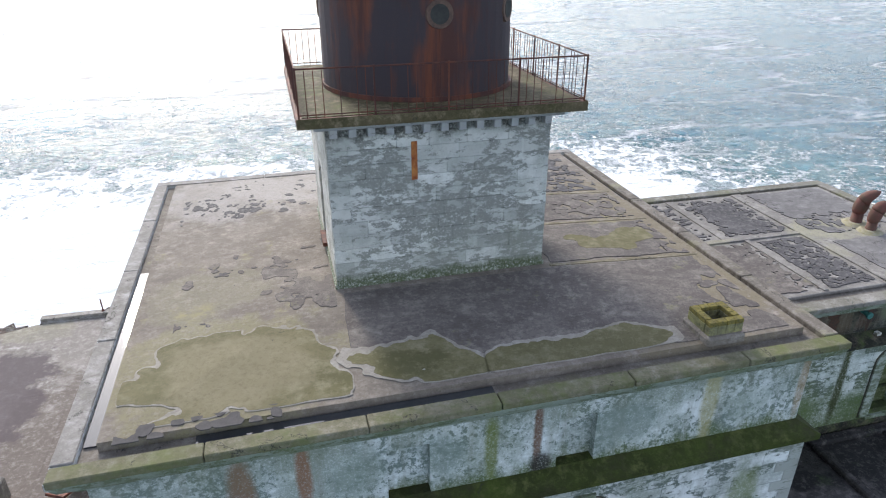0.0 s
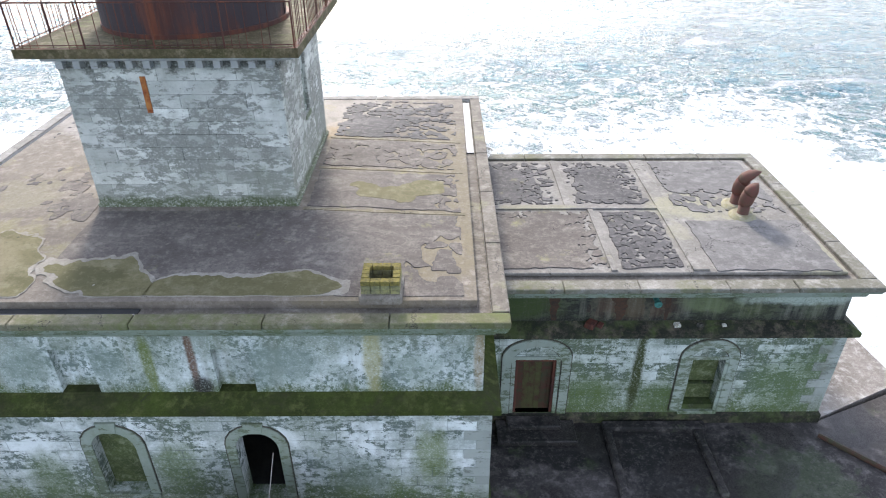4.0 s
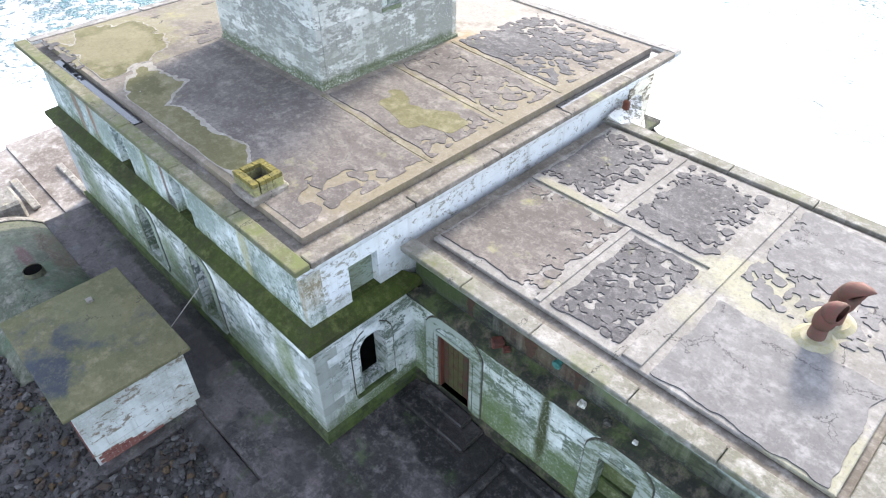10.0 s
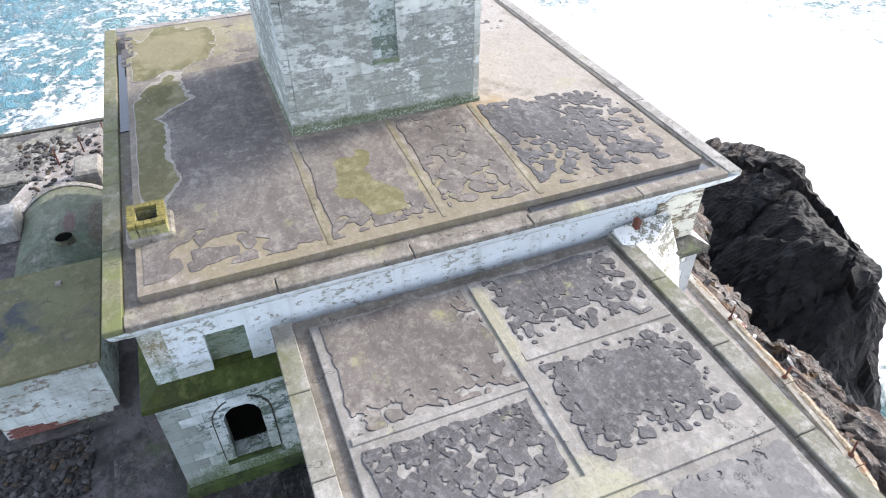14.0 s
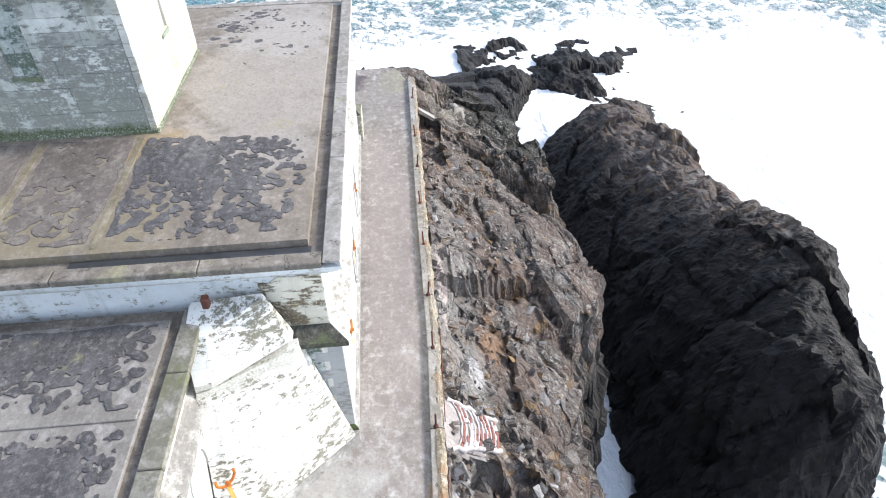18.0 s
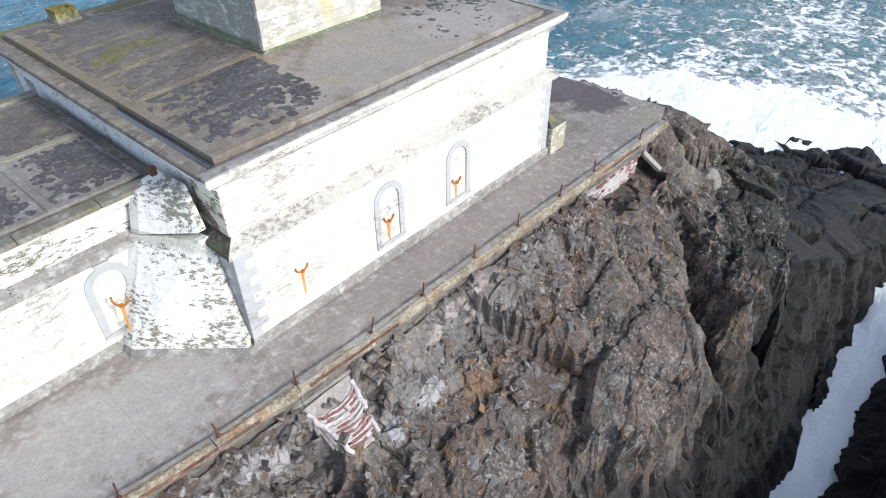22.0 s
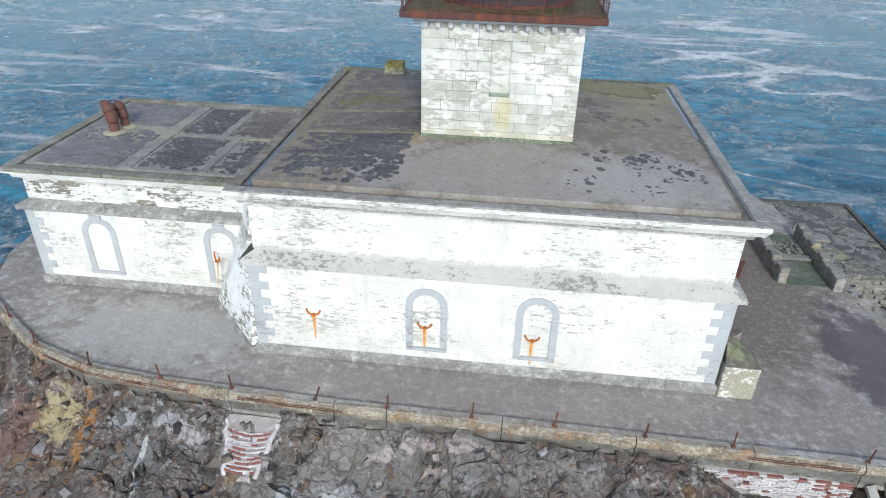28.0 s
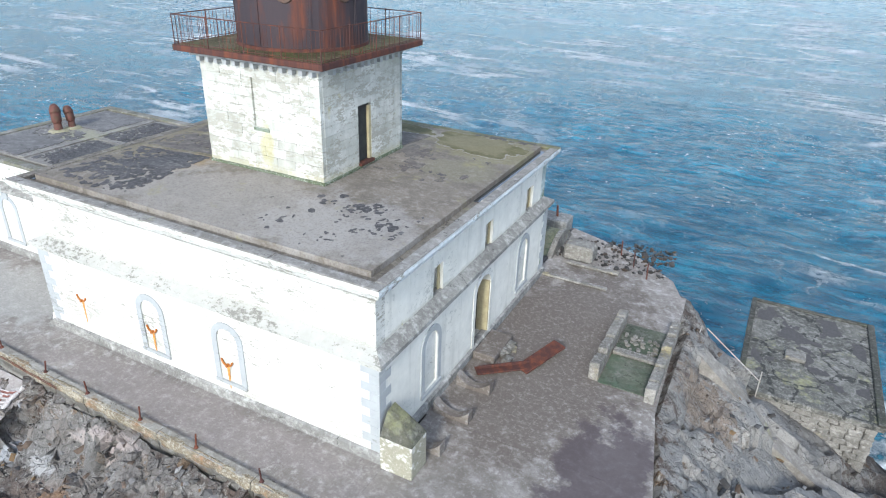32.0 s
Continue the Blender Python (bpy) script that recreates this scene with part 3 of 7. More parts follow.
OLD_SLAB = concrete("cracked slab", (0.185, 0.175, 0.155), (0.085, 0.082, 0.07), (0.29, 0.275, 0.25), 0.1, (0.3, 0.29, 0.15), 0, 2.2, 1.0, (), 0.9)
STAIN = plain("rust stain", (0.50, 0.17, 0.025), (0.60, 0.34, 0.11), 9, 0.9)
RED_STAIN = plain("dark rust stain", (0.20, 0.045, 0.015), (0.42, 0.17, 0.05), 5, 0.9)
PORT_RIM = plain("rusted porthole rim", (0.14, 0.085, 0.062), (0.075, 0.046, 0.038), 9, 0.7, 0.2)
DARK_STAIN = plain("black damp stain", (0.035, 0.032, 0.025), (0.09, 0.085, 0.06), 7, 0.9)
RING_RUST = plain("orange ring rust", (0.46, 0.16, 0.025), (0.27, 0.08, 0.02), 12, 0.85)
# Near-black colour that stands for shade inside openings; also the porthole covers.
DARK = plain("dark fill and interior shade", (0.03, 0.03, 0.028), (0.05, 0.05, 0.045), 3, 0.95)
WOOD = plain("rotten door", (0.075, 0.022, 0.016), (0.036, 0.042, 0.02), 4, 0.8)
DOOR_GREEN = plain("algae green planks", (0.062, 0.072, 0.024), (0.055, 0.022, 0.015), 5, 0.85)
PALE_SURROUND = wall_paint("pale damp surround", (0.30, 0.35, 0.305), (0.12, 0.15, 0.10), 0.10, 0.08, 0.0, 0.5, 0.0, [(0.3, 0.9, (0.06, 0.09, 0.03), 0.9)])
STAINED = wall_paint("stained cream render", (0.66, 0.63, 0.53), (0.13, 0.10, 0.065), 0.08, -0.1, 0.4, 0.3, 0.0, [(3.8, 0.4, (0.16, 0.125, 0.08), 0.6)], [(5.4, 0.35, (0.07, 0.06, 0.04), 0.7)], 0.05, 0.2, 4.0)
WOOD_PALE = plain("pale jamb wood", (0.42, 0.36, 0.22), (0.30, 0.25, 0.15), 5, 0.8)
LICHEN_BRICK = plain("lichened brick", (0.22, 0.18, 0.05), (0.085, 0.078, 0.035), 12, 0.95, 0, 0.2, 0.8)
RUBBLE = concrete("rubble stone", (0.25, 0.232, 0.205), (0.13, 0.12, 0.105), (0.36, 0.34, 0.31), 0.1, (0.33, 0.27, 0.13), 0, 0.3, 2.0)
MORTAR = concrete("lime mortar patch", (0.31, 0.285, 0.27), (0.21, 0.175, 0.16), (0.38, 0.36, 0.345), 0, (0.3, 0.3, 0.2), 0, 0.2, 1.6)
BLOCK_PAINT = wall_paint("worn block whitewash", (0.64, 0.62, 0.56), (0.27, 0.25, 0.185), 0.16, -0.1, 0.0, 0.3, 0.0, (), (), 0.05, 0.0, 3.5, (), 0.8)
RAMP = concrete("worn ramp concrete", (0.27, 0.245, 0.215), (0.18, 0.16, 0.138), (0.34, 0.315, 0.285), 0.05)
DARK_CAP = concrete("dark lichened cap", (0.13, 0.125, 0.095), (0.06, 0.058, 0.045), (0.21, 0.20, 0.165), 0.2, (0.16, 0.16, 0.08))
WATER_FILM = plain("standing water", (0.035, 0.038, 0.042), (0.05, 0.052, 0.055), 1.0, 0.04, 0, 0.6, 0.02)
PIPE_WHITE = plain("white painted pipe", (0.42, 0.41, 0.39), (0.24, 0.19, 0.15), 8, 0.6)

GALLERY_MOSS = concrete("mossy gallery paving", (0.115, 0.088, 0.05), (0.05, 0.045, 0.018), (0.20, 0.16, 0.105), 0.15, (0.07, 0.085, 0.02), 0, 0.2, 1.6)
ANNEX_NORTH = wall_paint("blackened annex whitewash", (0.74, 0.73, 0.69), (0.13, 0.115, 0.085), 0.095, -0.15, 0.5, 0.4, 0.0, [(3.3, 0.3, (0.25, 0.23, 0.17), 0.7)], [(4.42, 0.22, (0.05, 0.042, 0.03), 0.95), (4.3, 0.45, (0.25, 0.235, 0.19), 0.6)], 0.0, 0.3, 10.0, (), 0.3)


def scree_mat(name, k_tone):
    n = Nodes(name)
    tone = n.add("ShaderNodeNewGeometry").outputs["Random Per Island"]
    ramp = n.add("ShaderNodeValToRGB")
    ramp.color_ramp.interpolation = "CONSTANT"
    for k, (at, c) in enumerate(((0.0, (0.05, 0.046, 0.043)), (0.3, (0.11, 0.104, 0.10)), (0.55, (0.12, 0.085, 0.063)), (0.72, (0.18, 0.17, 0.165)), (0.88, (0.27, 0.26, 0.25)), (0.95, (0.19, 0.12, 0.06)))):
        e = ramp.color_ramp.elements[k] if k < 2 else ramp.color_ramp.elements.new(at)
        e.position, e.color = at, (*[q * k_tone for q in c], 1)
    n.t.links.new(tone, ramp.inputs[0])
    fine = n.noise(14, 6, 0.72)
    col = n.mix(n.step(fine, 0.45, 0.65, 0.0, 0.5), ramp.outputs[0], (0.05, 0.046, 0.043))
    return n.end(col, 0.9, n.bump(fine, 0.6, 0.02), 0.0, 0.3)


SCREE = scree_mat("broken stone", 1.0)


def sea_mat():
    n = Nodes("sea")
    at = n.add("ShaderNodeAttribute")
    at.attribute_name = "foam"
    swell = n.noise(0.10, 4, 0.55, n.scaled(1.0, 0.55, 1))
    chop = n.noise(0.40, 6, 0.62, n.scaled(0.65, 1.5, 1), 0.5)
    rip = n.noise(2.6, 5, 0.65)
    deep = n.mix(n.step(n.noise(0.03, 4, 0.6), 0.35, 0.65), (0.001, 0.100, 0.172), (0.003, 0.165, 0.255))
    deep = n.mix(n.step(chop, 0.42, 0.56, 0.7, 0.0), deep, (0.001, 0.046, 0.092))
    deep = n.mix(n.step(n.noise(0.13, 5, 0.6, n.scaled(0.4, 1.8, 1), 0.6), 0.44, 0.56, 0.5, 0.0), deep, (0.001, 0.052, 0.10))
    deep = n.mix(n.step(n.noise(1.1, 5, 0.65, n.scaled(0.5, 1.6, 1)), 0.5, 0.70, 0, 0.3), deep, (0.012, 0.165, 0.215))
    # Paler water where the attribute is high: churned foam and painted sun glare.
    deep = n.mix(n.step(at.outputs["Fac"], 0.12, 0.7, 0, 0.85), deep, (0.13, 0.275, 0.27))
    torn = n.step(n.noise(0.8, 7, 0.72, None, 0.8), 0.36, 0.62)
    lace = n.math("MULTIPLY", n.step(n.cells(0.17, "DISTANCE_TO_EDGE", n.warped(0.3, 3.4)), 0.0, 0.20, 1.0, 0.0), torn)
    lace2 = n.math("MULTIPLY", n.step(n.cells(0.5, "DISTANCE_TO_EDGE", n.warped(0.7, 1.3)), 0.0, 0.24, 1.0, 0.0), torn)
    band = n.noise(0.028, 5, 0.6, n.scaled(0.7, 1.5, 1), 0.8)
    f = n.math("ADD", n.math("MULTIPLY", lace, 0.42), n.math("MULTIPLY", lace2, 0.22))
    f = n.math("ADD", f, n.math("MULTIPLY", band, 0.9))
    f = n.math("ADD", f, n.math("MULTIPLY", n.noise(1.6, 6, 0.7), 0.35))
    f = n.math("ADD", f, at.outputs["Fac"])
    foam = n.step(f, 1.13, 1.36)
    long = n.noise(0.017, 5, 0.55, n.scaled(0.55, 1.6, 1), 1.1)
    crest = n.math("SUBTRACT", 1.0, n.math("MULTIPLY", n.math("ABSOLUTE", n.math("SUBTRACT", long, 0.52)), 31.0))
    crest = n.math("ADD", crest, n.math("MULTIPLY", n.math("SUBTRACT", n.noise(0.55, 7, 0.75), 0.5), 2.4))
    crest = n.math("MULTIPLY", n.math("MULTIPLY", n.step(crest, 0.05, 0.7), n.step(n.noise(1.6, 6, 0.75, None, 0.8), 0.30, 0.50)), n.step(n.noise(0.02, 3), 0.45, 0.57))
    flecks = n.math("MULTIPLY", n.step(n.noise(0.75, 7, 0.72, n.scaled(0.75, 1.2, 1), 0.8), 0.62, 0.69), n.step(n.noise(0.045, 4), 0.50, 0.6))
    web = n.math("MULTIPLY", n.step(n.cells(0.075, "DISTANCE_TO_EDGE", n.warped(0.12, 11.0)), 0.0, 0.055, 1.0, 0.0), n.step(n.noise(0.9, 7, 0.75, None, 0.8), 0.42, 0.56))
    web = n.math("MULTIPLY", web, n.step(n.noise(0.022, 4, 0.6), 0.46, 0.58))
    crest = n.math("MAXIMUM", crest, n.math("MULTIPLY", web, 0.75))
    foam = n.math("MAXIMUM", foam, n.math("MAXIMUM", n.math("MULTIPLY", crest, 1.0), n.math("MULTIPLY", flecks, 0.35)))
    col = n.mix(foam, deep, (0.80, 0.83, 0.84))
    h = n.math("ADD", n.math("ADD", n.math("MULTIPLY", swell, 3.0), n.math("MULTIPLY", chop, 2.0)), n.math("MULTIPLY", rip, 0.30))
    return n.end(col, n.step(foam, 0, 1, 0.16, 0.85), n.bump(n.math("MULTIPLY", h, n.step(foam, 0, 1, 1.0, 0.45)), 1.0, 0.85), 0.0, 0.22)


SEA = sea_mat()


# ---- building helpers ----
def raw(name, verts, faces, mat, parent=None, label="", smooth=False):
    me = bpy.data.meshes.new(name)
    me.from_pydata([tuple(v) for v in verts], [], faces)
    me.materials.append(mat)
    if smooth:
        me.polygons.foreach_set("use_smooth", [True] * len(me.polygons))
    me.update()
    ob = new(name, me)
    ob.parent = parent
    return tagged(ob, label)


def part(name, bm, mat, parent, label="", smooth=False):
    me = bpy.data.meshes.new(name)
    bmesh.ops.recalc_face_normals(bm, faces=bm.faces)
    bm.to_mesh(me)
    bm.free()
    me.materials.append(mat)
    if smooth:
        me.polygons.foreach_set("use_smooth", [True] * len(me.polygons))
    ob = new(name, me)
    ob.parent = parent
    return tagged(ob, label)


def thing(name, label, category, group="", at=None, kind=""):
    ob = new(name)
    ob.empty_display_size = 0.2
    if at is not None:
        ob.matrix_world = at
    return tagged(ob, label, category, group, kind)


def box(bm, x0, y0, z0, x1, y1, z1, bevel=0.0):
    g = bmesh.ops.create_cube(bm, size=1.0)["verts"]
    bmesh.ops.transform(bm, matrix=Matrix.Translation(((x0 + x1) / 2, (y0 + y1) / 2, (z0 + z1) / 2)) @ Matrix.Diagonal((x1 - x0, y1 - y0, z1 - z0, 1)), verts=g)
    if bevel:
        edges = list({e for v in g for e in v.link_edges})
        bmesh.ops.bevel(bm, geom=edges, offset=bevel, segments=1, affect="EDGES")


def boxed(name, dims, mat, parent, label="", bevel=0.0):
    bm = bmesh.new()
    box(bm, *dims, bevel)
    return part(name, bm, mat, parent, label)


def prism(bm, pts, direction):
    """A flat outline pushed along a direction into a solid."""
    a = [bm.verts.new(p) for p in pts]
    b = [bm.verts.new(Vector(p) + Vector(direction)) for p in pts]
    bm.faces.new(a)
    bm.faces.new(b[::-1])
    k = len(pts)
    for i in range(k):
        bm.faces.new((a[i], b[i], b[(i + 1) % k], a[(i + 1) % k]))


def tube(bm, p, q, r, sides=8, r2=None):
    p, q = Vector(p), Vector(q)
    d = q - p
    m = Matrix.Translation((p + q) / 2) @ d.to_track_quat("Z", "Y").to_matrix().to_4x4()
    bmesh.ops.create_cone(bm, cap_ends=True, segments=sides, radius1=r, radius2=r if r2 is None else r2, depth=d.length, matrix=m)


def unit_block(name, mat, bevel=0.03, wobble=0.0, seed=1):
    rnd = random.Random(seed)
    bm = bmesh.new()
    box(bm, -0.5, -0.5, -0.5, 0.5, 0.5, 0.5, bevel)
    for v in bm.verts:
        v.co += Vector([rnd.uniform(-wobble, wobble) for _ in range(3)])
    me = bpy.data.meshes.new(name)
    bmesh.ops.recalc_face_normals(bm, faces=bm.faces)
    bm.to_mesh(me)
    bm.free()
    me.materials.append(mat)
    return me


def piece(name, me, centre, size, parent, rz=0.0, rx=0.0, ry=0.0):
    ob = new(name, me)
    ob.matrix_world = pose(*centre, rx, ry, rz) @ Matrix.Diagonal((*size, 1))
    ob.parent = parent
    return ob


class Face:
    """A wall face: u runs along it, z up, w outwards. side is S, N, E or W."""

    def __init__(self, side, plane):
        self.side, self.plane = side, plane

    def at(self, u, z, w=0.0):
        return {"S": (u, self.plane - w, z), "N": (u, self.plane + w, z), "E": (self.plane + w, u, z), "W": (self.plane - w, u, z)}[self.side]

    def out(self, w):
        return {"S": (0, -w, 0), "N": (0, w, 0), "E": (w, 0, 0), "W": (-w, 0, 0)}[self.side]


def arch_line(uc, w, zb, zt, arched, n=9):
    """The outline of an opening from bottom left over the head to bottom right."""
    h = w / 2
    if not arched:
        return [(uc - h, zb), (uc - h, zt), (uc + h, zt), (uc + h, zb)]
    rise = min(h, 0.62)
    return [(uc - h, zb)] + [(uc - h * math.cos(math.pi * k / n), zt - rise + rise * math.sin(math.pi * k / n)) for k in range(n + 1)] + [(uc + h, zb)]


def wall_with_openings(name, face, thick, u0, u1, z0, z1, openings, mat, parent, label=""):
    bm = bmesh.new()
    u = u0
    d = face.out(-thick)
    for uc, w, zb, zt, arched in sorted(openings):
        a, b = uc - w / 2, uc + w / 2
        prism(bm, [face.at(*q) for q in ((u, z0), (a, z0), (a, z1), (u, z1))], d)
        prism(bm, [face.at(*q) for q in ((a, z0), (b, z0), (b, zb), (a, zb))], d)
        head = arch_line(uc, w, zb, zt, arched)[1:-1]
        prism(bm, [face.at(*q) for q in [(b, z1), (a, z1)] + head], d)
        u = b
    prism(bm, [face.at(*q) for q in ((u, z0), (u1, z0), (u1, z1), (u, z1))], d)
    bmesh.ops.remove_doubles(bm, verts=bm.verts, dist=0.0002)
    return part(name, bm, mat, parent, label)


def surround(face, uc, w, zb, zt, arched, band, proud, mat, parent, label="", sill=True, sill_mat=None, keystone=False, sink=0.0):
    """The raised band round an opening, with its keystone and sill."""
    inner, outer = arch_line(uc, w, zb, zt, arched), arch_line(uc, w + 2 * band, zb, zt + band, arched)
    bm = bmesh.new()
    for k in range(len(inner) - 1):
        prism(bm, [face.at(*inner[k], -sink), face.at(*inner[k + 1], -sink), face.at(*outer[k + 1], -sink), face.at(*outer[k], -sink)], face.out(proud + sink))
    if keystone:
        prism(bm, [face.at(uc - 0.17, zt - 0.0), face.at(uc + 0.17, zt - 0.0), face.at(uc + 0.23, zt + band + 0.09), face.at(uc - 0.23, zt + band + 0.09)], face.out(proud + 0.025))
    ob = part("window_surround", bm, mat, parent, label)
    if sill:
        bm = bmesh.new()
        prism(bm, [face.at(uc - w / 2 - band, zb - 0.12), face.at(uc + w / 2 + band, zb - 0.12), face.at(uc + w / 2 + band, zb), face.at(uc - w / 2 - band, zb)], face.out(proud + 0.04))
        part("window_sill", bm, sill_mat or mat, ob)
    return ob


def infill(face, uc, w, zb, zt, arched, depth, mat, parent, name="window_infill", label=""):
    bm = bmesh.new()
    prism(bm, [face.at(a, b, -depth) for a, b in arch_line(uc, w, zb, zt, arched)], face.out(-0.08))
    return part(name, bm, mat, parent, label)


def ring(bm, profile, x0, y0, x1, y1, open_side=""):
    """Sweeps a profile of (inset, z) round a rectangle with mitred corners."""
    rows = []
    for inset, z in profile:
        rows.append([bm.verts.new(p) for p in ((x0 + inset, y0 + inset, z), (x1 - inset, y0 + inset, z), (x1 - inset, y1 - inset, z), (x0 + inset, y1 - inset, z))])
    sides = {"S": 0, "E": 1, "N": 2, "W": 3}
    k = len(rows)
    for i in range(k):
        a, b = rows[i], rows[(i + 1) % k]
        for s, j in sides.items():
            if s not in open_side:
                bm.faces.new((a[j], a[(j + 1) % 4], b[(j + 1) % 4], b[j]))


def side_band(name, side, profile, x0, y0, x1, y1, mat, parent, label=""):
    """One side of such a ring, as its own solid."""
    ends = {"S": (0, 1), "E": (1, 2), "N": (2, 3), "W": (3, 0)}[side]
    a, b = [], []
    for inset, z in profile:
        c = ((x0 + inset, y0 + inset, z), (x1 - inset, y0 + inset, z), (x1 - inset, y1 - inset, z), (x0 + inset, y1 - inset, z))
        a.append(c[ends[0]]), b.append(c[ends[1]])
    k = len(profile)
    faces = [(i, (i + 1) % k, k + (i + 1) % k, k + i) for i in range(k)] + [tuple(range(k))[::-1], tuple(range(k, 2 * k))]
    ob = raw(name, a + b, faces, mat, parent, label)
    bm = bmesh.new()
    bm.from_mesh(ob.data)
    bmesh.ops.recalc_face_normals(bm, faces=bm.faces)
    bm.to_mesh(ob.data)
    bm.free()
    return ob


# ---- value noise and cells for the rock and the flaking roofs ----
def lattice(ix, iy, iz, seed):
    h = (ix.astype(np.int64) * 374761393 + iy.astype(np.int64) * 668265263 + iz.astype(np.int64) * 2147483647 + seed * 1274126177) & 0xFFFFFFFF
    h = ((h ^ (h >> 13)) * 1103515245 + 12345) & 0xFFFFFFFF
    h = ((h ^ (h >> 16)) * 1597334677) & 0xFFFFFFFF
    return ((h ^ (h >> 15)) & 0xFFFFFF) / float(0xFFFFFF)


def vnoise(x, y, z=0.0, seed=0):
    x, y = np.asarray(x, float), np.asarray(y, float)
    z = np.zeros_like(x) + z
    ix, iy, iz = np.floor(x), np.floor(y), np.floor(z)
    fx, fy, fz = x - ix, y - iy, z - iz
    fx, fy, fz = [f * f * (3 - 2 * f) for f in (fx, fy, fz)]
    r = 0.0
    for dx, wx in ((0, 1 - fx), (1, fx)):
        for dy, wy in ((0, 1 - fy), (1, fy)):
            for dz, wz in ((0, 1 - fz), (1, fz)):
                r = r + wx * wy * wz * lattice(ix + dx, iy + dy, iz + dz, seed)
    return r


def fbm(x, y, z=0.0, octaves=4, seed=0, gain=0.5):
    total, amp, size = 0.0, 1.0, 0.0
    x, y, z = np.asarray(x, float), np.asarray(y, float), np.asarray(z, float)
    for k in range(octaves):
        total = total + amp * vnoise(x * 2 ** k, y * 2 ** k, z * 2 ** k, seed + 17 * k)
        size += amp
        amp *= gain
    return total / size


def blocks(x, y, seed=0):
    """Random height of the nearest of scattered points, and the gap to the next one."""
    ix, iy = np.floor(x), np.floor(y)
    f1, f2, val = np.full(x.shape, 9.0), np.full(x.shape, 9.0), np.zeros(x.shape)
    zero = np.zeros_like(x)
    for dx in (-1, 0, 1):
        for dy in (-1, 0, 1):
            cx, cy = ix + dx, iy + dy
            px, py = cx + lattice(cx, cy, zero, seed), cy + lattice(cx, cy, zero, seed + 5)
            d = np.hypot(px - x, py - y)
            v = lattice(cx, cy, zero, seed + 9) + 0.5 * ((x - px) * (lattice(cx, cy, zero, seed + 11) - 0.5) + (y - py) * (lattice(cx, cy, zero, seed + 13) - 0.5))
            near = d < f1
            f2 = np.where(near, f1, np.minimum(f2, d))
            val = np.where(near, v, val)
            f1 = np.where(near, d, f1)
    return val, f2 - f1


# ---- the sea, one sheet to the horizon ----
SEA_Z = -25.0


def grown(lo, hi, step, far, growth):
    a = list(np.arange(lo, hi + step / 2, step))
    s = step
    while a[-1] < far:
        s *= growth
        a.append(a[-1] + s)
    s = step
    b = [a[0]]
    while b[-1] > -far:
        s *= growth
        b.append(b[-1] - s)
    return np.array(b[:0:-1] + a)


def build_sea():
    gx, gy = grown(-130, 130, 1.3, 4200, 1.16), grown(-130, 150, 1.3, 4200, 1.16)
    X, Y = np.meshgrid(gx, gy)
    near = np.exp(-(np.hypot(X, Y - 10) / 160.0) ** 4)
    Z = SEA_Z + near * (0.9 * (fbm(X * 0.045, Y * 0.07, 0, 4, 3) - 0.5) * 2 + 0.8 * (fbm(X * 0.2, Y * 0.3, 0, 3, 8) - 0.5))

    def patch(cx, cy, rx, ry, amount):
        return amount * np.exp(-(((X - cx) / rx) ** 2 + ((Y - cy) / ry) ** 2))

    foam = patch(-20, 35.6, 30, 3.0, 1.3) + patch(-50, 43, 7, 6, 1.0) + patch(-57, 50, 8, 7, 0.7) + patch(-28, 62, 26, 4.5, 0.7) + patch(4, 66, 22, 5, 0.6) + patch(-44, 61, 26, 11, 0.52) + patch(-64, 40, 14, 20, 0.48) + patch(-10, 68, 40, 10, 0.45) + patch(-36, 39, 14, 5, 0.8)
    # The broad outer patches to north and west also paint sun glare on open water.
    foam += patch(-52, 4, 14, 18, 0.6) + patch(38, 62, 42, 30, 0.62) + patch(62, 28, 34, 32, 0.46) + patch(-30, 95, 50, 34, 0.36) + patch(-34, -16, 9, 14, 0.48) + patch(-52, -14, 12, 14, 0.25) + patch(-67, 16, 7, 22, 0.42) + patch(-88, 52, 36, 38, 0.46) + patch(-92, 0, 36, 30, 0.36) + patch(-52, 84, 34, 22, 0.32) + patch(-40, 8, 12, 16, 0.3) + patch(-100, 10, 45, 30, 0.12) + patch(0, 118, 110, 45, 0.4) + patch(34, 14, 12, 22, 0.5) + patch(75, 62, 46, 50, 0.42)
    n, m = X.shape[1], X.shape[0]
    idx = np.arange(n * m).reshape(m, n)
    quads = np.stack([idx[:-1, :-1], idx[:-1, 1:], idx[1:, 1:], idx[1:, :-1]], -1).reshape(-1, 4)
    ob = raw("water", np.stack([X, Y, Z], -1).reshape(-1, 3).tolist(), quads.tolist(), SEA, smooth=True)
    att = ob.data.attributes.new("foam", "FLOAT", "POINT")
    att.data.foreach_set("value", np.clip(foam, 0, 1.3).reshape(-1).astype(np.float32))
    return tagged(ob, "teal ocean with white foam round the rock and painted pale glare", "sea", "", "structure")


build_sea()

# ---- the rock ----
OUTLINE = [(-9.7, 25.2), (-7.3, 25.15), (1, 24.95), (8, 24.85), (13, 24.6), (15.7, 24.3), (18.1, 23.5), (20, 22.2), (22, 20.8), (23.2, 18), (23.8, 13.5), (23.5, 9), (21, 6), (14, 4), (8, 2), (2, 2), (-3, 2.5), (-7, 4.5), (-9.3, 6.6), (-10.4, 10), (-10.5, 16.3), (-11.2, 18.8), (-11.2, 24.4)]


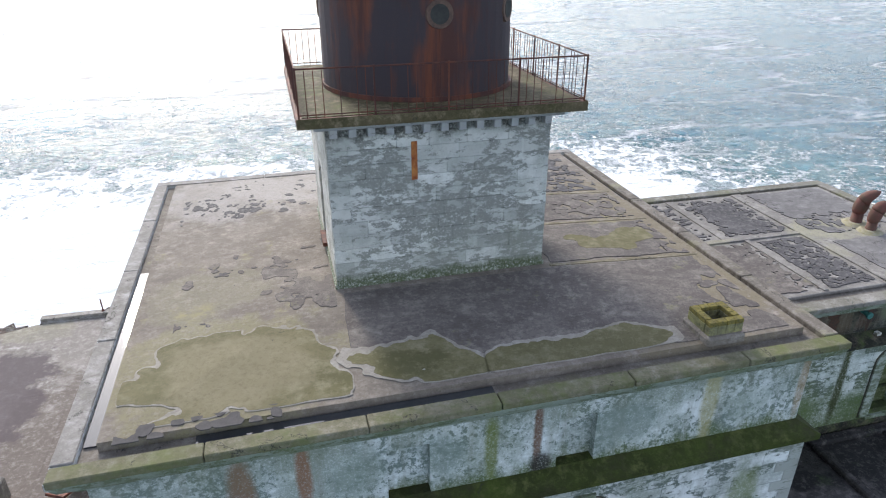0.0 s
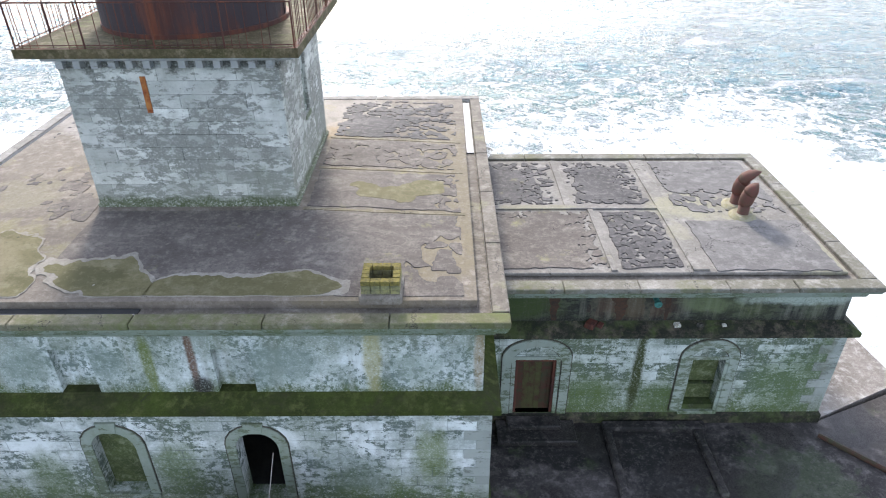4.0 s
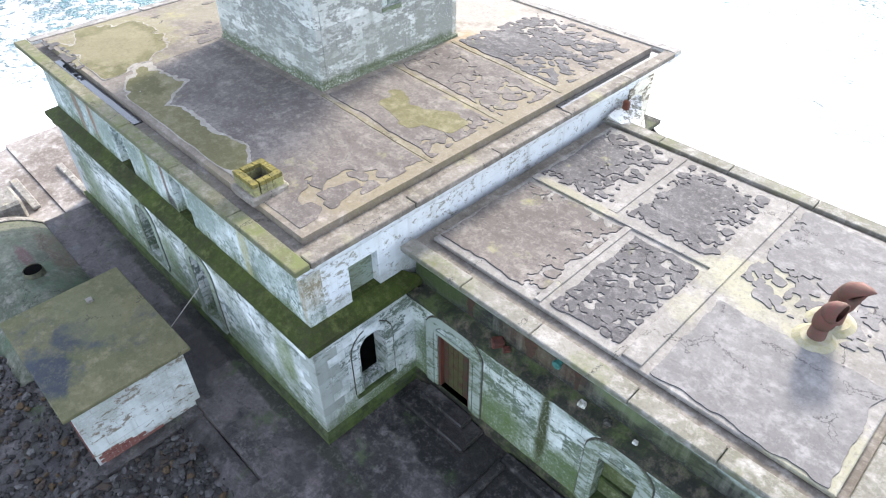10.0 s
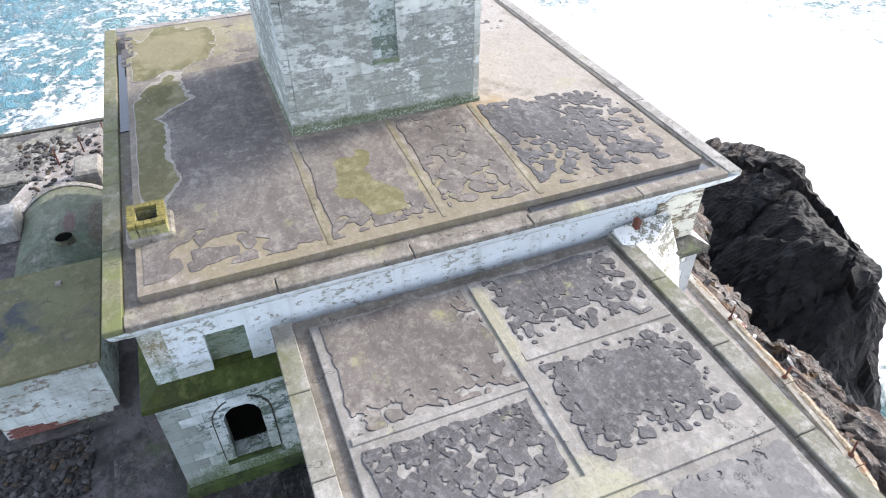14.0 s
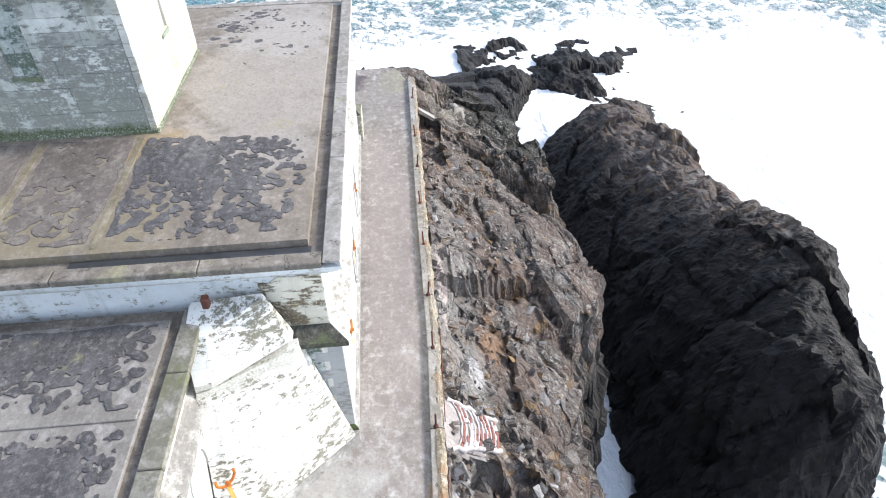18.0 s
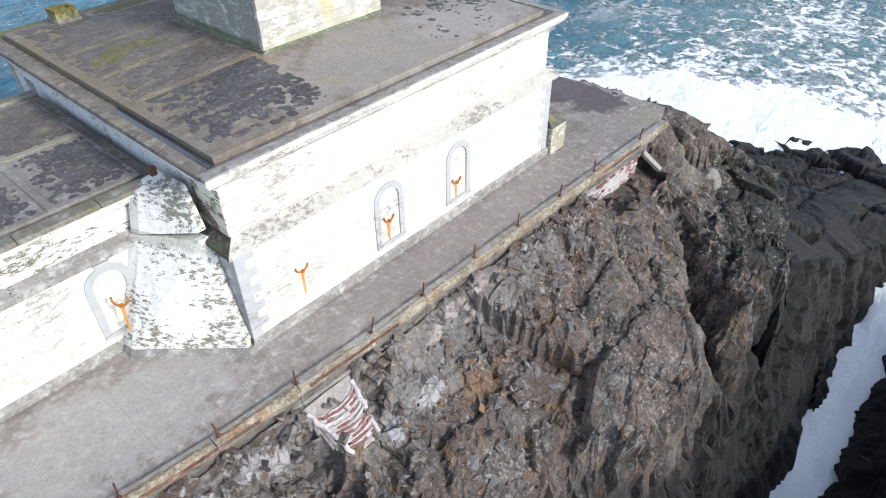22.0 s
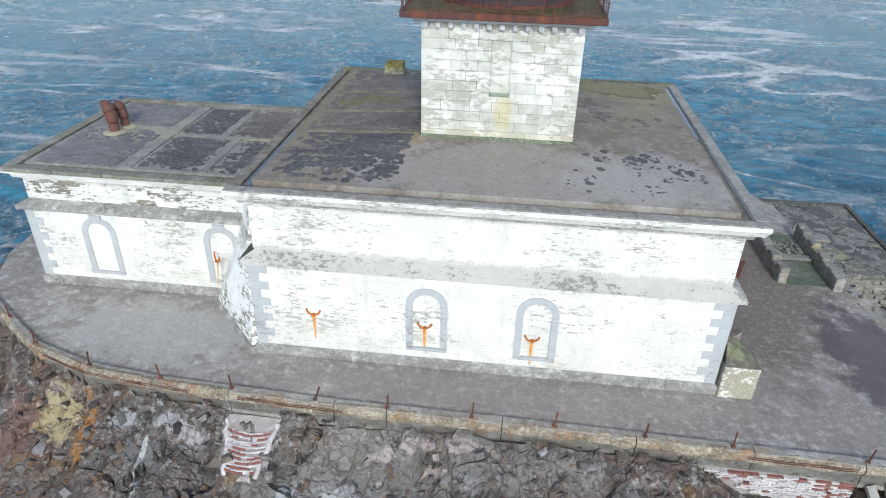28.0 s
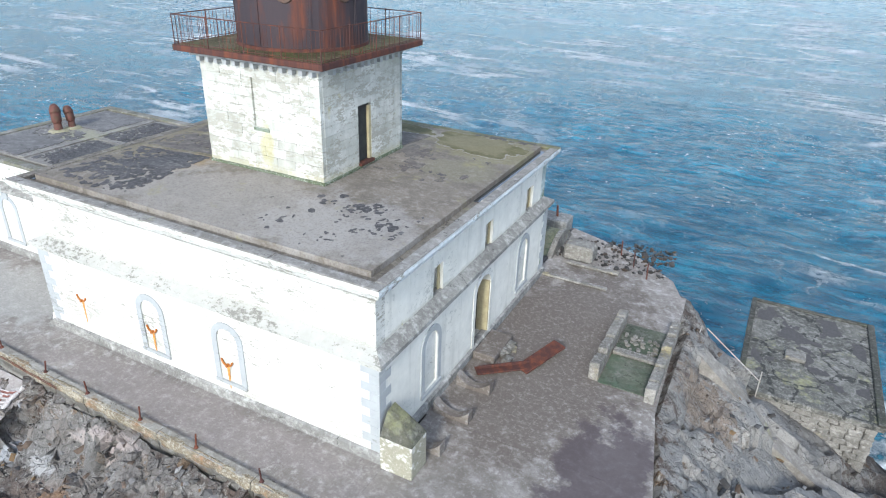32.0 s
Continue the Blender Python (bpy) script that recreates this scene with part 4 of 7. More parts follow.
def outside(X, Y):
    """Distance from the terrace outline (negative inside) and the way outwards."""
    best = np.full(X.shape, 1e9)
    nx, ny = np.zeros(X.shape), np.zeros(X.shape)
    inside = np.zeros(X.shape, bool)
    for (ax, ay), (bx, by) in zip(OUTLINE, OUTLINE[1:] + OUTLINE[:1]):
        ex, ey = bx - ax, by - ay
        t = np.clip(((X - ax) * ex + (Y - ay) * ey) / (ex * ex + ey * ey), 0, 1)
        dx, dy = X - ax - t * ex, Y - ay - t * ey
        d = np.hypot(dx, dy)
        hit = d < best
        best, nx, ny = np.where(hit, d, best), np.where(hit, dx, nx), np.where(hit, dy, ny)
        cross = ((ay > Y) != (by > Y)) & (X < ax + (Y - ay) * ex / (ey if abs(ey) > 1e-9 else 1e-9))
        inside ^= cross
    r = np.maximum(best, 1e-6)
    return np.where(inside, -best, best), nx / r, ny / r


def rock_height(X, Y):
    d, nx, ny = outside(X, Y)
    big = fbm(X * 0.09, Y * 0.09, 0, 4, 21) - 0.5
    d = d + np.where(d > 0, big * np.minimum(d, 4) * 0.9, 0)
    dp = np.maximum(d, 0)
    wn, ww, ws, we = np.maximum(ny, 0) ** 2, np.maximum(-nx, 0) ** 2, np.maximum(-ny, 0) ** 2, np.maximum(nx, 0) ** 2
    tot = wn + ww + ws + we + 1e-6
    brink = np.interp(X, [-14, -4, 2, 9, 16], [5.7, 6.4, 6.4, 4.7, 4.5]) + 2.2 * big + 0.8 * (blocks(X / 2.8, Y / 6.0, 63)[0] - 0.5)
    zn = -0.35 - 0.62 * np.minimum(dp, brink) - 7.5 * np.maximum(dp - brink, 0)
    zw = -0.35 - 0.66 * np.minimum(dp, 22) - 2.2 * np.maximum(dp - 22, 0)
    zs = -0.6 - 1.6 * dp
    ze = -0.35 - 1.2 * dp
    main = (zn * wn + zw * ww + zs * ws + ze * we) / tot
    main = np.where(d < 0, -0.75, main)
    crest = np.interp(X, [-60, -52, -46, -38, -28, -17, -7, 0, 4, 7, 10], [-28.5, -25.2, -21.5, -18.0, -15.9, -13.6, -11.4, -11.5, -13.2, -20.0, -30.0])
    yc = np.interp(X, [-52, -44, -34, -22, -7, 5, 12], [52, 48.5, 48.0, 48.4, 48.4, 45.0, 44.5])
    bank = np.interp(X, [-54, -48, -43, -37, -26, -8, 20, 45], [52, 45.5, 40.8, 38.4, 37.9, 37.5, 38.0, 41])
    v = Y - yc
    drop = np.maximum(crest + 25.6, 0.5)
    fall = np.where(v < 0, drop * np.clip(-v / np.maximum(yc - bank, 2.5), 0, 3) ** 2.1, drop * np.clip(v / np.interp(X, [-50, -30, -12, 5], [5.5, 7.5, 7.2, 4.5]), 0, 3) ** 1.7)
    sea_rock = crest - fall + 2.0 * big
    reef = -25.8 + 4.6 * np.exp(-(((X + 38) / 19) ** 2 + ((Y - 26) / 10) ** 2)) + 3.0 * (fbm(X * 0.16, Y * 0.16, 0, 4, 33) - 0.5)
    reef = np.where((X < -18) & (X > -66) & (Y > 10) & (Y < 31), reef, -40)
    skerry = -25.6 + 1.7 * np.exp(-(((X + 62) / 7.5) ** 2 + ((Y - 49) / 6.0) ** 2)) + 2.2 * (fbm(X * 0.2, Y * 0.26, 0, 4, 37) - 0.5)
    reef = np.maximum(reef, np.where((X < -50) & (Y > 34) & (Y < 60), skerry, -40))
    vy = Y - np.interp(X, [-70, -60, -52, -46, -40, -10], [41.5, 41.0, 36.5, 33.6, 30.6, 27.5])
    spur = np.interp(X, [-74, -68, -63, -58, -50, -38, -25, -12, -8], [-29.0, -26.0, -23.8, -22.6, -21.2, -18.2, -13.2, -5.0, -9.0]) - np.where(vy > 0, 0.5 * np.minimum(vy, 3) + 3.5 * np.maximum(vy - 3, 0), 0.12 * np.maximum(-vy - 2, 0) + 1.1 * np.maximum(-vy - np.interp(X, [-60, -40, -15], [30, 32, 18]), 0)) + 2.5 * big
    spur = np.where((X < -9) & (vy > -44), spur, -40)
    h = np.maximum(np.maximum(np.maximum(main, sea_rock), reef), spur)
    gully = np.abs((X + 5.5) - 0.75 * (Y - 29.0)) / 1.25
    h = h - np.where((Y > 26) & (Y < 34), 3.4 * np.exp(-(gully / (0.5 + 0.09 * (Y - 26))) ** 2) * np.clip((Y - 26.5) / 3, 0, 1), 0)
    wild = np.clip(d / 0.8, 0, 1)
    tilt = X * 0.35 + Y * 0.2
    steep = np.clip(1.0 - np.maximum(dp - brink, 0) * wn / tot / 0.6, 0.12, 1)
    for size, amp, seed in ((5.2, 1.5, 41), (2.1, 0.62, 43), (0.8, 0.15, 47), (0.33, 0.035, 49)):
        val, gap = blocks((X + 0.5 * Y) / size / 1.5, (Y - 0.4 * X) / size, seed)
        h = h + wild * (steep if size < 3 else 1.0) * amp * ((val - 0.5) - 0.55 * np.clip(0.16 - gap, 0, 1) / 0.16 * 0.5)
    out = np.clip((Y - 34.5) / 3, 0, 1)
    h = h + out * (1.1 * (fbm(X * 0.5 + 0.5 * Y, Y * 0.35 - 0.2 * X, 0, 5, 91, 0.6) - 0.5) + 0.35 * (blocks((X + 0.7 * Y) / 0.7, (Y - 0.6 * X) / 2.4, 93)[0] - 0.5))
    h = h + wild * (fbm(X * 0.6, Y * 0.6, 0, 4, 51) - 0.5) * 0.5
    h = np.where(d < 1.2, np.minimum(h, -0.28), h)
    bed = np.clip((1.15 - np.abs(X - 10.15)) / 0.35, 0, 1) * np.clip((26.9 - Y) / 0.5, 0, 1) * (Y > 24.5)
    h = h * (1 - bed) + bed * (-0.78 - 0.60 * (Y - 24.85))
    h = np.where((X > -7.9) & (X < -3.0) & (Y > 24.6) & (Y < 26.2), np.minimum(h, -0.6 - 1.0 * np.clip((-X - 3.0) / 1.6, 0, 1) - 0.3 * (Y - 25.0)), h)
    return np.maximum(h, -29.0)


def steps(*runs):
    out = []
    for lo, hi, s in runs:
        out += list(np.arange(lo, hi - s / 2, s))
    return np.array(out + [runs[-1][1]])


def build_rock():
    gx = steps((-75, -60, 0.9), (-60, -30, 0.45), (-30, -14, 0.3), (-14, 20, 0.15), (20, 30, 0.4), (30, 62, 1.2))
    gy = steps((-28, -4, 1.0), (-4, 24, 0.4), (24, 29, 0.12), (29, 34.5, 0.07), (34.5, 56, 0.2), (56, 68, 0.8))
    X, Y = np.meshgrid(gx, gy)
    Z = rock_height(X, Y)
    gz_y, gz_x = np.gradient(Z, gy, gx)
    r = np.sqrt(gz_x ** 2 + gz_y ** 2 + 1)
    push = (fbm(X * 0.7, Y * 0.7, Z * 0.5, 5, 61) - 0.5) * np.clip((r - 1.25) / 1.6, 0, 1) * 1.1
    for size, amp, seed in ((2.6, 0.75, 71), (1.0, 0.36, 73), (0.42, 0.13, 75)):
        push = push + amp * np.clip((r - 1.2) / 1.2, 0, 1) * (blocks((X + 0.35 * Z) / size, (Z - 0.3 * X) / size / 1.3, seed)[0] - 0.5)
    X, Y, Z = X - gz_x / r * push, Y - gz_y / r * push, Z + push / r
    n, m = X.shape[1], X.shape[0]
    idx = np.arange(n * m).reshape(m, n)
    quads = np.stack([idx[:-1, :-1], idx[:-1, 1:], idx[1:, 1:], idx[1:, :-1]], -1).reshape(-1, 4)
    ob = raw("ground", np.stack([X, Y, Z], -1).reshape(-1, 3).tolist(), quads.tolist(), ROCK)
    return tagged(ob, "fractured dark basalt sea stack with pale lichen", "rock", "", "structure")


build_rock()

# ---- the main building ----
X0, X1, Y0, Y1 = -3.85, 10.72, 8.98, 22.52      # lower walls
U = 0.20                                          # the upper walls stand back
main = thing("lighthouse_building", "two-storey whitewashed stone keepers' building with flat roof", "building")
S, N, E, W = Face("S", Y0), Face("N", Y1), Face("E", X1), Face("W", X0)
SU, NU, EU, WU = Face("S", Y0 + U), Face("N", Y1 - U), Face("E", X1 - U), Face("W", X0 + U)
LOW_T, UP_B, UP_T = 3.47, 3.47, 5.5

s_low = [(2.1, 1.0, 0.75, 2.78, True), (5.38, 0.98, 0.45, 2.75, True)]
e_low = [(10.57, 0.80, 0.95, 2.76, True)]
w_low = [(19.55, 0.85, 0.75, 2.85, True), (15.65, 1.25, 0.30, 3.0, True), (11.75, 0.85, 0.75, 2.85, True)]
n_low = [(5.15, 0.86, 0.78, 2.78, True), (1.75, 0.86, 0.78, 2.78, True)]
s_up = [(1.72, 0.82, 3.78, 5.0, False), (5.15, 0.82, 3.78, 5.0, False)]
e_up = [(10.72, 0.8, 3.78, 4.82, False)]
w_up = [(18.8, 0.62, 3.72, 4.78, False), (14.95, 0.62, 3.72, 4.78, False), (10.95, 0.7, 3.72, 4.78, False)]
wall_with_openings("wall", S, 0.45, X0, X1, 0, LOW_T, s_low, WHITE_DAMP, main, "damp whitewashed south wall with green algae")
wall_with_openings("wall", E, 0.45, Y0 + 0.45, Y1 - 0.45, 0, LOW_T, e_low, WHITE_DAMP, main, "damp whitewashed east wall")
wall_with_openings("wall", W, 0.45, Y0 + 0.45, Y1 - 0.45, 0, LOW_T, w_low, WEST_PAINT, main, "white seaward entrance wall")
wall_with_openings("wall", N, 0.45, X0, X1, 0, LOW_T, n_low, WHITE_DRY, main, "bright whitewashed wall with chipped paint")
wall_with_openings("upper_wall", SU, 0.45, X0 + U, X1 - U, UP_B, UP_T, s_up, UPPER_DAMP, main, "streaked damp upper wall")
wall_with_openings("upper_wall", EU, 0.45, Y0 + U + 0.45, Y1 - U - 0.45, UP_B, UP_T, e_up, EAST_PAINT, main)
wall_with_openings("upper_wall", WU, 0.45, Y0 + U + 0.45, Y1 - U - 0.45, UP_B, UP_T, w_up, WEST_PAINT, main)
wall_with_openings("upper_wall", NU, 0.45, X0 + U, X1 - U, UP_B, UP_T, [], WHITE_DRY, main)
# Added floors whose near-black colour puts interior shade behind the open windows.
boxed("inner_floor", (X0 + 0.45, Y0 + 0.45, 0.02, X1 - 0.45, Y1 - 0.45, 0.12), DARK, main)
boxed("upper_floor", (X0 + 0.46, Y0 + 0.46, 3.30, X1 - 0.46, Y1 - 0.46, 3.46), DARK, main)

BX0, BX1, BY0, BY1 = X0 - 0.19, X1 + 0.19, Y0 - 0.19, Y1 + 0.19
for side, mat, lab in (("S", MOSS, "belt course thick with green moss"), ("N", BELT_WORN_SHADE, "chipped white belt course, greyed for its underside shade"), ("W", PLINTH_DRY, "stained belt course")):
    side_band("belt_course", side, [(0.19, 3.36), (0.0, 3.44), (0.0, 3.58), (0.2 + U, 3.80), (0.5, 3.80), (0.5, 3.36)], BX0, BY0, BX1, BY1, mat, main, lab)
for lo, hi, mat in ((BY0, 12.2, MOSS), (19.0, BY1, GRIME)):
    side_band("belt_course", "E", [(0.19, 3.36), (0.0, 3.44), (0.0, 3.58), (0.2 + U, 3.80), (0.5, 3.80), (0.5, 3.36)], BX0, lo, BX1, hi, mat, main)
PL = [(0.0, 0.0), (0.0, 0.30), (0.09, 0.36), (0.3, 0.36), (0.3, 0.0)]
for side, mat in (("S", PLINTH), ("E", PLINTH), ("N", PLINTH_DRY), ("W", PLINTH_DRY)):
    side_band("plinth", side, PL, X0 - 0.09, Y0 - 0.09, X1 + 0.09, Y1 + 0.09, mat, main)
# cornice under the eaves, then coping stones
RX0, RX1, RY0, RY1, RZ = -4.08, 11.02, 8.80, 22.80, 5.95
COR = [(0.46, 5.36), (0.30, 5.42), (0.26, 5.56), (0.10, 5.62), (0.05, 5.72), (0.03, 5.80), (1.2, 5.80), (1.2, 5.36)]
NOSE = COR[:5] + [(0.0, 5.80), (0.0, 5.925), (0.36, 5.925), (0.36, 5.80), (1.2, 5.80), (1.2, 5.36)]
for side, mat in (("S", GREY_DAMP), ("E", EAST_PAINT), ("N", WHITE_DRY), ("W", EAST_PAINT)):
    side_band("cornice", side, NOSE if side in "NW" else COR, RX0, RY0, RX1, RY1, mat, main)


def copings(x0, y0, x1, y1, z0, z1, width, length, mat, parent, sides="SENW", seed=3, lean=0.0):
    """Coping stones laid end to end round a roof, with open joints."""
    rnd = random.Random(seed)
    for side in sides:
        along_x = side in "SN"
        a, b = (x0, x1) if along_x else (y0 + width + 0.006, y1 - width - 0.006)
        k = max(1, round((b - a) / length))
        cuts = [a] + [a + (b - a) * (i + rnd.uniform(-0.12, 0.12)) / k for i in range(1, k)] + [b]
        for c, d in zip(cuts, cuts[1:]):
            g = rnd.uniform(0.005, 0.014)
            dz, dw = rnd.uniform(-0.006, 0.006), rnd.uniform(-0.006, 0.006)
            if along_x:
                yy = (y0 + dw, y0 + width) if side == "S" else (y1 - width, y1 + dw)
                boxed("coping_stone", (c + g, yy[0], z0, d - g, yy[1], z1 + dz), mat, parent, "", 0.02)
            else:
                xx = (x0 + dw, x0 + width) if side == "W" else (x1 - width, x1 + dw)
                boxed("coping_stone", (xx[0], c + g, z0, xx[1], d - g, z1 + dz), mat, parent, "", 0.02)


copings(RX0, RY0, RX1, RY1, 5.80, RZ + 0.01, 0.36, 2.6, COPING_MOSSY, main, "S")
copings(RX0, RY0, RX1, RY1, 5.80, RZ + 0.01, 0.36, 2.6, COPING, main, "E", 5)
copings(RX0, RY0, RX1, RY1, 5.926, RZ + 0.02, 0.36, 3.4, COPING_PALE, main, "NW", 4)
# gutter floor and raised deck, falling gently from the tower to the edge
boxed("roof_slab", (RX0 + 0.37, RY0 + 0.37, 5.55, RX1 - 0.37, RY1 - 0.37, 5.85), COPING, main)
TX0, TX1, TY0, TY1 = 0.97, 5.96, 13.30, 18.26
DI = 0.66


def deck_z(x, y):
    """Height of the main roof deck."""
    fx = max(TX0 - x, x - TX1, 0.0) / 4.4
    fy = max(TY0 - y, y - TY1, 0.0) / 3.9
    return 6.26 - 0.22 * min(1.0, max(fx, fy))


def build_deck():
    gx, gy = np.arange(RX0 + DI, RX1 - DI + 0.01, (RX1 - RX0 - 2 * DI) / 36), np.arange(RY0 + DI, RY1 - DI + 0.01, (RY1 - RY0 - 2 * DI) / 34)
    v, f = [], []
    for y in gy:
        for x in gx:
            v.append((x, y, deck_z(x, y) + 0.012 * float(fbm(x * 0.8, y * 0.8, 0, 3, 5) - 0.5)))
    n, m = len(gx), len(gy)
    for j in range(m - 1):
        for i in range(n - 1):
            f.append((j * n + i, j * n + i + 1, (j + 1) * n + i + 1, (j + 1) * n + i))
    rim = [i for i in range(n)] + [j * n + n - 1 for j in range(1, m)] + [(m - 1) * n + i for i in range(n - 2, -1, -1)] + [j * n for j in range(m - 2, 0, -1)]
    base = len(v)
    for k in rim:
        v.append((v[k][0], v[k][1], 5.80))
    for a in range(len(rim)):
        b = (a + 1) % len(rim)
        f.append((rim[b], rim[a], base + a, base + b))
    raw("roof_deck", v, f, DECK, main, "flat grey-mauve concrete roof with stains")


build_deck()


def flake_sheet(name, x0, x1, y0, y1, cell, field, height, thick, mat, parent, label="", place=None, torn=0.0):
    """A thin torn sheet: the part of a rectangle where field > 0, cut along its ragged outline."""
    gx, gy = np.arange(x0, x1 + cell / 2, cell), np.arange(y0, y1 + cell / 2, cell)
    X, Y = np.meshgrid(gx, gy)
    # A slightly wider dark sheet beneath paints the shade along the flake's edge.
    if torn:
        flake_sheet("torn_edge", x0, x1, y0, y1, cell, lambda a, b: field(a, b) + torn, height, thick * 0.6, TORN_AND_SHADE, parent, "", place)
    V = field(X, Y)
    V[0, :] = V[-1, :] = -0.3
    V[:, 0] = V[:, -1] = -0.3
    verts, faces, seen, flat = [], [], {}, []

    def vid(key, x, y):
        if key not in seen:
            seen[key] = len(verts)
            flat.append((x, y))
            verts.append(place(x, y, height(x, y) + thick) if place else (x, y, height(x, y) + thick))
        return seen[key]

    def low(x, y):
        flat.append((x, y))
        verts.append(place(x, y, height(x, y) - 0.004) if place else (x, y, height(x, y) - 0.004))
        return len(verts) - 1

    for j in range(len(gy) - 1):
        for i in range(len(gx) - 1):
            c = ((i, j), (i + 1, j), (i + 1, j + 1), (i, j + 1))
            s = [V[q[1], q[0]] for q in c]
            if max(s) <= 0:
                continue
            loop, cutpts = [], []
            for k in range(4):
                a, b = c[k], c[(k + 1) % 4]
                if s[k] > 0:
                    loop.append(vid(a, gx[a[0]], gy[a[1]]))
                if (s[k] > 0) != (s[(k + 1) % 4] > 0):
                    t = s[k] / (s[k] - s[(k + 1) % 4])
                    px, py = gx[a[0]] + t * (gx[b[0]] - gx[a[0]]), gy[a[1]] + t * (gy[b[1]] - gy[a[1]])
                    q = vid(tuple(sorted((a, b))), px, py)
                    loop.append(q)
                    cutpts.append((q, s[k] > 0))
            if len(loop) >= 3:
                faces.append(tuple(loop))
            for (q, leaving), (r, _) in zip(cutpts, cutpts[1:] + cutpts[:1]):
                if leaving and thick > 0.004:
                    faces.append((r, q, low(*flat[q]), low(*flat[r])))
    return tagged(raw(name, verts, faces, mat, parent, label), "", "", "", "stuff")


def lobes(X, Y, cell, seed, density, warp=0.35):
    """How far inside a crowd of rounded flakes each point lies; density says how many there are."""
    wx = X / cell + warp * (fbm(X * 2.2 / cell * 0.3, Y * 2.2 / cell * 0.3, 0, 3, seed + 21) - 0.5) * 4
    wy = Y / cell + warp * (fbm(X * 2.2 / cell * 0.3, Y * 2.2 / cell * 0.3, 0, 3, seed + 37) - 0.5) * 4
    ix, iy = np.floor(wx), np.floor(wy)
    best, zero = np.full(X.shape, -9.0), np.zeros_like(X)
    for dx in (-1, 0, 1):
        for dy in (-1, 0, 1):
            cx, cy = ix + dx, iy + dy
            px, py = cx + lattice(cx, cy, zero, seed), cy + lattice(cx, cy, zero, seed + 5)
            keep = lattice(cx, cy, zero, seed + 9) < density(px * cell, py * cell)
            r = 0.34 + 0.40 * lattice(cx, cy, zero, seed + 13)
            best = np.where(keep, np.maximum(best, r - np.hypot(px - wx, py - wy)), best)
    return best * cell


def flaked(x0, x1, y0, y1, seed, dense, cell=0.26, rim=0.25, torn_side=(0, 0, 0, 0)):
    """A panel of sheeting broken into lobes; torn_side (west, east, south, north) wears each edge away over that width."""
    def density(px, py):
        w, e, so, no = torn_side
        d = np.full(px.shape, dense)
        for width, gap in ((w, px - x0), (e, x1 - px), (so, py - y0), (no, y1 - py)):
            if width:
                d = np.minimum(d, dense * (0.25 + 0.75 * np.clip(gap / width, 0, 1)))
        return d * np.clip(1.75 - 1.5 * fbm(px * 0.55, py * 0.55, 0, 3, seed + 3), 0.45, 1.05)

    def field(X, Y):
        v = np.maximum(lobes(X, Y, cell, seed, density), lobes(X, Y, cell * 0.45, seed + 50, lambda a, b: 0.62 * density(a, b) ** 2))
        v = np.maximum(v, 0.25 * (density(X, Y) - 0.98))
        edge = np.minimum(np.minimum(X - x0, x1 - X), np.minimum(Y - y0, y1 - Y))
        return np.minimum(v, edge - rim * fbm(X * 2.5, Y * 2.5, 0, 3, seed + 7))
    return field


def pooled(seed, rough, *ovals):
    """The outline of shallow pools, as a union of uneven ovals."""
    def field(X, Y):
        v = np.full(X.shape, -9.0)
        for cx, cy, rx, ry in ovals:
            v = np.maximum(v, (1 - np.hypot((X - cx) / rx, (Y - cy) / ry)) * min(rx, ry))
        return v + rough * (fbm(X * 1.5, Y * 1.5, 0, 5, seed) - 0.5)
    return field


# roofing felt, silt and flaked asphalt on the main deck
felt_z = lambda x, y: deck_z(x, y)


def felt_south(X, Y):
    n = fbm(X * 0.75, Y * 0.75, 0, 5, 71) - 0.5
    edge = np.interp(X, [0.9, 2.6, 3.3, 4.5, 6.6, 7.4, 8.0, 10.5], [10.7, 10.6, 10.0, 9.9, 10.1, 9.6, 9.4, 9.5]) + 0.9 * n
    east = np.interp(Y, [9.4, 10.4, 11.5, 13.1], [10.2, 9.0, 9.5, 9.9]) + 1.6 * (fbm(X * 1.3, Y * 1.3, 0, 4, 75) - 0.5)
    scallop = lobes(X, Y, 0.42, 77, lambda a, b: np.clip(2.3 - 0.2 * a - 0.5 * (fbm(a, b, 0, 2, 79) > 0.56), 0.35, 1.2))
    v = np.minimum(np.minimum(Y - edge, X - 1.05 - 0.25 * n), 13.05 - Y + 0 * X)
    return np.minimum(v, np.maximum(east - X, scallop))


flake_sheet("roof_felt", RX0 + 0.9, RX1 - 0.85, RY0 + 0.75, 13.08, 0.06, felt_south, felt_z, 0.012, MEMBRANE, main, "torn purple-grey roofing felt", None, 0.010)
for y0, y1, seed, dense, side, mat in ((13.2, 15.55, 81, 1.5, (0, 1.6, 0, 0), MEMBRANE), (15.72, 17.85, 83, 1.4, (0, 1.9, 0, 0), MEMBRANE), (18.0, 22.0, 85, 1.0, (0.6, 2.6, 0, 2.6), ASPHALT)):
    flake_sheet("roof_felt", 6.12, 10.15, y0, y1, 0.045, flaked(6.12, 10.15, y0, y1, seed, dense, 0.24, 0.2, side), felt_z, 0.016, mat, main, "curling flakes of dark roofing felt", None, 0.011)
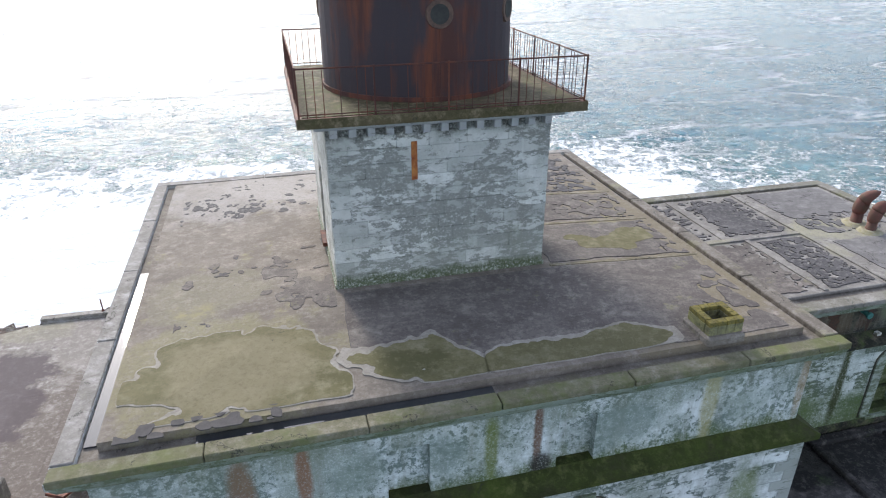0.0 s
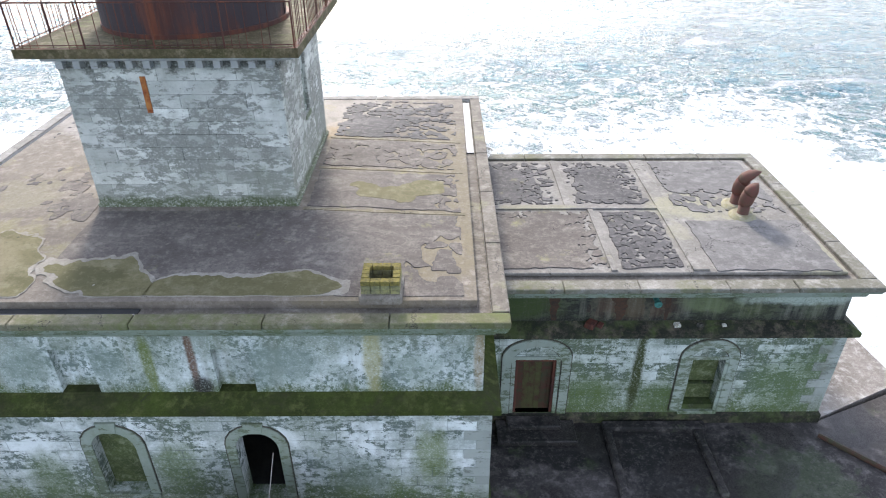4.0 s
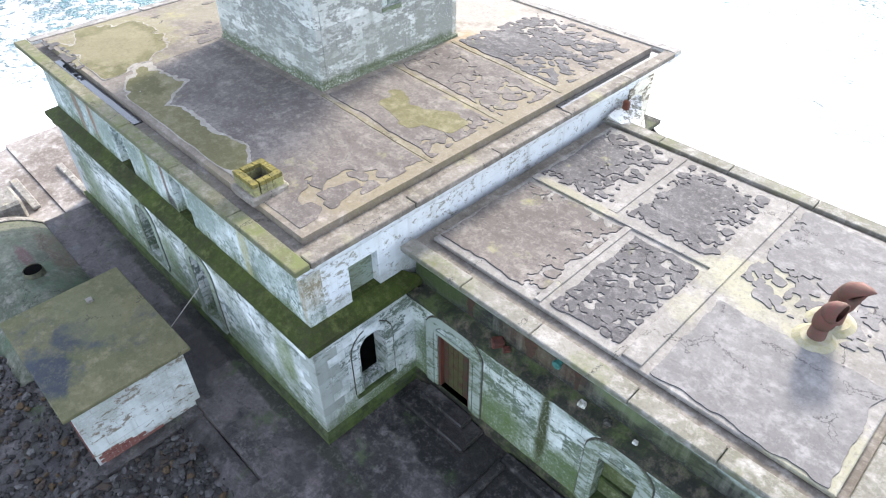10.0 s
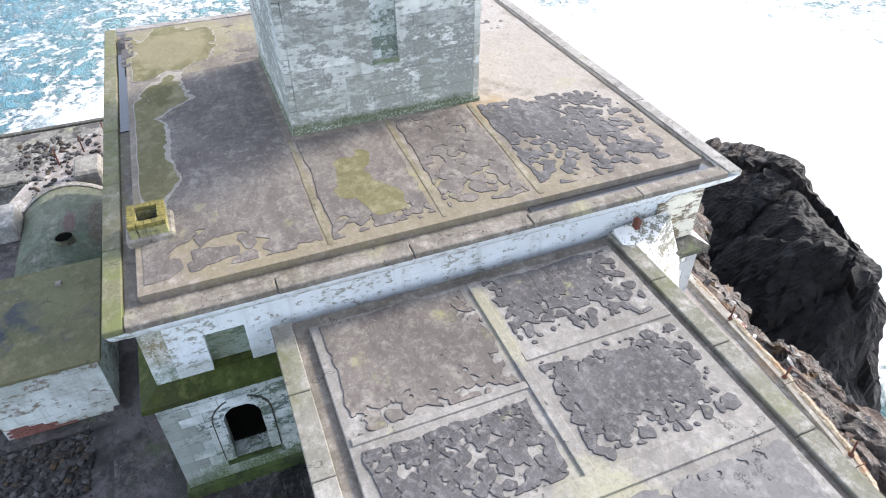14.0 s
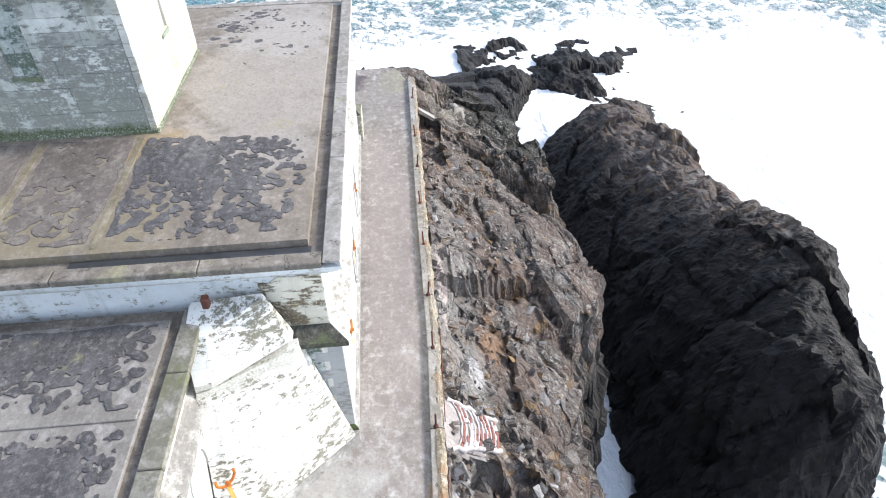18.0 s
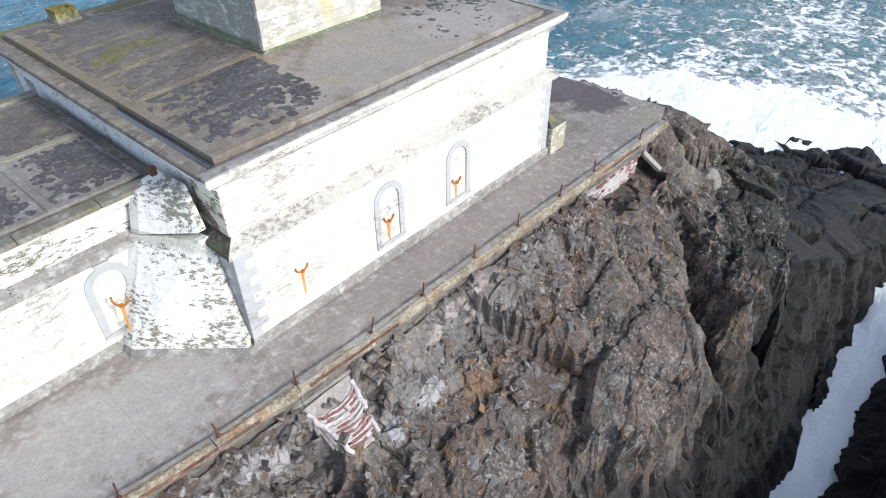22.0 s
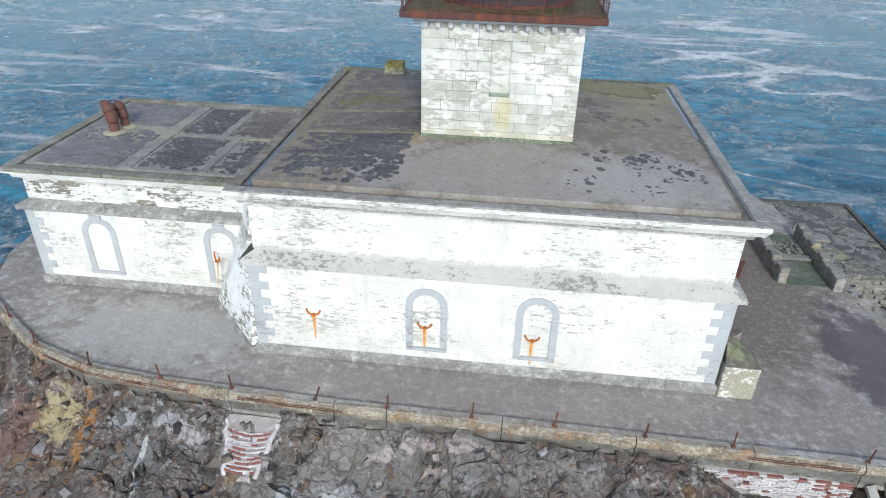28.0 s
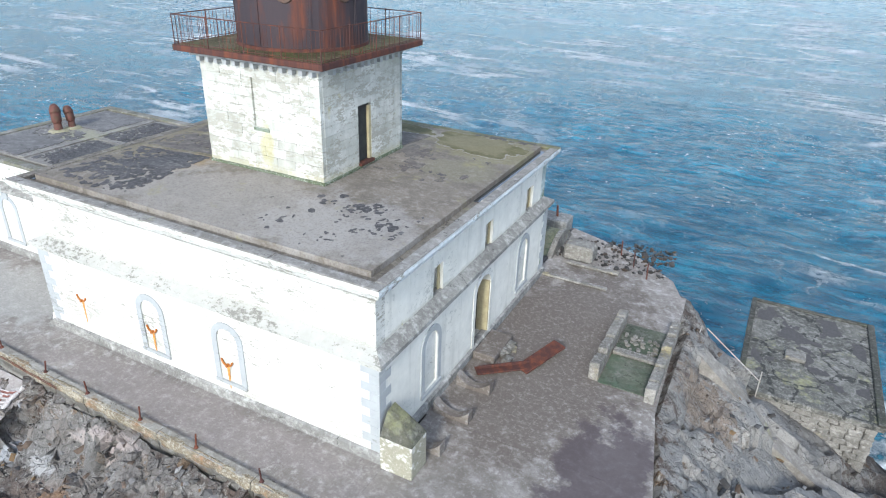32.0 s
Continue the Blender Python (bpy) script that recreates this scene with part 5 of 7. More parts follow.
flake_sheet("roof_felt", -2.6, 0.95, 12.5, 16.5, 0.06, lambda X, Y: 0.34 - 0.5 * fbm(X * 1.1, Y * 1.1, 0, 4, 91) - 0.5 * fbm(X * 3.3, Y * 3.3, 0, 4, 92) + 0.2 * np.exp(-((X - 0.1) ** 2 / 1.4 + (Y - 13.4) ** 2 / 0.8)), felt_z, 0.010, MEMBRANE, main, "", None, 0.012)
flake_sheet("roof_felt", -3.0, 2.0, 18.4, 21.9, 0.035, lambda X, Y: np.maximum(lobes(X, Y, 0.11, 93, lambda a, b: 0.45 * np.clip(fbm(a * 0.8, b * 0.8, 0, 3, 94) - 0.44, 0, 0.4) / 0.3 * np.exp(-((a + 1.2) ** 2 / 3.0 + (b - 20.2) ** 2 / 2.4)), 0.6), lobes(X, Y, 0.2, 95, lambda a, b: 0.13 * np.exp(-((a + 0.6) ** 2 / 1.5 + (b - 19.2) ** 2 / 0.8)))), felt_z, 0.008, ASPHALT, main)
flake_sheet("roof_felt", -3.2, -0.4, 9.3, 9.75, 0.04, lambda X, Y: lobes(X, Y, 0.2, 97, lambda a, b: 0.75 - 0.25 * (a + 3.2)), felt_z, 0.02, TORN_AND_SHADE, main)
# shallow silt pools along the south edge, each with its pale dried rim
silt_z = lambda x, y: deck_z(x, y) + 0.008
for seed, rough, grow, ovals in ((95, 1.5, 0.07, ((-1.6, 10.8, 1.7, 1.3), (0.0, 10.6, 0.85, 1.2))), (96, 0.9, 0.10, ((1.9, 10.45, 0.95, 0.65), (2.7, 10.0, 0.65, 0.75))), (98, 0.75, 0.10, ((3.95, 9.95, 0.5, 0.45), (5.1, 9.85, 0.9, 0.42), (6.5, 9.9, 0.85, 0.45)))):
    inner = pooled(seed, rough, *ovals)
    xa, xb = min(o[0] - o[2] for o in ovals) - 0.4, min(max(o[0] + o[2] for o in ovals) + 0.4, 7.85)
    flake_sheet("silt_pool", max(xa, RX0 + 0.75), xb, RY0 + 0.78, 12.8, 0.07, inner, silt_z, 0.010, SILT, main, "olive silt left by standing water")
    flake_sheet("silt_rim", max(xa, RX0 + 0.75), xb, RY0 + 0.76, 12.9, 0.07, lambda X, Y, g=grow, q=inner: q(X, Y) + g * (0.4 + 1.3 * fbm(X * 2, Y * 2, 0, 3, 9)), silt_z, 0.006, SILT_RIM, main, "pale dried rim of a silt pool")
flake_sheet("silt_pool", 6.3, 9.9, 13.3, 15.5, 0.07, pooled(99, 1.0, (8.0, 14.2, 0.8, 0.6), (9.2, 14.6, 0.5, 0.5)), lambda x, y: deck_z(x, y) + 0.014, 0.006, SILT, main, "yellow-green lichen film")
# standing water in the gutters
boxed("gutter_water", (RX0 + 0.40, 9.6, 5.851, RX0 + 0.63, 16.0, 5.885), WATER_FILM, main, "rain water standing in the gutter")
boxed("gutter_water", (RX0 + 2.2, RY0 + 0.40, 5.851, 3.4, RY0 + 0.63, 5.885), WATER_FILM, main)
boxed("gutter_water", (RX1 - 0.63, 17.5, 5.851, RX1 - 0.40, 22.2, 5.885), WATER_FILM, main)
for y in (13.14, 15.63, 17.92):
    flake_sheet("roof_seam", 6.05, 10.3, y - 0.16, y + 0.16, 0.08, lambda X, Y, c=y: 0.055 - np.abs(Y - c) + 0.05 * (fbm(X * 2, Y * 2, 0, 3, 3) - 0.5), felt_z, 0.012, SEAM, main)

# ---- windows and doors of the main building ----
for f, ops, trim, fill, depth in ((S, s_low[:1], GREY_DAMP, ALGAE, 0.3), (N, n_low, GREY_TRIM, WHITE_DRY, 0.02), (W, [w_low[0], w_low[2]], GREY_TRIM, WHITE_DRY, 0.06)):
    for o in ops:
        w = surround(f, *o, 0.22, 0.035, trim, main, "", True, None, f is S)
        infill(f, *o, depth, fill, w)
w = surround(S, *s_low[1], 0.22, 0.035, GREY_DAMP, main, "open dark arched window", True, None, True)
w = surround(E, *e_low[0], 0.22, 0.035, WHITE_DAMP, main, "open dark arched window", True, PLINTH, True)
for f, ops, fill, depth in ((SU, s_up, UPPER_DAMP, 0.2), (EU, e_up, GREY_DAMP, 0.22), (WU, w_up, WHITE_DRY, 0.26)):
    for o in ops:
        w = infill(f, *o, depth, fill, main, "upper_window", "walled-up upper window")
        bm = bmesh.new()
        prism(bm, [f.at(o[0] - o[1] / 2, o[2], -depth), f.at(o[0] + o[1] / 2, o[2], -depth), f.at(o[0] + o[1] / 2, o[2] + 0.06, -depth), f.at(o[0] - o[1] / 2, o[2] + 0.06, -depth)], f.out(depth + 0.03))
        part("window_sill", bm, CURB if f is WU else MOSS, w)
        if f is WU:
            for k in (-1, 1):
                bm = bmesh.new()
                uu = o[0] + k * (o[1] / 2 - 0.05)
                prism(bm, [f.at(uu - 0.05, o[2] + 0.06, -0.1), f.at(uu + 0.05, o[2] + 0.06, -0.1), f.at(uu + 0.05, o[3], -0.1), f.at(uu - 0.05, o[3], -0.1)], f.out(-0.06))
                part("window_jamb", bm, WOOD_PALE, w)
door = surround(W, *w_low[1], 0.20, 0.03, WHITE_DRY, main, "open doorway with pale wooden jambs", False)
for k, m in ((-1, WOOD_PALE), (1, WOOD_PALE)):
    bm = bmesh.new()
    uu = 15.65 + k * 0.585
    prism(bm, [W.at(uu - 0.04, 0.3), W.at(uu + 0.04, 0.3), W.at(uu + 0.04, 2.5), W.at(uu - 0.04, 2.5)], W.out(-0.44))
    part("door_jamb", bm, m, door)
boxed("door_step", (X0 - 0.95, 14.8, 0.0, X0 - 0.1, 16.5, 0.3), TERRACE, main, "worn concrete door step", 0.03)

def joint_line(face, uc, w, zb, zt, arched, parent):
    """The dark open joint round a raised window surround."""
    a, b = arch_line(uc, w + 0.44, zb, zt + 0.22, arched), arch_line(uc, w + 0.50, zb, zt + 0.25, arched)
    bm = bmesh.new()
    for k in range(len(a) - 1):
        prism(bm, [face.at(*a[k]), face.at(*a[k + 1]), face.at(*b[k + 1]), face.at(*b[k])], face.out(0.012))
    part("surround_joint", bm, DARK_STAIN, parent)


for f, o in ((S, s_low[0]), (S, s_low[1]), (E, e_low[0])):
    joint_line(f, *o, main)

# painted corner quoins
QUOIN = {False: unit_block("quoin", GREY_TRIM, 0.02), True: unit_block("quoin damp", QUOIN_DAMP, 0.02)}
for cx, cy, sx, sy, damp in ((X1, Y1, -1, -1, False), (X0, Y1, 1, -1, False), (X0, Y0, 1, 1, False), (X1, Y0, -1, 1, True)):
    for k in range(10):
        lx, ly = (0.62, 0.34) if k % 2 else (0.34, 0.62)
        piece("quoin", QUOIN[damp], (cx + sx * lx / 2 - sx * 0.012, cy + sy * ly / 2 - sy * 0.012, 0.52 + 0.3 * k), (lx, ly, 0.297), main)


# ---- the annex ----
AX1, AY0, AY1 = 20.2, 11.92, 19.60
annex = thing("annex_building", "single-storey whitewashed stone annex with flat roof", "building")
AS, AN, AE = Face("S", AY0), Face("N", AY1), Face("E", AX1)
as_op = [(12.13, 1.10, 0.36, 2.32, False), (16.75, 0.88, 0.46, 2.30, False)]
an_op = [(17.55, 0.86, 0.72, 2.72, True), (12.95, 0.86, 0.72, 2.72, True)]
wall_with_openings("wall", AS, 0.4, X1, AX1, 0, 3.2, as_op, ANNEX_DAMP, annex, "damp wall with green runs")
wall_with_openings("wall", AN, 0.4, X1, AX1, 0, 3.2, an_op, WHITE_DRY, annex, "bright whitewashed wall")
wall_with_openings("wall", AE, 0.4, AY0 + 0.4, AY1 - 0.4, 0, 3.2, [], WHITE_DAMP, annex)
FR = Face("S", AY0 + 0.16)
wall_with_openings("upper_wall", FR, 0.4, X1, AX1 - 0.16, 3.2, 4.42, [], FRIEZE_WALL, annex, "black-stained mossy frieze")
wall_with_openings("upper_wall", Face("N", AY1 - 0.16), 0.4, X1, AX1 - 0.16, 3.2, 4.42, [], ANNEX_NORTH, annex, "whitewashed upper wall blackened under the coping")
wall_with_openings("upper_wall", Face("E", AX1 - 0.16), 0.4, AY0 + 0.56, AY1 - 0.56, 3.2, 4.42, [], WHITE_DAMP, annex)
AB = [(0.2, 3.08), (0.0, 3.16), (0.0, 3.30), (0.35, 3.48), (0.5, 3.48), (0.5, 3.08)]
ACO = [(0.42, 4.30), (0.26, 4.36), (0.22, 4.50), (0.06, 4.58), (0.03, 4.66), (1.0, 4.66), (1.0, 4.30)]
AR = (X1 - 6.0, AY0 - 0.32, AX1 + 0.28, AY1 + 0.32)
for side, mat, lab in (("S", FRIEZE, "wet black-green belt course"), ("E", FRIEZE, ""), ("N", PLINTH_DRY, "")):
    bands = ((("belt_course"), AB, (X1 + 0.0, AY0 - 0.19, AX1 + 0.19, AY1 + 0.19), mat), ("plinth", PL, (X1, AY0 - 0.08, AX1 + 0.08, AY1 + 0.08), mat), ("cornice", ACO, (X1 - 0.02, AR[1], AR[2], AR[3]), {"S": GREY_DAMP, "E": GREY_DAMP, "N": WHITE_DRY}[side]))
    for nm, prof, r, mt in bands:
        k = max(p[0] for p in prof)
        side_band(nm, side, prof, r[0] - (0 if side == "E" else 0), r[1], r[2], r[3], mt, annex, lab if nm == "belt_course" else "")
copings(X1 + 0.02, AR[1], AR[2], AR[3], 4.66, 4.80, 0.42, 2.1, COPING_GROWN, annex, "SEN", 7)
boxed("roof_slab", (X1 + 0.02, AR[1] + 0.43, 4.4, AR[2] - 0.43, AR[3] - 0.43, 4.70), COPING, annex)
boxed("roof_deck", (X1 + 0.35, AR[1] + 0.72, 4.702, AR[2] - 0.58, AR[3] - 0.62, 4.80), DECK_ANNEX, annex, "pale concrete roof with flaking asphalt panels", 0.02)
for nm, d in (("roof_seam", (X1 + 0.4, 15.73, 4.8, 16.2, 15.95, 4.845)), ("roof_seam", (16.0, 12.4, 4.8, 16.42, 19.25, 4.850)), ("roof_seam", (13.28, 15.96, 4.8, 13.50, 19.25, 4.838)), ("roof_seam", (13.92, 12.4, 4.8, 14.08, 15.72, 4.838))):
    boxed(nm, d, DECK_ANNEX, annex, "", 0.012)


az = lambda x, y: 4.80
for x0, x1, y0, y1, seed, dense, cell, side, mat in (
        (11.05, 14.0, 12.45, 15.7, 101, 1.5, 0.24, (0, 1.1, 0, 0.7), MEMBRANE),
        (14.15, 15.96, 12.45, 15.7, 103, 0.74, 0.17, (0, 0, 0, 0), ASPHALT),
        (11.05, 13.3, 15.98, 19.2, 105, 1.0, 0.19, (0, 1.2, 0.5, 0.9), ASPHALT),
        (13.55, 15.98, 16.0, 19.2, 107, 1.0, 0.18, (0.6, 0.9, 0.4, 0.7), ASPHALT),
        (16.5, 19.85, 12.3, 15.1, 109, 2.6, 0.3, (0.3, 0, 0, 0.4), GREY_SHEET),
        (16.5, 19.8, 15.4, 19.25, 111, 1.5, 0.3, (0.7, 0, 2.8, 0), GREY_SHEET)):
    flake_sheet("asphalt_panel", x0, x1, y0, y1, 0.04, flaked(x0, x1, y0, y1, seed, dense, cell, 0.22, side), az, 0.022, mat, annex, "dark flaking asphalt roof panel" if mat is not GREY_SHEET else "torn grey roofing sheet", None, 0.009 if mat is not GREY_SHEET else 0.004)

def arched_opening(uc, half, base, crown, label, sill):
    """A pale raised arch round a square-headed opening, with the dark joint where it meets the wall."""
    op = min(as_op, key=lambda o: abs(o[0] - uc))
    d = surround(AS, *op, 0.10, 0.035, PALE_SURROUND, annex, label, sill)
    for inner_half, outer_half, rise, proud, mat, name in ((half - 0.24, half, 0.0, 0.055, PALE_SURROUND, "arch_ring"), (half, half + 0.03, 0.03, 0.02, DARK_STAIN, "arch_joint"), (half - 0.265, half - 0.24, -0.24, 0.02, DARK_STAIN, "arch_joint")):
        gap = outer_half - inner_half
        inner, outer = arch_line(uc, 2 * inner_half, base, crown - gap + rise, True, 14), arch_line(uc, 2 * outer_half, base, crown + rise, True, 14)
        bm = bmesh.new()
        for k in range(len(inner) - 1):
            prism(bm, [AS.at(*inner[k]), AS.at(*inner[k + 1]), AS.at(*outer[k + 1]), AS.at(*outer[k])], AS.out(proud))
        part(name, bm, mat, d)
    return d


d = arched_opening(12.14, 0.92, 0.36, 3.02, "doorway with arched stone surround", False)
leaf = boxed("door_leaf", (11.58, AY0 + 0.16, 0.36, 12.68, AY0 + 0.22, 2.32), WOOD, d, "rotten rust-red wooden door green with algae", 0.01)
for k in range(6):
    boxed("door_plank", (11.665 + 0.165 * k, AY0 + 0.14, 0.40, 11.82 + 0.165 * k, AY0 + 0.16, 2.28 - 0.05 * (k % 3)), DOOR_GREEN if k in (1, 2, 3) else WOOD, leaf)
for x0 in (11.58, 12.60):
    boxed("door_jamb", (x0, AY0 + 0.02, 0.36, x0 + 0.08, AY0 + 0.139, 2.32), RUST_RED, d)
boxed("door_head", (11.66, AY0 + 0.02, 2.22, 12.60, AY0 + 0.139, 2.32), RUST_RED, d)
d = arched_opening(16.75, 0.78, 0.42, 2.98, "window with arched stone surround", True)
w = infill(AS, *as_op[1], 0.32, ALGAE, d, "window_infill", "blocked window panel green with algae")
boxed("window_ledge", (16.32, AY0 + 0.02, 0.46, 17.18, AY0 + 0.31, 0.62), PLINTH, w)
boxed("window_batten", (16.32, AY0 + 0.26, 1.18, 17.18, AY0 + 0.318, 1.26), PLINTH, w)
for o in an_op:
    w = surround(AN, *o, 0.22, 0.03, GREY_TRIM, annex, "", True, None, True)
    infill(AN, *o, 0.02, WHITE_DRY, w)
for k in range(9):
    lx, ly = (0.62, 0.34) if k % 2 else (0.34, 0.62)
    piece("quoin", QUOIN[True], (AX1 - lx / 2 + 0.012, AY0 + ly / 2 - 0.012, 0.52 + 0.3 * k), (lx, ly, 0.297), annex)
    piece("quoin", QUOIN[False], (AX1 - lx / 2 + 0.012, AY1 - ly / 2 + 0.012, 0.52 + 0.3 * k), (lx, ly, 0.297), annex)

# splayed buttress in the corner between annex and main wall
bt = thing("corner_buttress", "splayed whitewashed masonry buttress with dark chips", "buttress")


def loft(name, low, high, mat, parent, label=""):
    bm = bmesh.new()
    a, b = [bm.verts.new(p) for p in low], [bm.verts.new(p) for p in high]
    bm.faces.new(a), bm.faces.new(b)
    for i in range(len(a)):
        j = (i + 1) % len(a)
        bm.faces.new((a[i], a[j], b[j], b[i]))
    return part(name, bm, mat, parent, label)


CX, CY = X1 + 0.02, AY1 + 0.02
loft("buttress_base", [(13.32, CY, 0), (13.27, 20.04, 0), (10.96, Y1 + 0.06, 0), (CX, Y1 - 0.05, 0), (CX, CY, 0)], [(11.98, CY, 3.46), (11.86, 19.92, 3.5), (11.04, 21.62, 3.66), (CX, 21.62, 3.66), (CX, CY, 3.46)], WHITE_CHIPPED, bt)
loft("buttress_foot", [(13.36, CY, 0.0), (13.31, 20.09, 0.0), (11.0, Y1 + 0.12, 0.0), (CX, Y1 + 0.12, 0.0), (CX, CY, 0.0)], [(13.26, CY, 0.22), (13.21, 20.06, 0.22), (10.98, Y1 + 0.10, 0.22), (CX, Y1 + 0.10, 0.22), (CX, CY, 0.22)], PLINTH_DRY, bt, "grey footing")
loft("buttress_top", [(11.93, CY, 3.505), (11.87, 19.95, 3.53), (10.99, 21.55, 3.86), (CX, 21.55, 3.86), (CX, CY, 3.505)], [(11.62, CY, 4.72), (11.57, 20.05, 4.76), (10.90, 21.10, 5.02), (CX, 21.10, 5.02), (CX, CY, 4.90)], WHITE_CHIPPED, bt)
bm = bmesh.new()
prism(bm, [(X1 - U, 21.0, 3.84), (X1 - U, Y1 - U - 0.02, 3.84), (X1 - U, Y1 - U - 0.02, 5.32), (X1 - U, 22.05, 5.36), (X1 - U, 21.75, 5.22), (X1 - U, 21.45, 5.27), (X1 - U, 21.2, 5.10), (X1 - U, 21.0, 5.12)], (0.035, 0, 0))
part("stained_render", bm, STAINED, main, "broken cream render streaked black at the eaves corner")

# ---- the tower ----
tower = thing("lighthouse_tower", "square weathered granite block tower with rusty iron gallery", "tower")
TZ0, TZ1 = 6.0, 10.0
core = boxed("tower_core", (TX0 + 0.13, TY0 + 0.13, TZ0, TX1 - 0.13, TY1 - 0.13, TZ1), PLINTH_DRY, tower, "mortar joints between the blocks")


def tower_blocks():
    rnd = random.Random(12)
    # North and west blocks take the lit copy, south and east the darker one.
    meshes = {q: [unit_block("stone block", TOWER_SUNLIT if q in "NW" else TOWER_STONE, 0.025, 0.006, k) for k in "ab"] for q in "SNEW"}
    course = 0.325
    for side in "SNEW":
        along = (TX0, TX1) if side in "SN" else (TY0, TY1)
        for k in range(12):
            z = 6.22 + course * (k + 0.5)
            if z > TZ1:
                break
            lo, hi = along[0] + (0.0 if side in "SN" else 0.16), along[1] - (0.0 if side in "SN" else 0.16)
            gap = {"E": (15.47, 16.09, 7.8, 9.6), "N": (3.14, 3.76, 7.8, 9.6), "W": (15.42, 16.22, 6.3, 8.4)}.get(side)
            runs = [(lo, gap[0]), (gap[1], hi)] if gap and gap[2] < z < gap[3] else [(lo, hi)]
            for lo, hi in runs:
                a = lo
                while a < hi - 0.05:
                    ln = (0.42 if k % 2 else 0.78) if a == lo else rnd.uniform(0.62, 0.98)
                    b = min(a + ln, hi)
                    if hi - b < 0.38:
                        b = hi
                    mid, out = (a + b) / 2, rnd.uniform(0.0, 0.012)
                    c = {"S": (mid, TY0 + 0.08 - out, z), "N": (mid, TY1 - 0.08 + out, z), "E": (TX1 - 0.08 + out, mid, z), "W": (TX0 + 0.08 - out, mid, z)}[side]
                    size = (b - a - 0.005, 0.17, course - 0.005) if side in "SN" else (0.17, b - a - 0.005, course - 0.005)
                    piece("stone_block", meshes[side][k % 2], c, size, core)
                    a = b


tower_blocks()
boxed("tower_base", (TX0 - 0.05, TY0 - 0.05, 6.0, TX1 + 0.05, TY1 + 0.05, 6.36), TOWER_STONE, tower, "green damp base course", 0.03)
for f, uc, fill in ((Face("E", TX1), 15.78, WHITE_DAMP), (Face("N", TY1), 3.45, TOWER_SUNLIT)):
    bm = bmesh.new()
    prism(bm, [f.at(uc - 0.31, 7.8, -0.12), f.at(uc + 0.31, 7.8, -0.12), f.at(uc + 0.31, 9.62, -0.12), f.at(uc - 0.31, 9.62, -0.12)], f.out(0.05))
    p = part("slit_infill", bm, fill, tower, "blocked tall slit window")
    bm = bmesh.new()
    prism(bm, [f.at(uc - 0.33, 7.72, -0.1), f.at(uc + 0.33, 7.72, -0.1), f.at(uc + 0.33, 7.83, -0.1), f.at(uc - 0.33, 7.83, -0.1)], f.out(0.14))
    part("slit_sill", bm, GREY_DAMP, p)
# A dark plate on the solid core paints the doorway's shade.
boxed("tower_door", (TX0 + 0.115, 15.42, 6.36, TX0 + 0.128, 16.22, 8.42), DARK, tower, "narrow doorway with its inner shade painted on a panel")
boxed("door_jamb", (TX0 + 0.0, 15.425, 6.46, TX0 + 0.11, 15.56, 8.38), WOOD_PALE, tower)
boxed("door_sill", (TX0 - 0.12, 15.4, 6.36, TX0 + 0.1, 16.25, 6.46), RUST_RED, tower)
boxed("rust_drip", (2.76, TY0 - 0.032, 8.72, 2.89, TY0 - 0.018, 9.58), RED_STAIN, tower, "orange rust run below a fixing")
# corbels and gallery
GX0, GX1, GY0, GY1, GZ = 0.40, 6.54, 12.76, 18.80, 10.32
CORB = unit_block("corbel", GREY_TRIM, 0.04)
for k in range(13):
    u = k / 12
    for c in ((TX0 + 0.15 + u * (TX1 - TX0 - 0.3), TY0 - 0.10), (TX0 + 0.15 + u * (TX1 - TX0 - 0.3), TY1 + 0.10)):
        piece("corbel", CORB, (*c, 9.90), (0.16, 0.22, 0.18), tower)
    if 0 < k < 12:
        for c in ((TX0 - 0.10, TY0 + 0.15 + u * (TY1 - TY0 - 0.3)), (TX1 + 0.10, TY0 + 0.15 + u * (TY1 - TY0 - 0.3))):
            piece("corbel", CORB, (*c, 9.90), (0.22, 0.16, 0.18), tower)
boxed("gallery_moulding", (TX0 - 0.24, TY0 - 0.24, 9.98, TX1 + 0.24, TY1 + 0.24, 10.12), GREY_TRIM, tower, "", 0.03)
gal = boxed("gallery_deck", (GX0, GY0, 10.12, GX1, GY1, GZ), RUST_RED, tower, "rusted iron gallery deck", 0.02)
for dm in ((GX0, GY0 - 0.012, 10.125, GX1, GY0, GZ + 0.01), (GX1, GY0, 10.125, GX1 + 0.012, GY1, GZ + 0.01)):
    boxed("gallery_fascia", dm, GALLERY_MOSS, gal, "mossy brown gallery edge")
boxed("gallery_paving", (GX0 + 0.12, GY0 + 0.12, GZ, GX1 - 0.12, GY1 - 0.12, GZ + 0.015), GALLERY_MOSS, gal, "lichen-stained gallery paving")


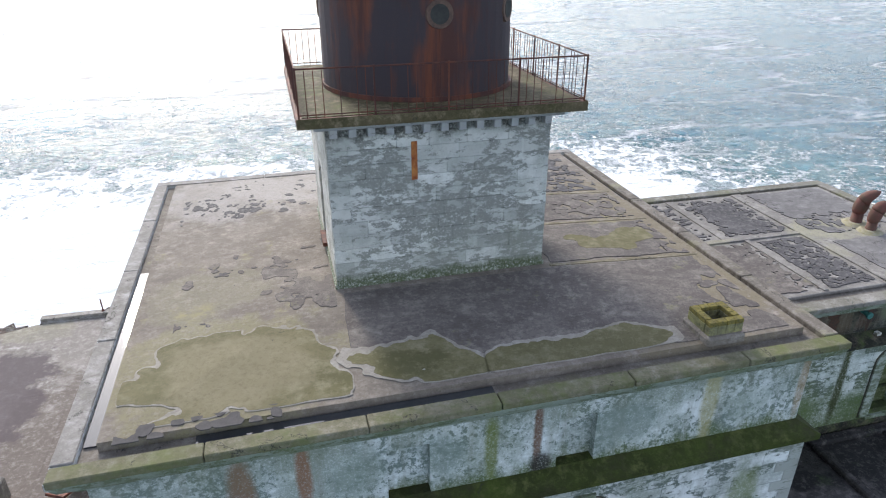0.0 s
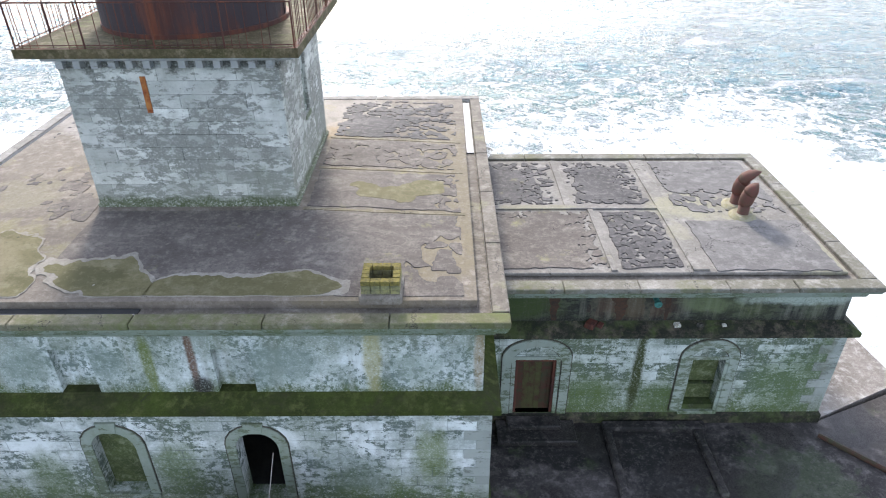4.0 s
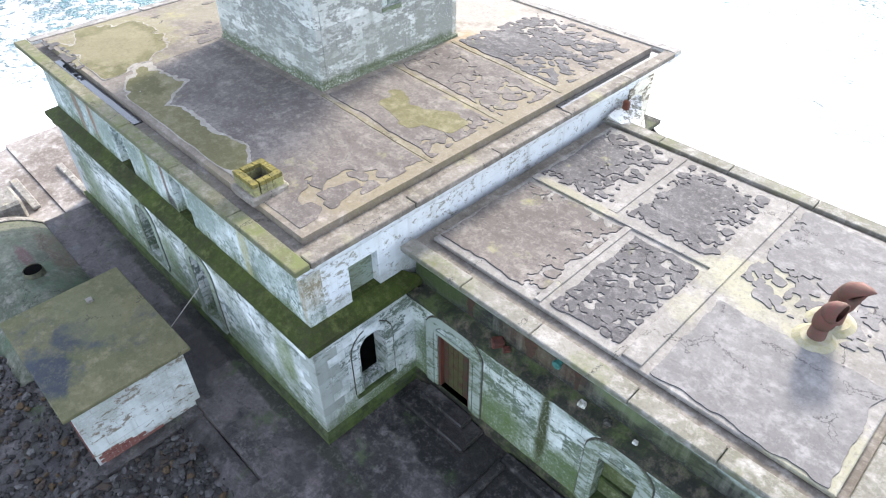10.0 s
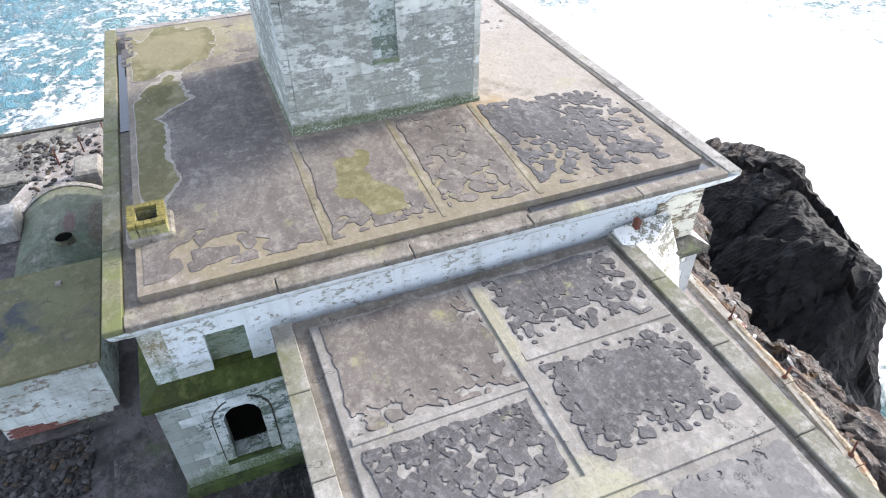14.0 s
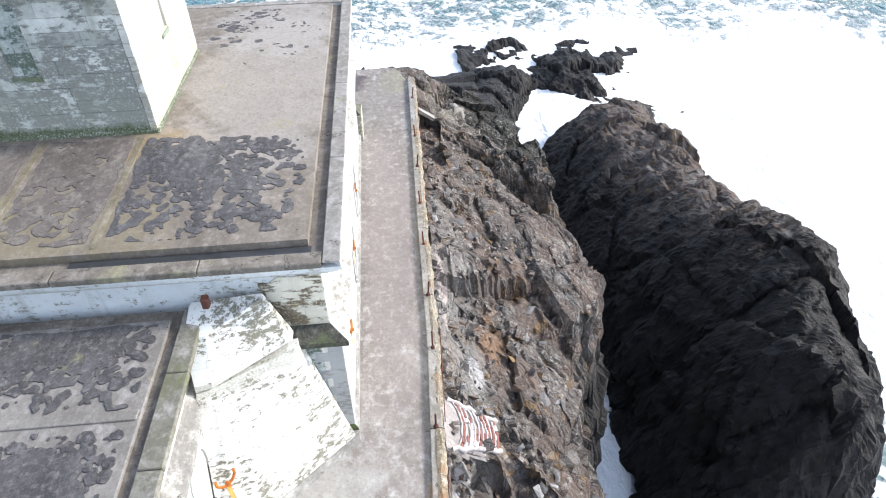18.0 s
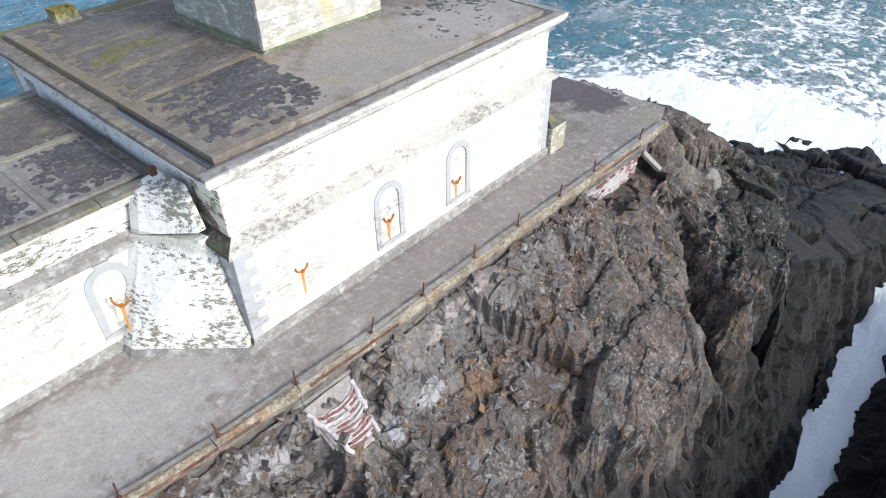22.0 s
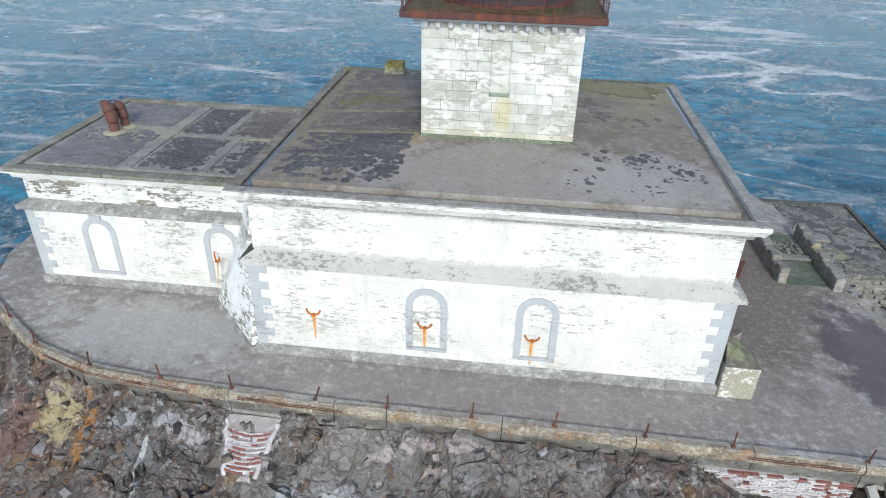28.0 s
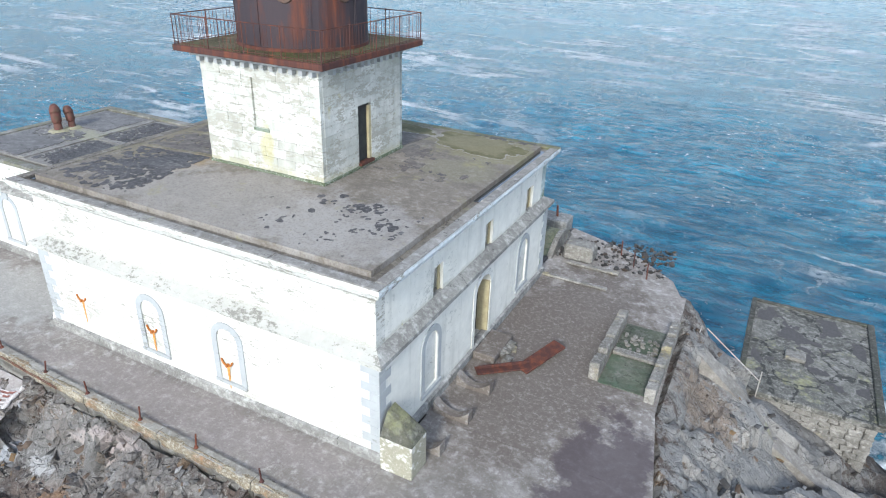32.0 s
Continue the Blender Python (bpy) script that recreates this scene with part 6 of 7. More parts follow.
def railing():
    bar = bmesh.new()
    tube(bar, (0, 0, 0), (0, 0, 0.92), 0.009, 5)
    bme = bpy.data.meshes.new("baluster")
    bar.to_mesh(bme)
    bar.free()
    bme.materials.append(RUST_RED)
    post = bmesh.new()
    tube(post, (0, 0, 0), (0, 0, 0.98), 0.02, 6)
    pme = bpy.data.meshes.new("post")
    post.to_mesh(pme)
    post.free()
    pme.materials.append(RUST_RED)
    rnd = random.Random(5)
    i = 0.06
    cs = [(GX0 + i, GY0 + i), (GX1 - i, GY0 + i), (GX1 - i, GY1 - i), (GX0 + i, GY1 - i)]
    for a, b in zip(cs, cs[1:] + cs[:1]):
        for h, r in ((0.95, 0.017), (0.07, 0.012)):
            bm = bmesh.new()
            tube(bm, (*a, GZ + h), (*b, GZ + h), r, 6)
            part("rail", bm, RUST_RED, tower)
        n = 36
        for k in range(n):
            t = k / n
            x, y = a[0] + (b[0] - a[0]) * t, a[1] + (b[1] - a[1]) * t
            if k % 9 == 0:
                ob = new("post", pme)
            elif rnd.random() < 0.8:
                ob = new("baluster", bme)
            else:
                continue
            ob.location = (x, y, GZ)
            ob.parent = tower


railing()
# iron lantern base drum
drum = thing("lantern_drum", "riveted iron lantern drum streaked with rust", "lantern room")
LC, LR = (3.47, 15.78), 2.20


def drum_parts():
    n = 16
    for k in range(8):
        bm = bmesh.new()
        a0, a1 = 2 * math.pi * k / 8, 2 * math.pi * (k + 1) / 8
        pts = [a0 + (a1 - a0) * j / 6 for j in range(7)]
        for j in range(6):
            q = [(LC[0] + LR * math.cos(t), LC[1] + LR * math.sin(t)) for t in (pts[j], pts[j + 1])]
            vs = [bm.verts.new((*q[0], GZ + 0.015)), bm.verts.new((*q[1], GZ + 0.015)), bm.verts.new((*q[1], 12.75)), bm.verts.new((*q[0], 12.75))]
            bm.faces.new(vs)
        bmesh.ops.remove_doubles(bm, verts=bm.verts, dist=0.0005)
        p = part("drum_plate", bm, RUST, drum)
        sm = p.modifiers.new("thick", "SOLIDIFY")
        sm.thickness, sm.offset = 0.04, -1
        bm = bmesh.new()
        t = a0
        x, y = LC[0] + (LR + 0.012) * math.cos(t), LC[1] + (LR + 0.012) * math.sin(t)
        g = bmesh.ops.create_cube(bm, size=1.0)["verts"]
        bmesh.ops.transform(bm, matrix=pose(x, y, 11.55, 0, 0, math.degrees(t)) @ Matrix.Diagonal((0.025, 0.10, 2.4, 1)), verts=g)
        part("seam_strap", bm, RUST, drum)
    for z, r, h in ((GZ + 0.015, LR + 0.07, 0.10), (12.70, LR + 0.22, 0.12), (12.82, LR + 0.10, 0.10)):
        bm = bmesh.new()
        bmesh.ops.create_cone(bm, cap_ends=True, segments=48, radius1=r, radius2=r, depth=h, matrix=Matrix.Translation((*LC, z + h / 2)))
        part("drum_ring", bm, RUST_RED, drum)
    for deg in (-90, -38.6, 12.8, 64.3, 115.7, 167.1):
        t = radians(deg)
        m = pose(LC[0] + LR * math.cos(t), LC[1] + LR * math.sin(t), 11.98, 0, 90, 0)
        m = Matrix.Translation((LC[0] + (LR + 0.01) * math.cos(t), LC[1] + (LR + 0.01) * math.sin(t), 12.10)) @ Vector((math.cos(t), math.sin(t), 0)).to_track_quat("Z", "Y").to_matrix().to_4x4()
        bm = bmesh.new()
        bmesh.ops.create_cone(bm, cap_ends=True, segments=24, radius1=0.32, radius2=0.28, depth=0.09, matrix=m)
        p = part("porthole", bm, PORT_RIM, drum, "round rusty porthole")
        bm = bmesh.new()
        bmesh.ops.create_cone(bm, cap_ends=True, segments=20, radius1=0.20, radius2=0.20, depth=0.105, matrix=m)
        part("porthole_cover", bm, DARK, p)


drum_parts()

# ---- terrace and yards ----
def slab(name, pts, z0, z1, mat, parent, label=""):
    bm = bmesh.new()
    prism(bm, [(x, y, z0) for x, y in pts], (0, 0, z1 - z0))
    return part(name, bm, mat, parent, label)


terrace = thing("pavement", "stained grey concrete terrace round the building", "terrace", "", None, "structure")


def north_edge(x):
    return float(np.interp(x, [-9.7, -7.3, 1, 8, 13, 15.7, 18.1, 20, 22], [25.2, 25.15, 24.95, 24.85, 24.6, 24.3, 23.5, 22.2, 20.8]))


cuts = [-9.7, -6.9, -4.0, -1.0, 2.9, 7.2, 10.75, 14.4, 18.1, 20.3]
for a, b in zip(cuts, cuts[1:]):
    back = Y1 - 0.3 if a < X1 - 0.2 and a > X0 - 0.5 else (AY1 - 0.4 if a > 10 else 20.0)
    top = [(x, north_edge(x) - 0.42) for x in np.linspace(b - 0.002, a + 0.002, 5)]
    slab("terrace_slab", [(a + 0.002, back), (b - 0.002, back)] + top, -0.5, 0.0015 * math.sin(a * 3), TERRACE, terrace)
slab("terrace_slab", [(20.31, 12.0), (23.6, 13.5), (23.1, 17.9), (21.9, 20.6), (20.31, 21.5)], -0.5, -0.02, TERRACE, terrace)
xs, ys = [-11.15, -7.45, -3.55], [8.0, 12.4, 16.2, 19.99]
for i in range(2):
    for j in range(3):
        a, b, c, d = xs[i] + 0.001, xs[i + 1] - 0.001, ys[j] + 0.001, ys[j + 1] - 0.001
        if i == 0:
            l0, l1 = float(np.interp(c, [8, 16.3, 18.8, 25], [-10.1, -10.45, -11.15, -11.15])), float(np.interp(d, [8, 16.3, 18.8, 25], [-10.1, -10.45, -11.15, -11.15]))
            slab("terrace_slab", [(l0, c), (b, c), (b, d), (l1, d)], -0.5, 0.001 * (i + j), TERRACE, terrace)
        else:
            slab("terrace_slab", [(a, c), (b, c), (b, d), (a, d)], -0.5, -0.001 * j, TERRACE, terrace)
slab("terrace_slab", [(-11.15, 19.992), (-9.699, 19.992), (-9.699, 24.8), (-11.15, 24.3)], -0.9, 0.004, TERRACE, terrace)
slab("terrace_slab", [(-9.3, 6.6), (-7, 4.6), (-3.6, 3.2), (-3.6, 7.98), (-9.9, 7.98)], -0.6, -0.05, TERRACE, terrace, "broken concrete apron")
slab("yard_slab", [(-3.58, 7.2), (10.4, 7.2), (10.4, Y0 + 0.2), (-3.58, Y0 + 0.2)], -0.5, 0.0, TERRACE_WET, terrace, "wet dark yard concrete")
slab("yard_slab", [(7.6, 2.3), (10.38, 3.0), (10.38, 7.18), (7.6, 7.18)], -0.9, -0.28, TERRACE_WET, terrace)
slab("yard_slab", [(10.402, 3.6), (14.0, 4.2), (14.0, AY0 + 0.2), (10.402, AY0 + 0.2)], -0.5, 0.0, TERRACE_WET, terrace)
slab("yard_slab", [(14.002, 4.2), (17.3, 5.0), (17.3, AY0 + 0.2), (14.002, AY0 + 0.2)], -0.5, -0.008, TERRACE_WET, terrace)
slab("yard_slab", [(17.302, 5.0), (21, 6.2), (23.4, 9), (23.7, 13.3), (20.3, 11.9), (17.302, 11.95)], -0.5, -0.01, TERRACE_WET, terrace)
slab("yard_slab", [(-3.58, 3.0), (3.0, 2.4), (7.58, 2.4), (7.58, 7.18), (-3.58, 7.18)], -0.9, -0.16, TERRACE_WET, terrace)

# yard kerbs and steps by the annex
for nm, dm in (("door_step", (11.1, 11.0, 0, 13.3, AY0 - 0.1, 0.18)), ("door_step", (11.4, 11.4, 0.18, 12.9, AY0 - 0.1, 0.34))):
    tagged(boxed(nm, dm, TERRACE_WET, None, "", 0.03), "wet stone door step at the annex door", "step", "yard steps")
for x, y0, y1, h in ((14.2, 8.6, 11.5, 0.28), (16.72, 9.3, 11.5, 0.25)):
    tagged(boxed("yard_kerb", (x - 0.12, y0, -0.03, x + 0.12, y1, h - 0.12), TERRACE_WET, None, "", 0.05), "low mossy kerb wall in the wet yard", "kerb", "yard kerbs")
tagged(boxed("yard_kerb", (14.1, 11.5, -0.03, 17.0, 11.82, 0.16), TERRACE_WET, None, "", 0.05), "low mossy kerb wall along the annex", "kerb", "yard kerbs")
bm = bmesh.new()
tube(bm, (20.0, 11.3, 0.08), (21.4, 9.9, 0.06), 0.07, 8)
tagged(part("fallen_post", bm, WOOD, None), "rotten dark timber lying on the yard", "timber")

# ---- north curb with broken railing stanchions ----
curb = thing("terrace_curb", "low stained concrete curb with rusty stanchion stubs", "curb")
cc = [-9.65, -7.3, -4.4, -1.2, 2.6, 6.0, 7.6, 10.9, 13.4, 16.0, 18.1, 19.7, 21.3]
for a, b in zip(cc, cc[1:]):
    n = 4
    top = [(x, north_edge(x) - 0.02) for x in np.linspace(a + 0.012, b - 0.012, n)]
    inn = [(x, north_edge(x) - 0.30) for x in np.linspace(b - 0.012, a + 0.012, n)]
    slab("curb_length", top + inn, -0.55, 0.14 + 0.015 * math.sin(a * 5), CURB, curb)
    bot = [(x, north_edge(x) - 0.02) for x in np.linspace(a + 0.012, b - 0.012, n)]
    inb = [(x, north_edge(x) - 0.43) for x in np.linspace(b - 0.012, a + 0.012, n)]
    slab("curb_foot", bot + inb, -0.7, 0.03, CURB, curb)
    xs = np.linspace(a + 0.015, b - 0.015, max(6, int((b - a) / 0.07)))
    v, f = [], []
    for x in xs:
        j = [float(fbm(np.array([[x * 3.1]]), np.array([[q * 5.0]]), 0, 4, 17)[0, 0]) - 0.5 for q in range(5)]
        for off, z, k in ((-0.17, 0.155, 0), (-0.07, 0.152, 1), (0.04, 0.09, 2), (0.05, -0.06, 3), (0.01, -0.20, 4), (-0.06, -0.26, 1)):
            v.append((x, north_edge(x) + off + 0.16 * j[k] * (off > -0.16), z + (0.05 if k < 3 else 0.14) * j[(k + 1) % 5] - 0.02 * (k == 0)))
    for i in range(len(xs) - 1):
        f += [(6 * i + k, 6 * i + k + 1, 6 * i + k + 7, 6 * i + k + 6) for k in range(5)]
    raw("curb_crust", v, f, CRUST, curb, "broken yellowed crust stained with rust")
rnd = random.Random(8)
for x in (19.9, 18.1, 15.7, 13.2, 10.85, 8.2, 6.0, 3.5, 1.1, -1.45, -3.85, -7.4):
    y = north_edge(x) - 0.16
    bm = bmesh.new()
    tube(bm, (x, y, 0.12), (x + rnd.uniform(-0.05, 0.05) + (-0.16 if x == 8.2 else 0), y + rnd.uniform(-0.05, 0.05), 0.66), 0.027, 6)
    tube(bm, (x, y, 0.12), (x, y, 0.22), 0.085, 8, 0.04)
    part("stanchion", bm, RUST_RED, curb, "rusted railing stub")
for a, b in ((12.2, 17.6), (7.3, 10.6), (-7.1, -4.2)):
    for dz in (-0.02, 0.05):
        bm = bmesh.new()
        pts = [(x, north_edge(x) + 0.085, dz + 0.02 * math.sin(x * 4)) for x in np.linspace(a, b, 7)]
        for p, q in zip(pts, pts[1:]):
            tube(bm, p, q, 0.013, 5)
        part("rebar", bm, RUST_RED, curb, "bare rusted reinforcing bar")

# whitewashed brick face under the curb's west end
brickwall = thing("brick_facing", "whitewashed broken brick facing below the curb", "brick wall")
BR = [unit_block("brick a", LIME, 0.03), unit_block("brick b", plain("red brick", (0.15, 0.05, 0.042), (0.22, 0.105, 0.085), 10, 0.9), 0.03)]
boxed("mortar_bed", (-7.3, 24.75, -1.5, -3.2, 25.06, -0.56), MORTAR, brickwall)
for k in range(12):
    z = -0.62 - 0.075 * k
    end = -3.4 - 0.18 * k + 0.5 * rnd.random()
    x = -7.25 + (0.11 if k % 2 else 0)
    while x < end:
        red = 0.13 + 0.4 * (k < 1) + 0.35 * (x < -6.5)
        if rnd.random() < 0.93:
            piece("brick", BR[1] if rnd.random() < red else BR[0], (x + 0.1, 25.09 + rnd.uniform(0, 0.035), z), (0.20, 0.11, 0.066), brickwall)
        x += 0.215
slab_ob = boxed("leaning_slab", (-0.12, -0.5, -0.08, 0.12, 0.6, 0.08), CURB, brickwall, "broken concrete slab")
slab_ob.matrix_world = pose(-7.7, 25.55, -0.85, -40, 12, 8)


def rock_z(x, y):
    return float(rock_height(np.array([[float(x)]]), np.array([[float(y)]]))[0, 0])


# slumped brick apron on the rock face
def bead(name, pts, lo, hi, mat, parent, label):
    """A lumpy bead of mortar along a line."""
    v, f, n = [], [], 7
    for i, p in enumerate(pts):
        a, b = Vector(pts[max(i - 1, 0)]), Vector(pts[min(i + 1, len(pts) - 1)])
        t = (b - a).normalized()
        u = t.cross(Vector((0, 0, 1))).normalized()
        w, r = t.cross(u), rnd.uniform(lo, hi)
        v += [tuple(Vector(p) + r * (math.cos(2 * math.pi * k / n) * u + math.sin(2 * math.pi * k / n) * w)) for k in range(n)]
    for i in range(len(pts) - 1):
        f += [(i * n + k, i * n + (k + 1) % n, (i + 1) * n + (k + 1) % n, (i + 1) * n + k) for k in range(n)]
    f += [tuple(range(n)), tuple(range((len(pts) - 1) * n, len(pts) * n))]
    raw(name, v, f, mat, parent, label, True)


fall = lambda y: -0.70 - 0.60 * (y - 24.85)
apron = thing("brick_apron", "slumped apron of whitewashed red brick below the curb", "brickwork")
AX = 10.15
gx, gy = np.linspace(-1.0, 1.0, 30), np.linspace(24.8, 26.75, 30)
v, f, loose = [], [], []
for y in gy:
    for x in gx:
        ragged = float(fbm(np.array([[x * 2.6]]), np.array([[y * 2.6]]), 0, 4, 5)[0, 0]) - 0.5
        out = max(0.0, abs(x) - 0.84 + 0.26 * (y - 24.8) - 0.22 * ragged) + max(0.0, y - 26.2 + 0.35 * abs(x) - 0.3 * ragged)
        v.append((AX + x, y, fall(y) + 0.02 - 0.05 * x * x - 1.2 * out + 0.05 * ragged))
        loose.append(out > 0.22)
for j in range(29):
    for i in range(29):
        q = (j * 30 + i, j * 30 + i + 1, (j + 1) * 30 + i + 1, (j + 1) * 30 + i)
        if not any(loose[c] for c in q):
            f.append(q)
used = sorted({c for q in f for c in q})
slot = {c: i for i, c in enumerate(used)}
raw("mortar_bed", [v[c] for c in used], [tuple(slot[c] for c in q) for q in f], MORTAR, apron, "grey lime mortar")
for k in range(9):
    half = 0.74 - 0.042 * k
    sag = lambda x, k=k: 25.14 + 0.118 * k + 0.20 * (1 - (x / 0.8) ** 2)
    line = [(AX + x, sag(x) - 0.055 + rnd.uniform(-0.02, 0.02), fall(sag(x) - 0.055) + 0.035 - 0.05 * x * x + rnd.uniform(-0.012, 0.012)) for x in np.linspace(-half - rnd.uniform(0, 0.1), half + rnd.uniform(0, 0.1), 12)]
    bead("mortar_bead", line, 0.024, 0.046, LIME, apron, "white lime bead between brick courses")
    x = -half + 0.1 * (k % 2)
    while x < half:
        y = sag(x)
        if rnd.random() < (0.25 if k in (3, 4) and x < 0 else 0.8):
            piece("brick", BR[1] if rnd.random() < 0.62 else BR[0], (AX + x, y, fall(y) + 0.045 - 0.05 * x * x + rnd.uniform(-0.02, 0.01)), (0.19, 0.075, 0.06), apron, -24 * x, -31)
        x += 0.2
for side in (-1, 1):
    line = [(AX + side * (0.80 - 0.24 * (y - 24.95)) + rnd.uniform(-0.05, 0.05), y, fall(y) + 0.0) for y in np.linspace(24.95, 26.35, 10)]
    bead("mortar_rim", line, 0.05, 0.10, LIME, apron, "white lime smeared along the edge")

# angular broken stones lying on the upper rock slope
def scree():
    rnd = random.Random(77)
    v, f, flat = [], [], ((0, 1, 2), (0, 2, 3), (0, 3, 4), (0, 4, 1), (5, 2, 1), (5, 3, 2), (5, 4, 3), (5, 1, 4))
    spots = [(rnd.uniform(-5.5, 18.5), rnd.random() ** 1.6 * 4.2) for _ in range(800)] + [(rnd.uniform(-16, -11.4), None) for _ in range(220)]
    px, py = [], []
    for x, d in spots:
        px.append(x)
        py.append(north_edge(x) + 0.35 + d if d is not None else rnd.uniform(8.5, 23.5))
    pz = rock_height(np.array([px]), np.array([py]))[0]
    for x, y, z in zip(px, py, pz):
        if z < -9 or (8.9 < x < 11.2 and y < 27):
            continue
        r = 0.035 + 0.12 * rnd.random() ** 3
        m = pose(x, y, float(z) + 0.1 * r, rnd.uniform(-50, 50), rnd.uniform(-50, 50), rnd.uniform(0, 360)) @ Matrix.Diagonal((r * rnd.uniform(1, 1.9), r * rnd.uniform(0.8, 1.4), r * rnd.uniform(0.5, 1.0), 1))
        b = len(v)
        for q in ((0, 0, 0.8), (1, -0.7, 0.35), (0.8, 0.9, 0.25), (-0.9, 0.7, 0.4), (-0.8, -0.9, 0.2), (0, 0, -0.8)):
            v.append(m @ Vector([c * rnd.uniform(0.7, 1.25) for c in q]))
        f += [tuple(b + i for i in t) for t in flat]
    tagged(raw("scree", v, f, SCREE), "loose angular grey and brown stones on the rock slope", "stones", "", "stuff")


scree()

def boulder(x, y, z, sx, sy, sz, seed, label):
    r = random.Random(seed)
    bm = bmesh.new()
    bmesh.ops.create_icosphere(bm, subdivisions=3, radius=1.0)
    for v in bm.verts:
        p = np.array([[v.co.x * 1.3 + seed]])
        q = blocks(p + 0.4 * v.co.z, np.array([[v.co.y * 1.3 + 0.7 * v.co.z]]), seed)[0]
        v.co *= 0.75 + 0.4 * float(q[0, 0])
    bmesh.ops.transform(bm, matrix=pose(x, y, z, r.uniform(-20, 20), r.uniform(-20, 20), r.uniform(0, 180)) @ Matrix.Diagonal((sx, sy, sz, 1)), verts=bm.verts)
    tagged(part("boulder", bm, RUBBLE, None), label, "boulder")


boulder(-10.6, 27.2, -2.9, 0.8, 0.55, 0.9, 5, "pale tan broken boulder standing on the rock edge")

# ---- ring hooks with rust runs on the north walls ----
def ring_hook(x, y, z, tilt, lean=0, turn=0):
    m = pose(x, y, z, lean, 0, turn)
    ob = thing("ring_bolt", "orange-rusted iron ring bolted to the white wall", "iron ring", "wall rings", m)
    bm = bmesh.new()
    n = 12
    lo, span = (190, 170) if tilt else (165, 215)
    pts = [(0.22 * math.cos(radians(lo + span * k / n)), 0.03, 0.22 * math.sin(radians(lo + span * k / n))) for k in range(n + 1)]
    for p, q in zip(pts, pts[1:]):
        tube(bm, p, q, 0.034, 6)
    part("ring", bm, RING_RUST, ob)
    bm = bmesh.new()
    tube(bm, (0, -0.02, -0.20), (0, 0.10, -0.20), 0.05, 8)
    part("bolt", bm, RING_RUST, ob)
    bm = bmesh.new()
    w = 0.06
    prism(bm, [(-w, 0.004, -0.18), (w, 0.004, -0.18), (w * 0.9, 0.004, -0.5), (w * 0.45, 0.004, -1.18), (-w * 0.3, 0.004, -1.08), (-w * 0.8, 0.004, -0.4)], (0, 0.006, 0))
    part("rust_run", bm, STAIN, ob, "orange rust run")


for x, y, z, tl in ((8.75, Y1, 1.9, 1), (5.2, Y1, 1.75, 1), (1.85, Y1, 1.6, 1)):
    ring_hook(x, y, z, tl)
ring_hook(12.95, 20.02, 2.0, 0, 7, -45)
spout = boxed("gutter_spout", (10.93, 19.98, 5.02, 11.12, 20.12, 5.30), RUST_RED, None, "", 0.03)
tagged(spout, "rusted gutter spout hanging from the eaves", "gutter spout")

# ---- roof ventilator cowls ----
def cowl(x, y, z, turn, size, bend, beak):
    """A sheet-iron cowl: flanged stub, bulging elbow and a hood cut on the slant."""
    ob = thing("ventilator_cowl", "rust-red iron ventilator cowl standing on the annex roof", "ventilator", "ventilator cowls", pose(x, y, z, 0, 0, turn))
    n = 16

    def shell(name, prof, lip=0.0, label=""):
        rings = []
        for i, (px, pz, ang, r) in enumerate(prof):
            a = radians(ang * bend)
            row = []
            for k in range(n):
                t = 2 * math.pi * k / n
                d = -lip * math.cos(t) * (i / (len(prof) - 1)) ** 2
                row.append(((px * bend + r * math.cos(t) * math.cos(a) + d * math.sin(a)) * size, r * size * math.sin(t), (pz - r * math.cos(t) * math.sin(a) + d * math.cos(a)) * size))
            rings.append(row)
        v = [p for r in rings for p in r]
        f = [(j * n + i, j * n + (i + 1) % n, (j + 1) * n + (i + 1) % n, (j + 1) * n + i) for j in range(len(rings) - 1) for i in range(n)]
        p = raw(name, v, f, RUST_COWL, ob, label, True)
        sm = p.modifiers.new("plate", "SOLIDIFY")
        sm.thickness, sm.offset = 0.02, -1

    shell("stub", [(0, 0.0, 0, 0.31), (0, 0.06, 0, 0.31), (0, 0.075, 0, 0.225), (0, 0.50, 0, 0.205)])
    shell("elbow", [(0, 0.47, 0, 0.225), (0.0, 0.52, 2, 0.25), (0.02, 0.70, 10, 0.275), (0.06, 0.88, 24, 0.27), (0.08, 0.93, 30, 0.25)])
    shell("hood", [(0.07, 0.92, 28, 0.27), (0.11, 1.0, 40, 0.285), (0.18, 1.08, 56, 0.29), (0.27, 1.14, 70, 0.275), (0.33, 1.16, 78, 0.25)], beak)
    bm = bmesh.new()
    bmesh.ops.create_cone(bm, cap_ends=True, segments=20, radius1=0.52 * size, radius2=0.36 * size, depth=0.09, matrix=Matrix.Translation((0, 0, 0.03)) @ Matrix.Diagonal((1.0, 1.15, 1, 1)))
    part("collar", bm, LICHEN_MORTAR, ob, "lichened mortar collar")


LICHEN_MORTAR = plain("lichened mortar", (0.235, 0.21, 0.11), (0.30, 0.28, 0.215), 6, 0.95)
RUST_COWL = plain("red rust cowl", (0.135, 0.046, 0.038), (0.085, 0.055, 0.036), 4.5, 0.8, 0.1)
cowl(18.36, 15.32, 4.82, -15, 0.74, 0.95, 0.06)
cowl(18.42, 15.98, 4.82, -34, 0.84, 1.12, 0.20)

# ---- lichened chimney stub on the main roof ----
chim = thing("chimney_stub", "square brick chimney stub covered in yellow lichen", "chimney")
CZ = 6.06
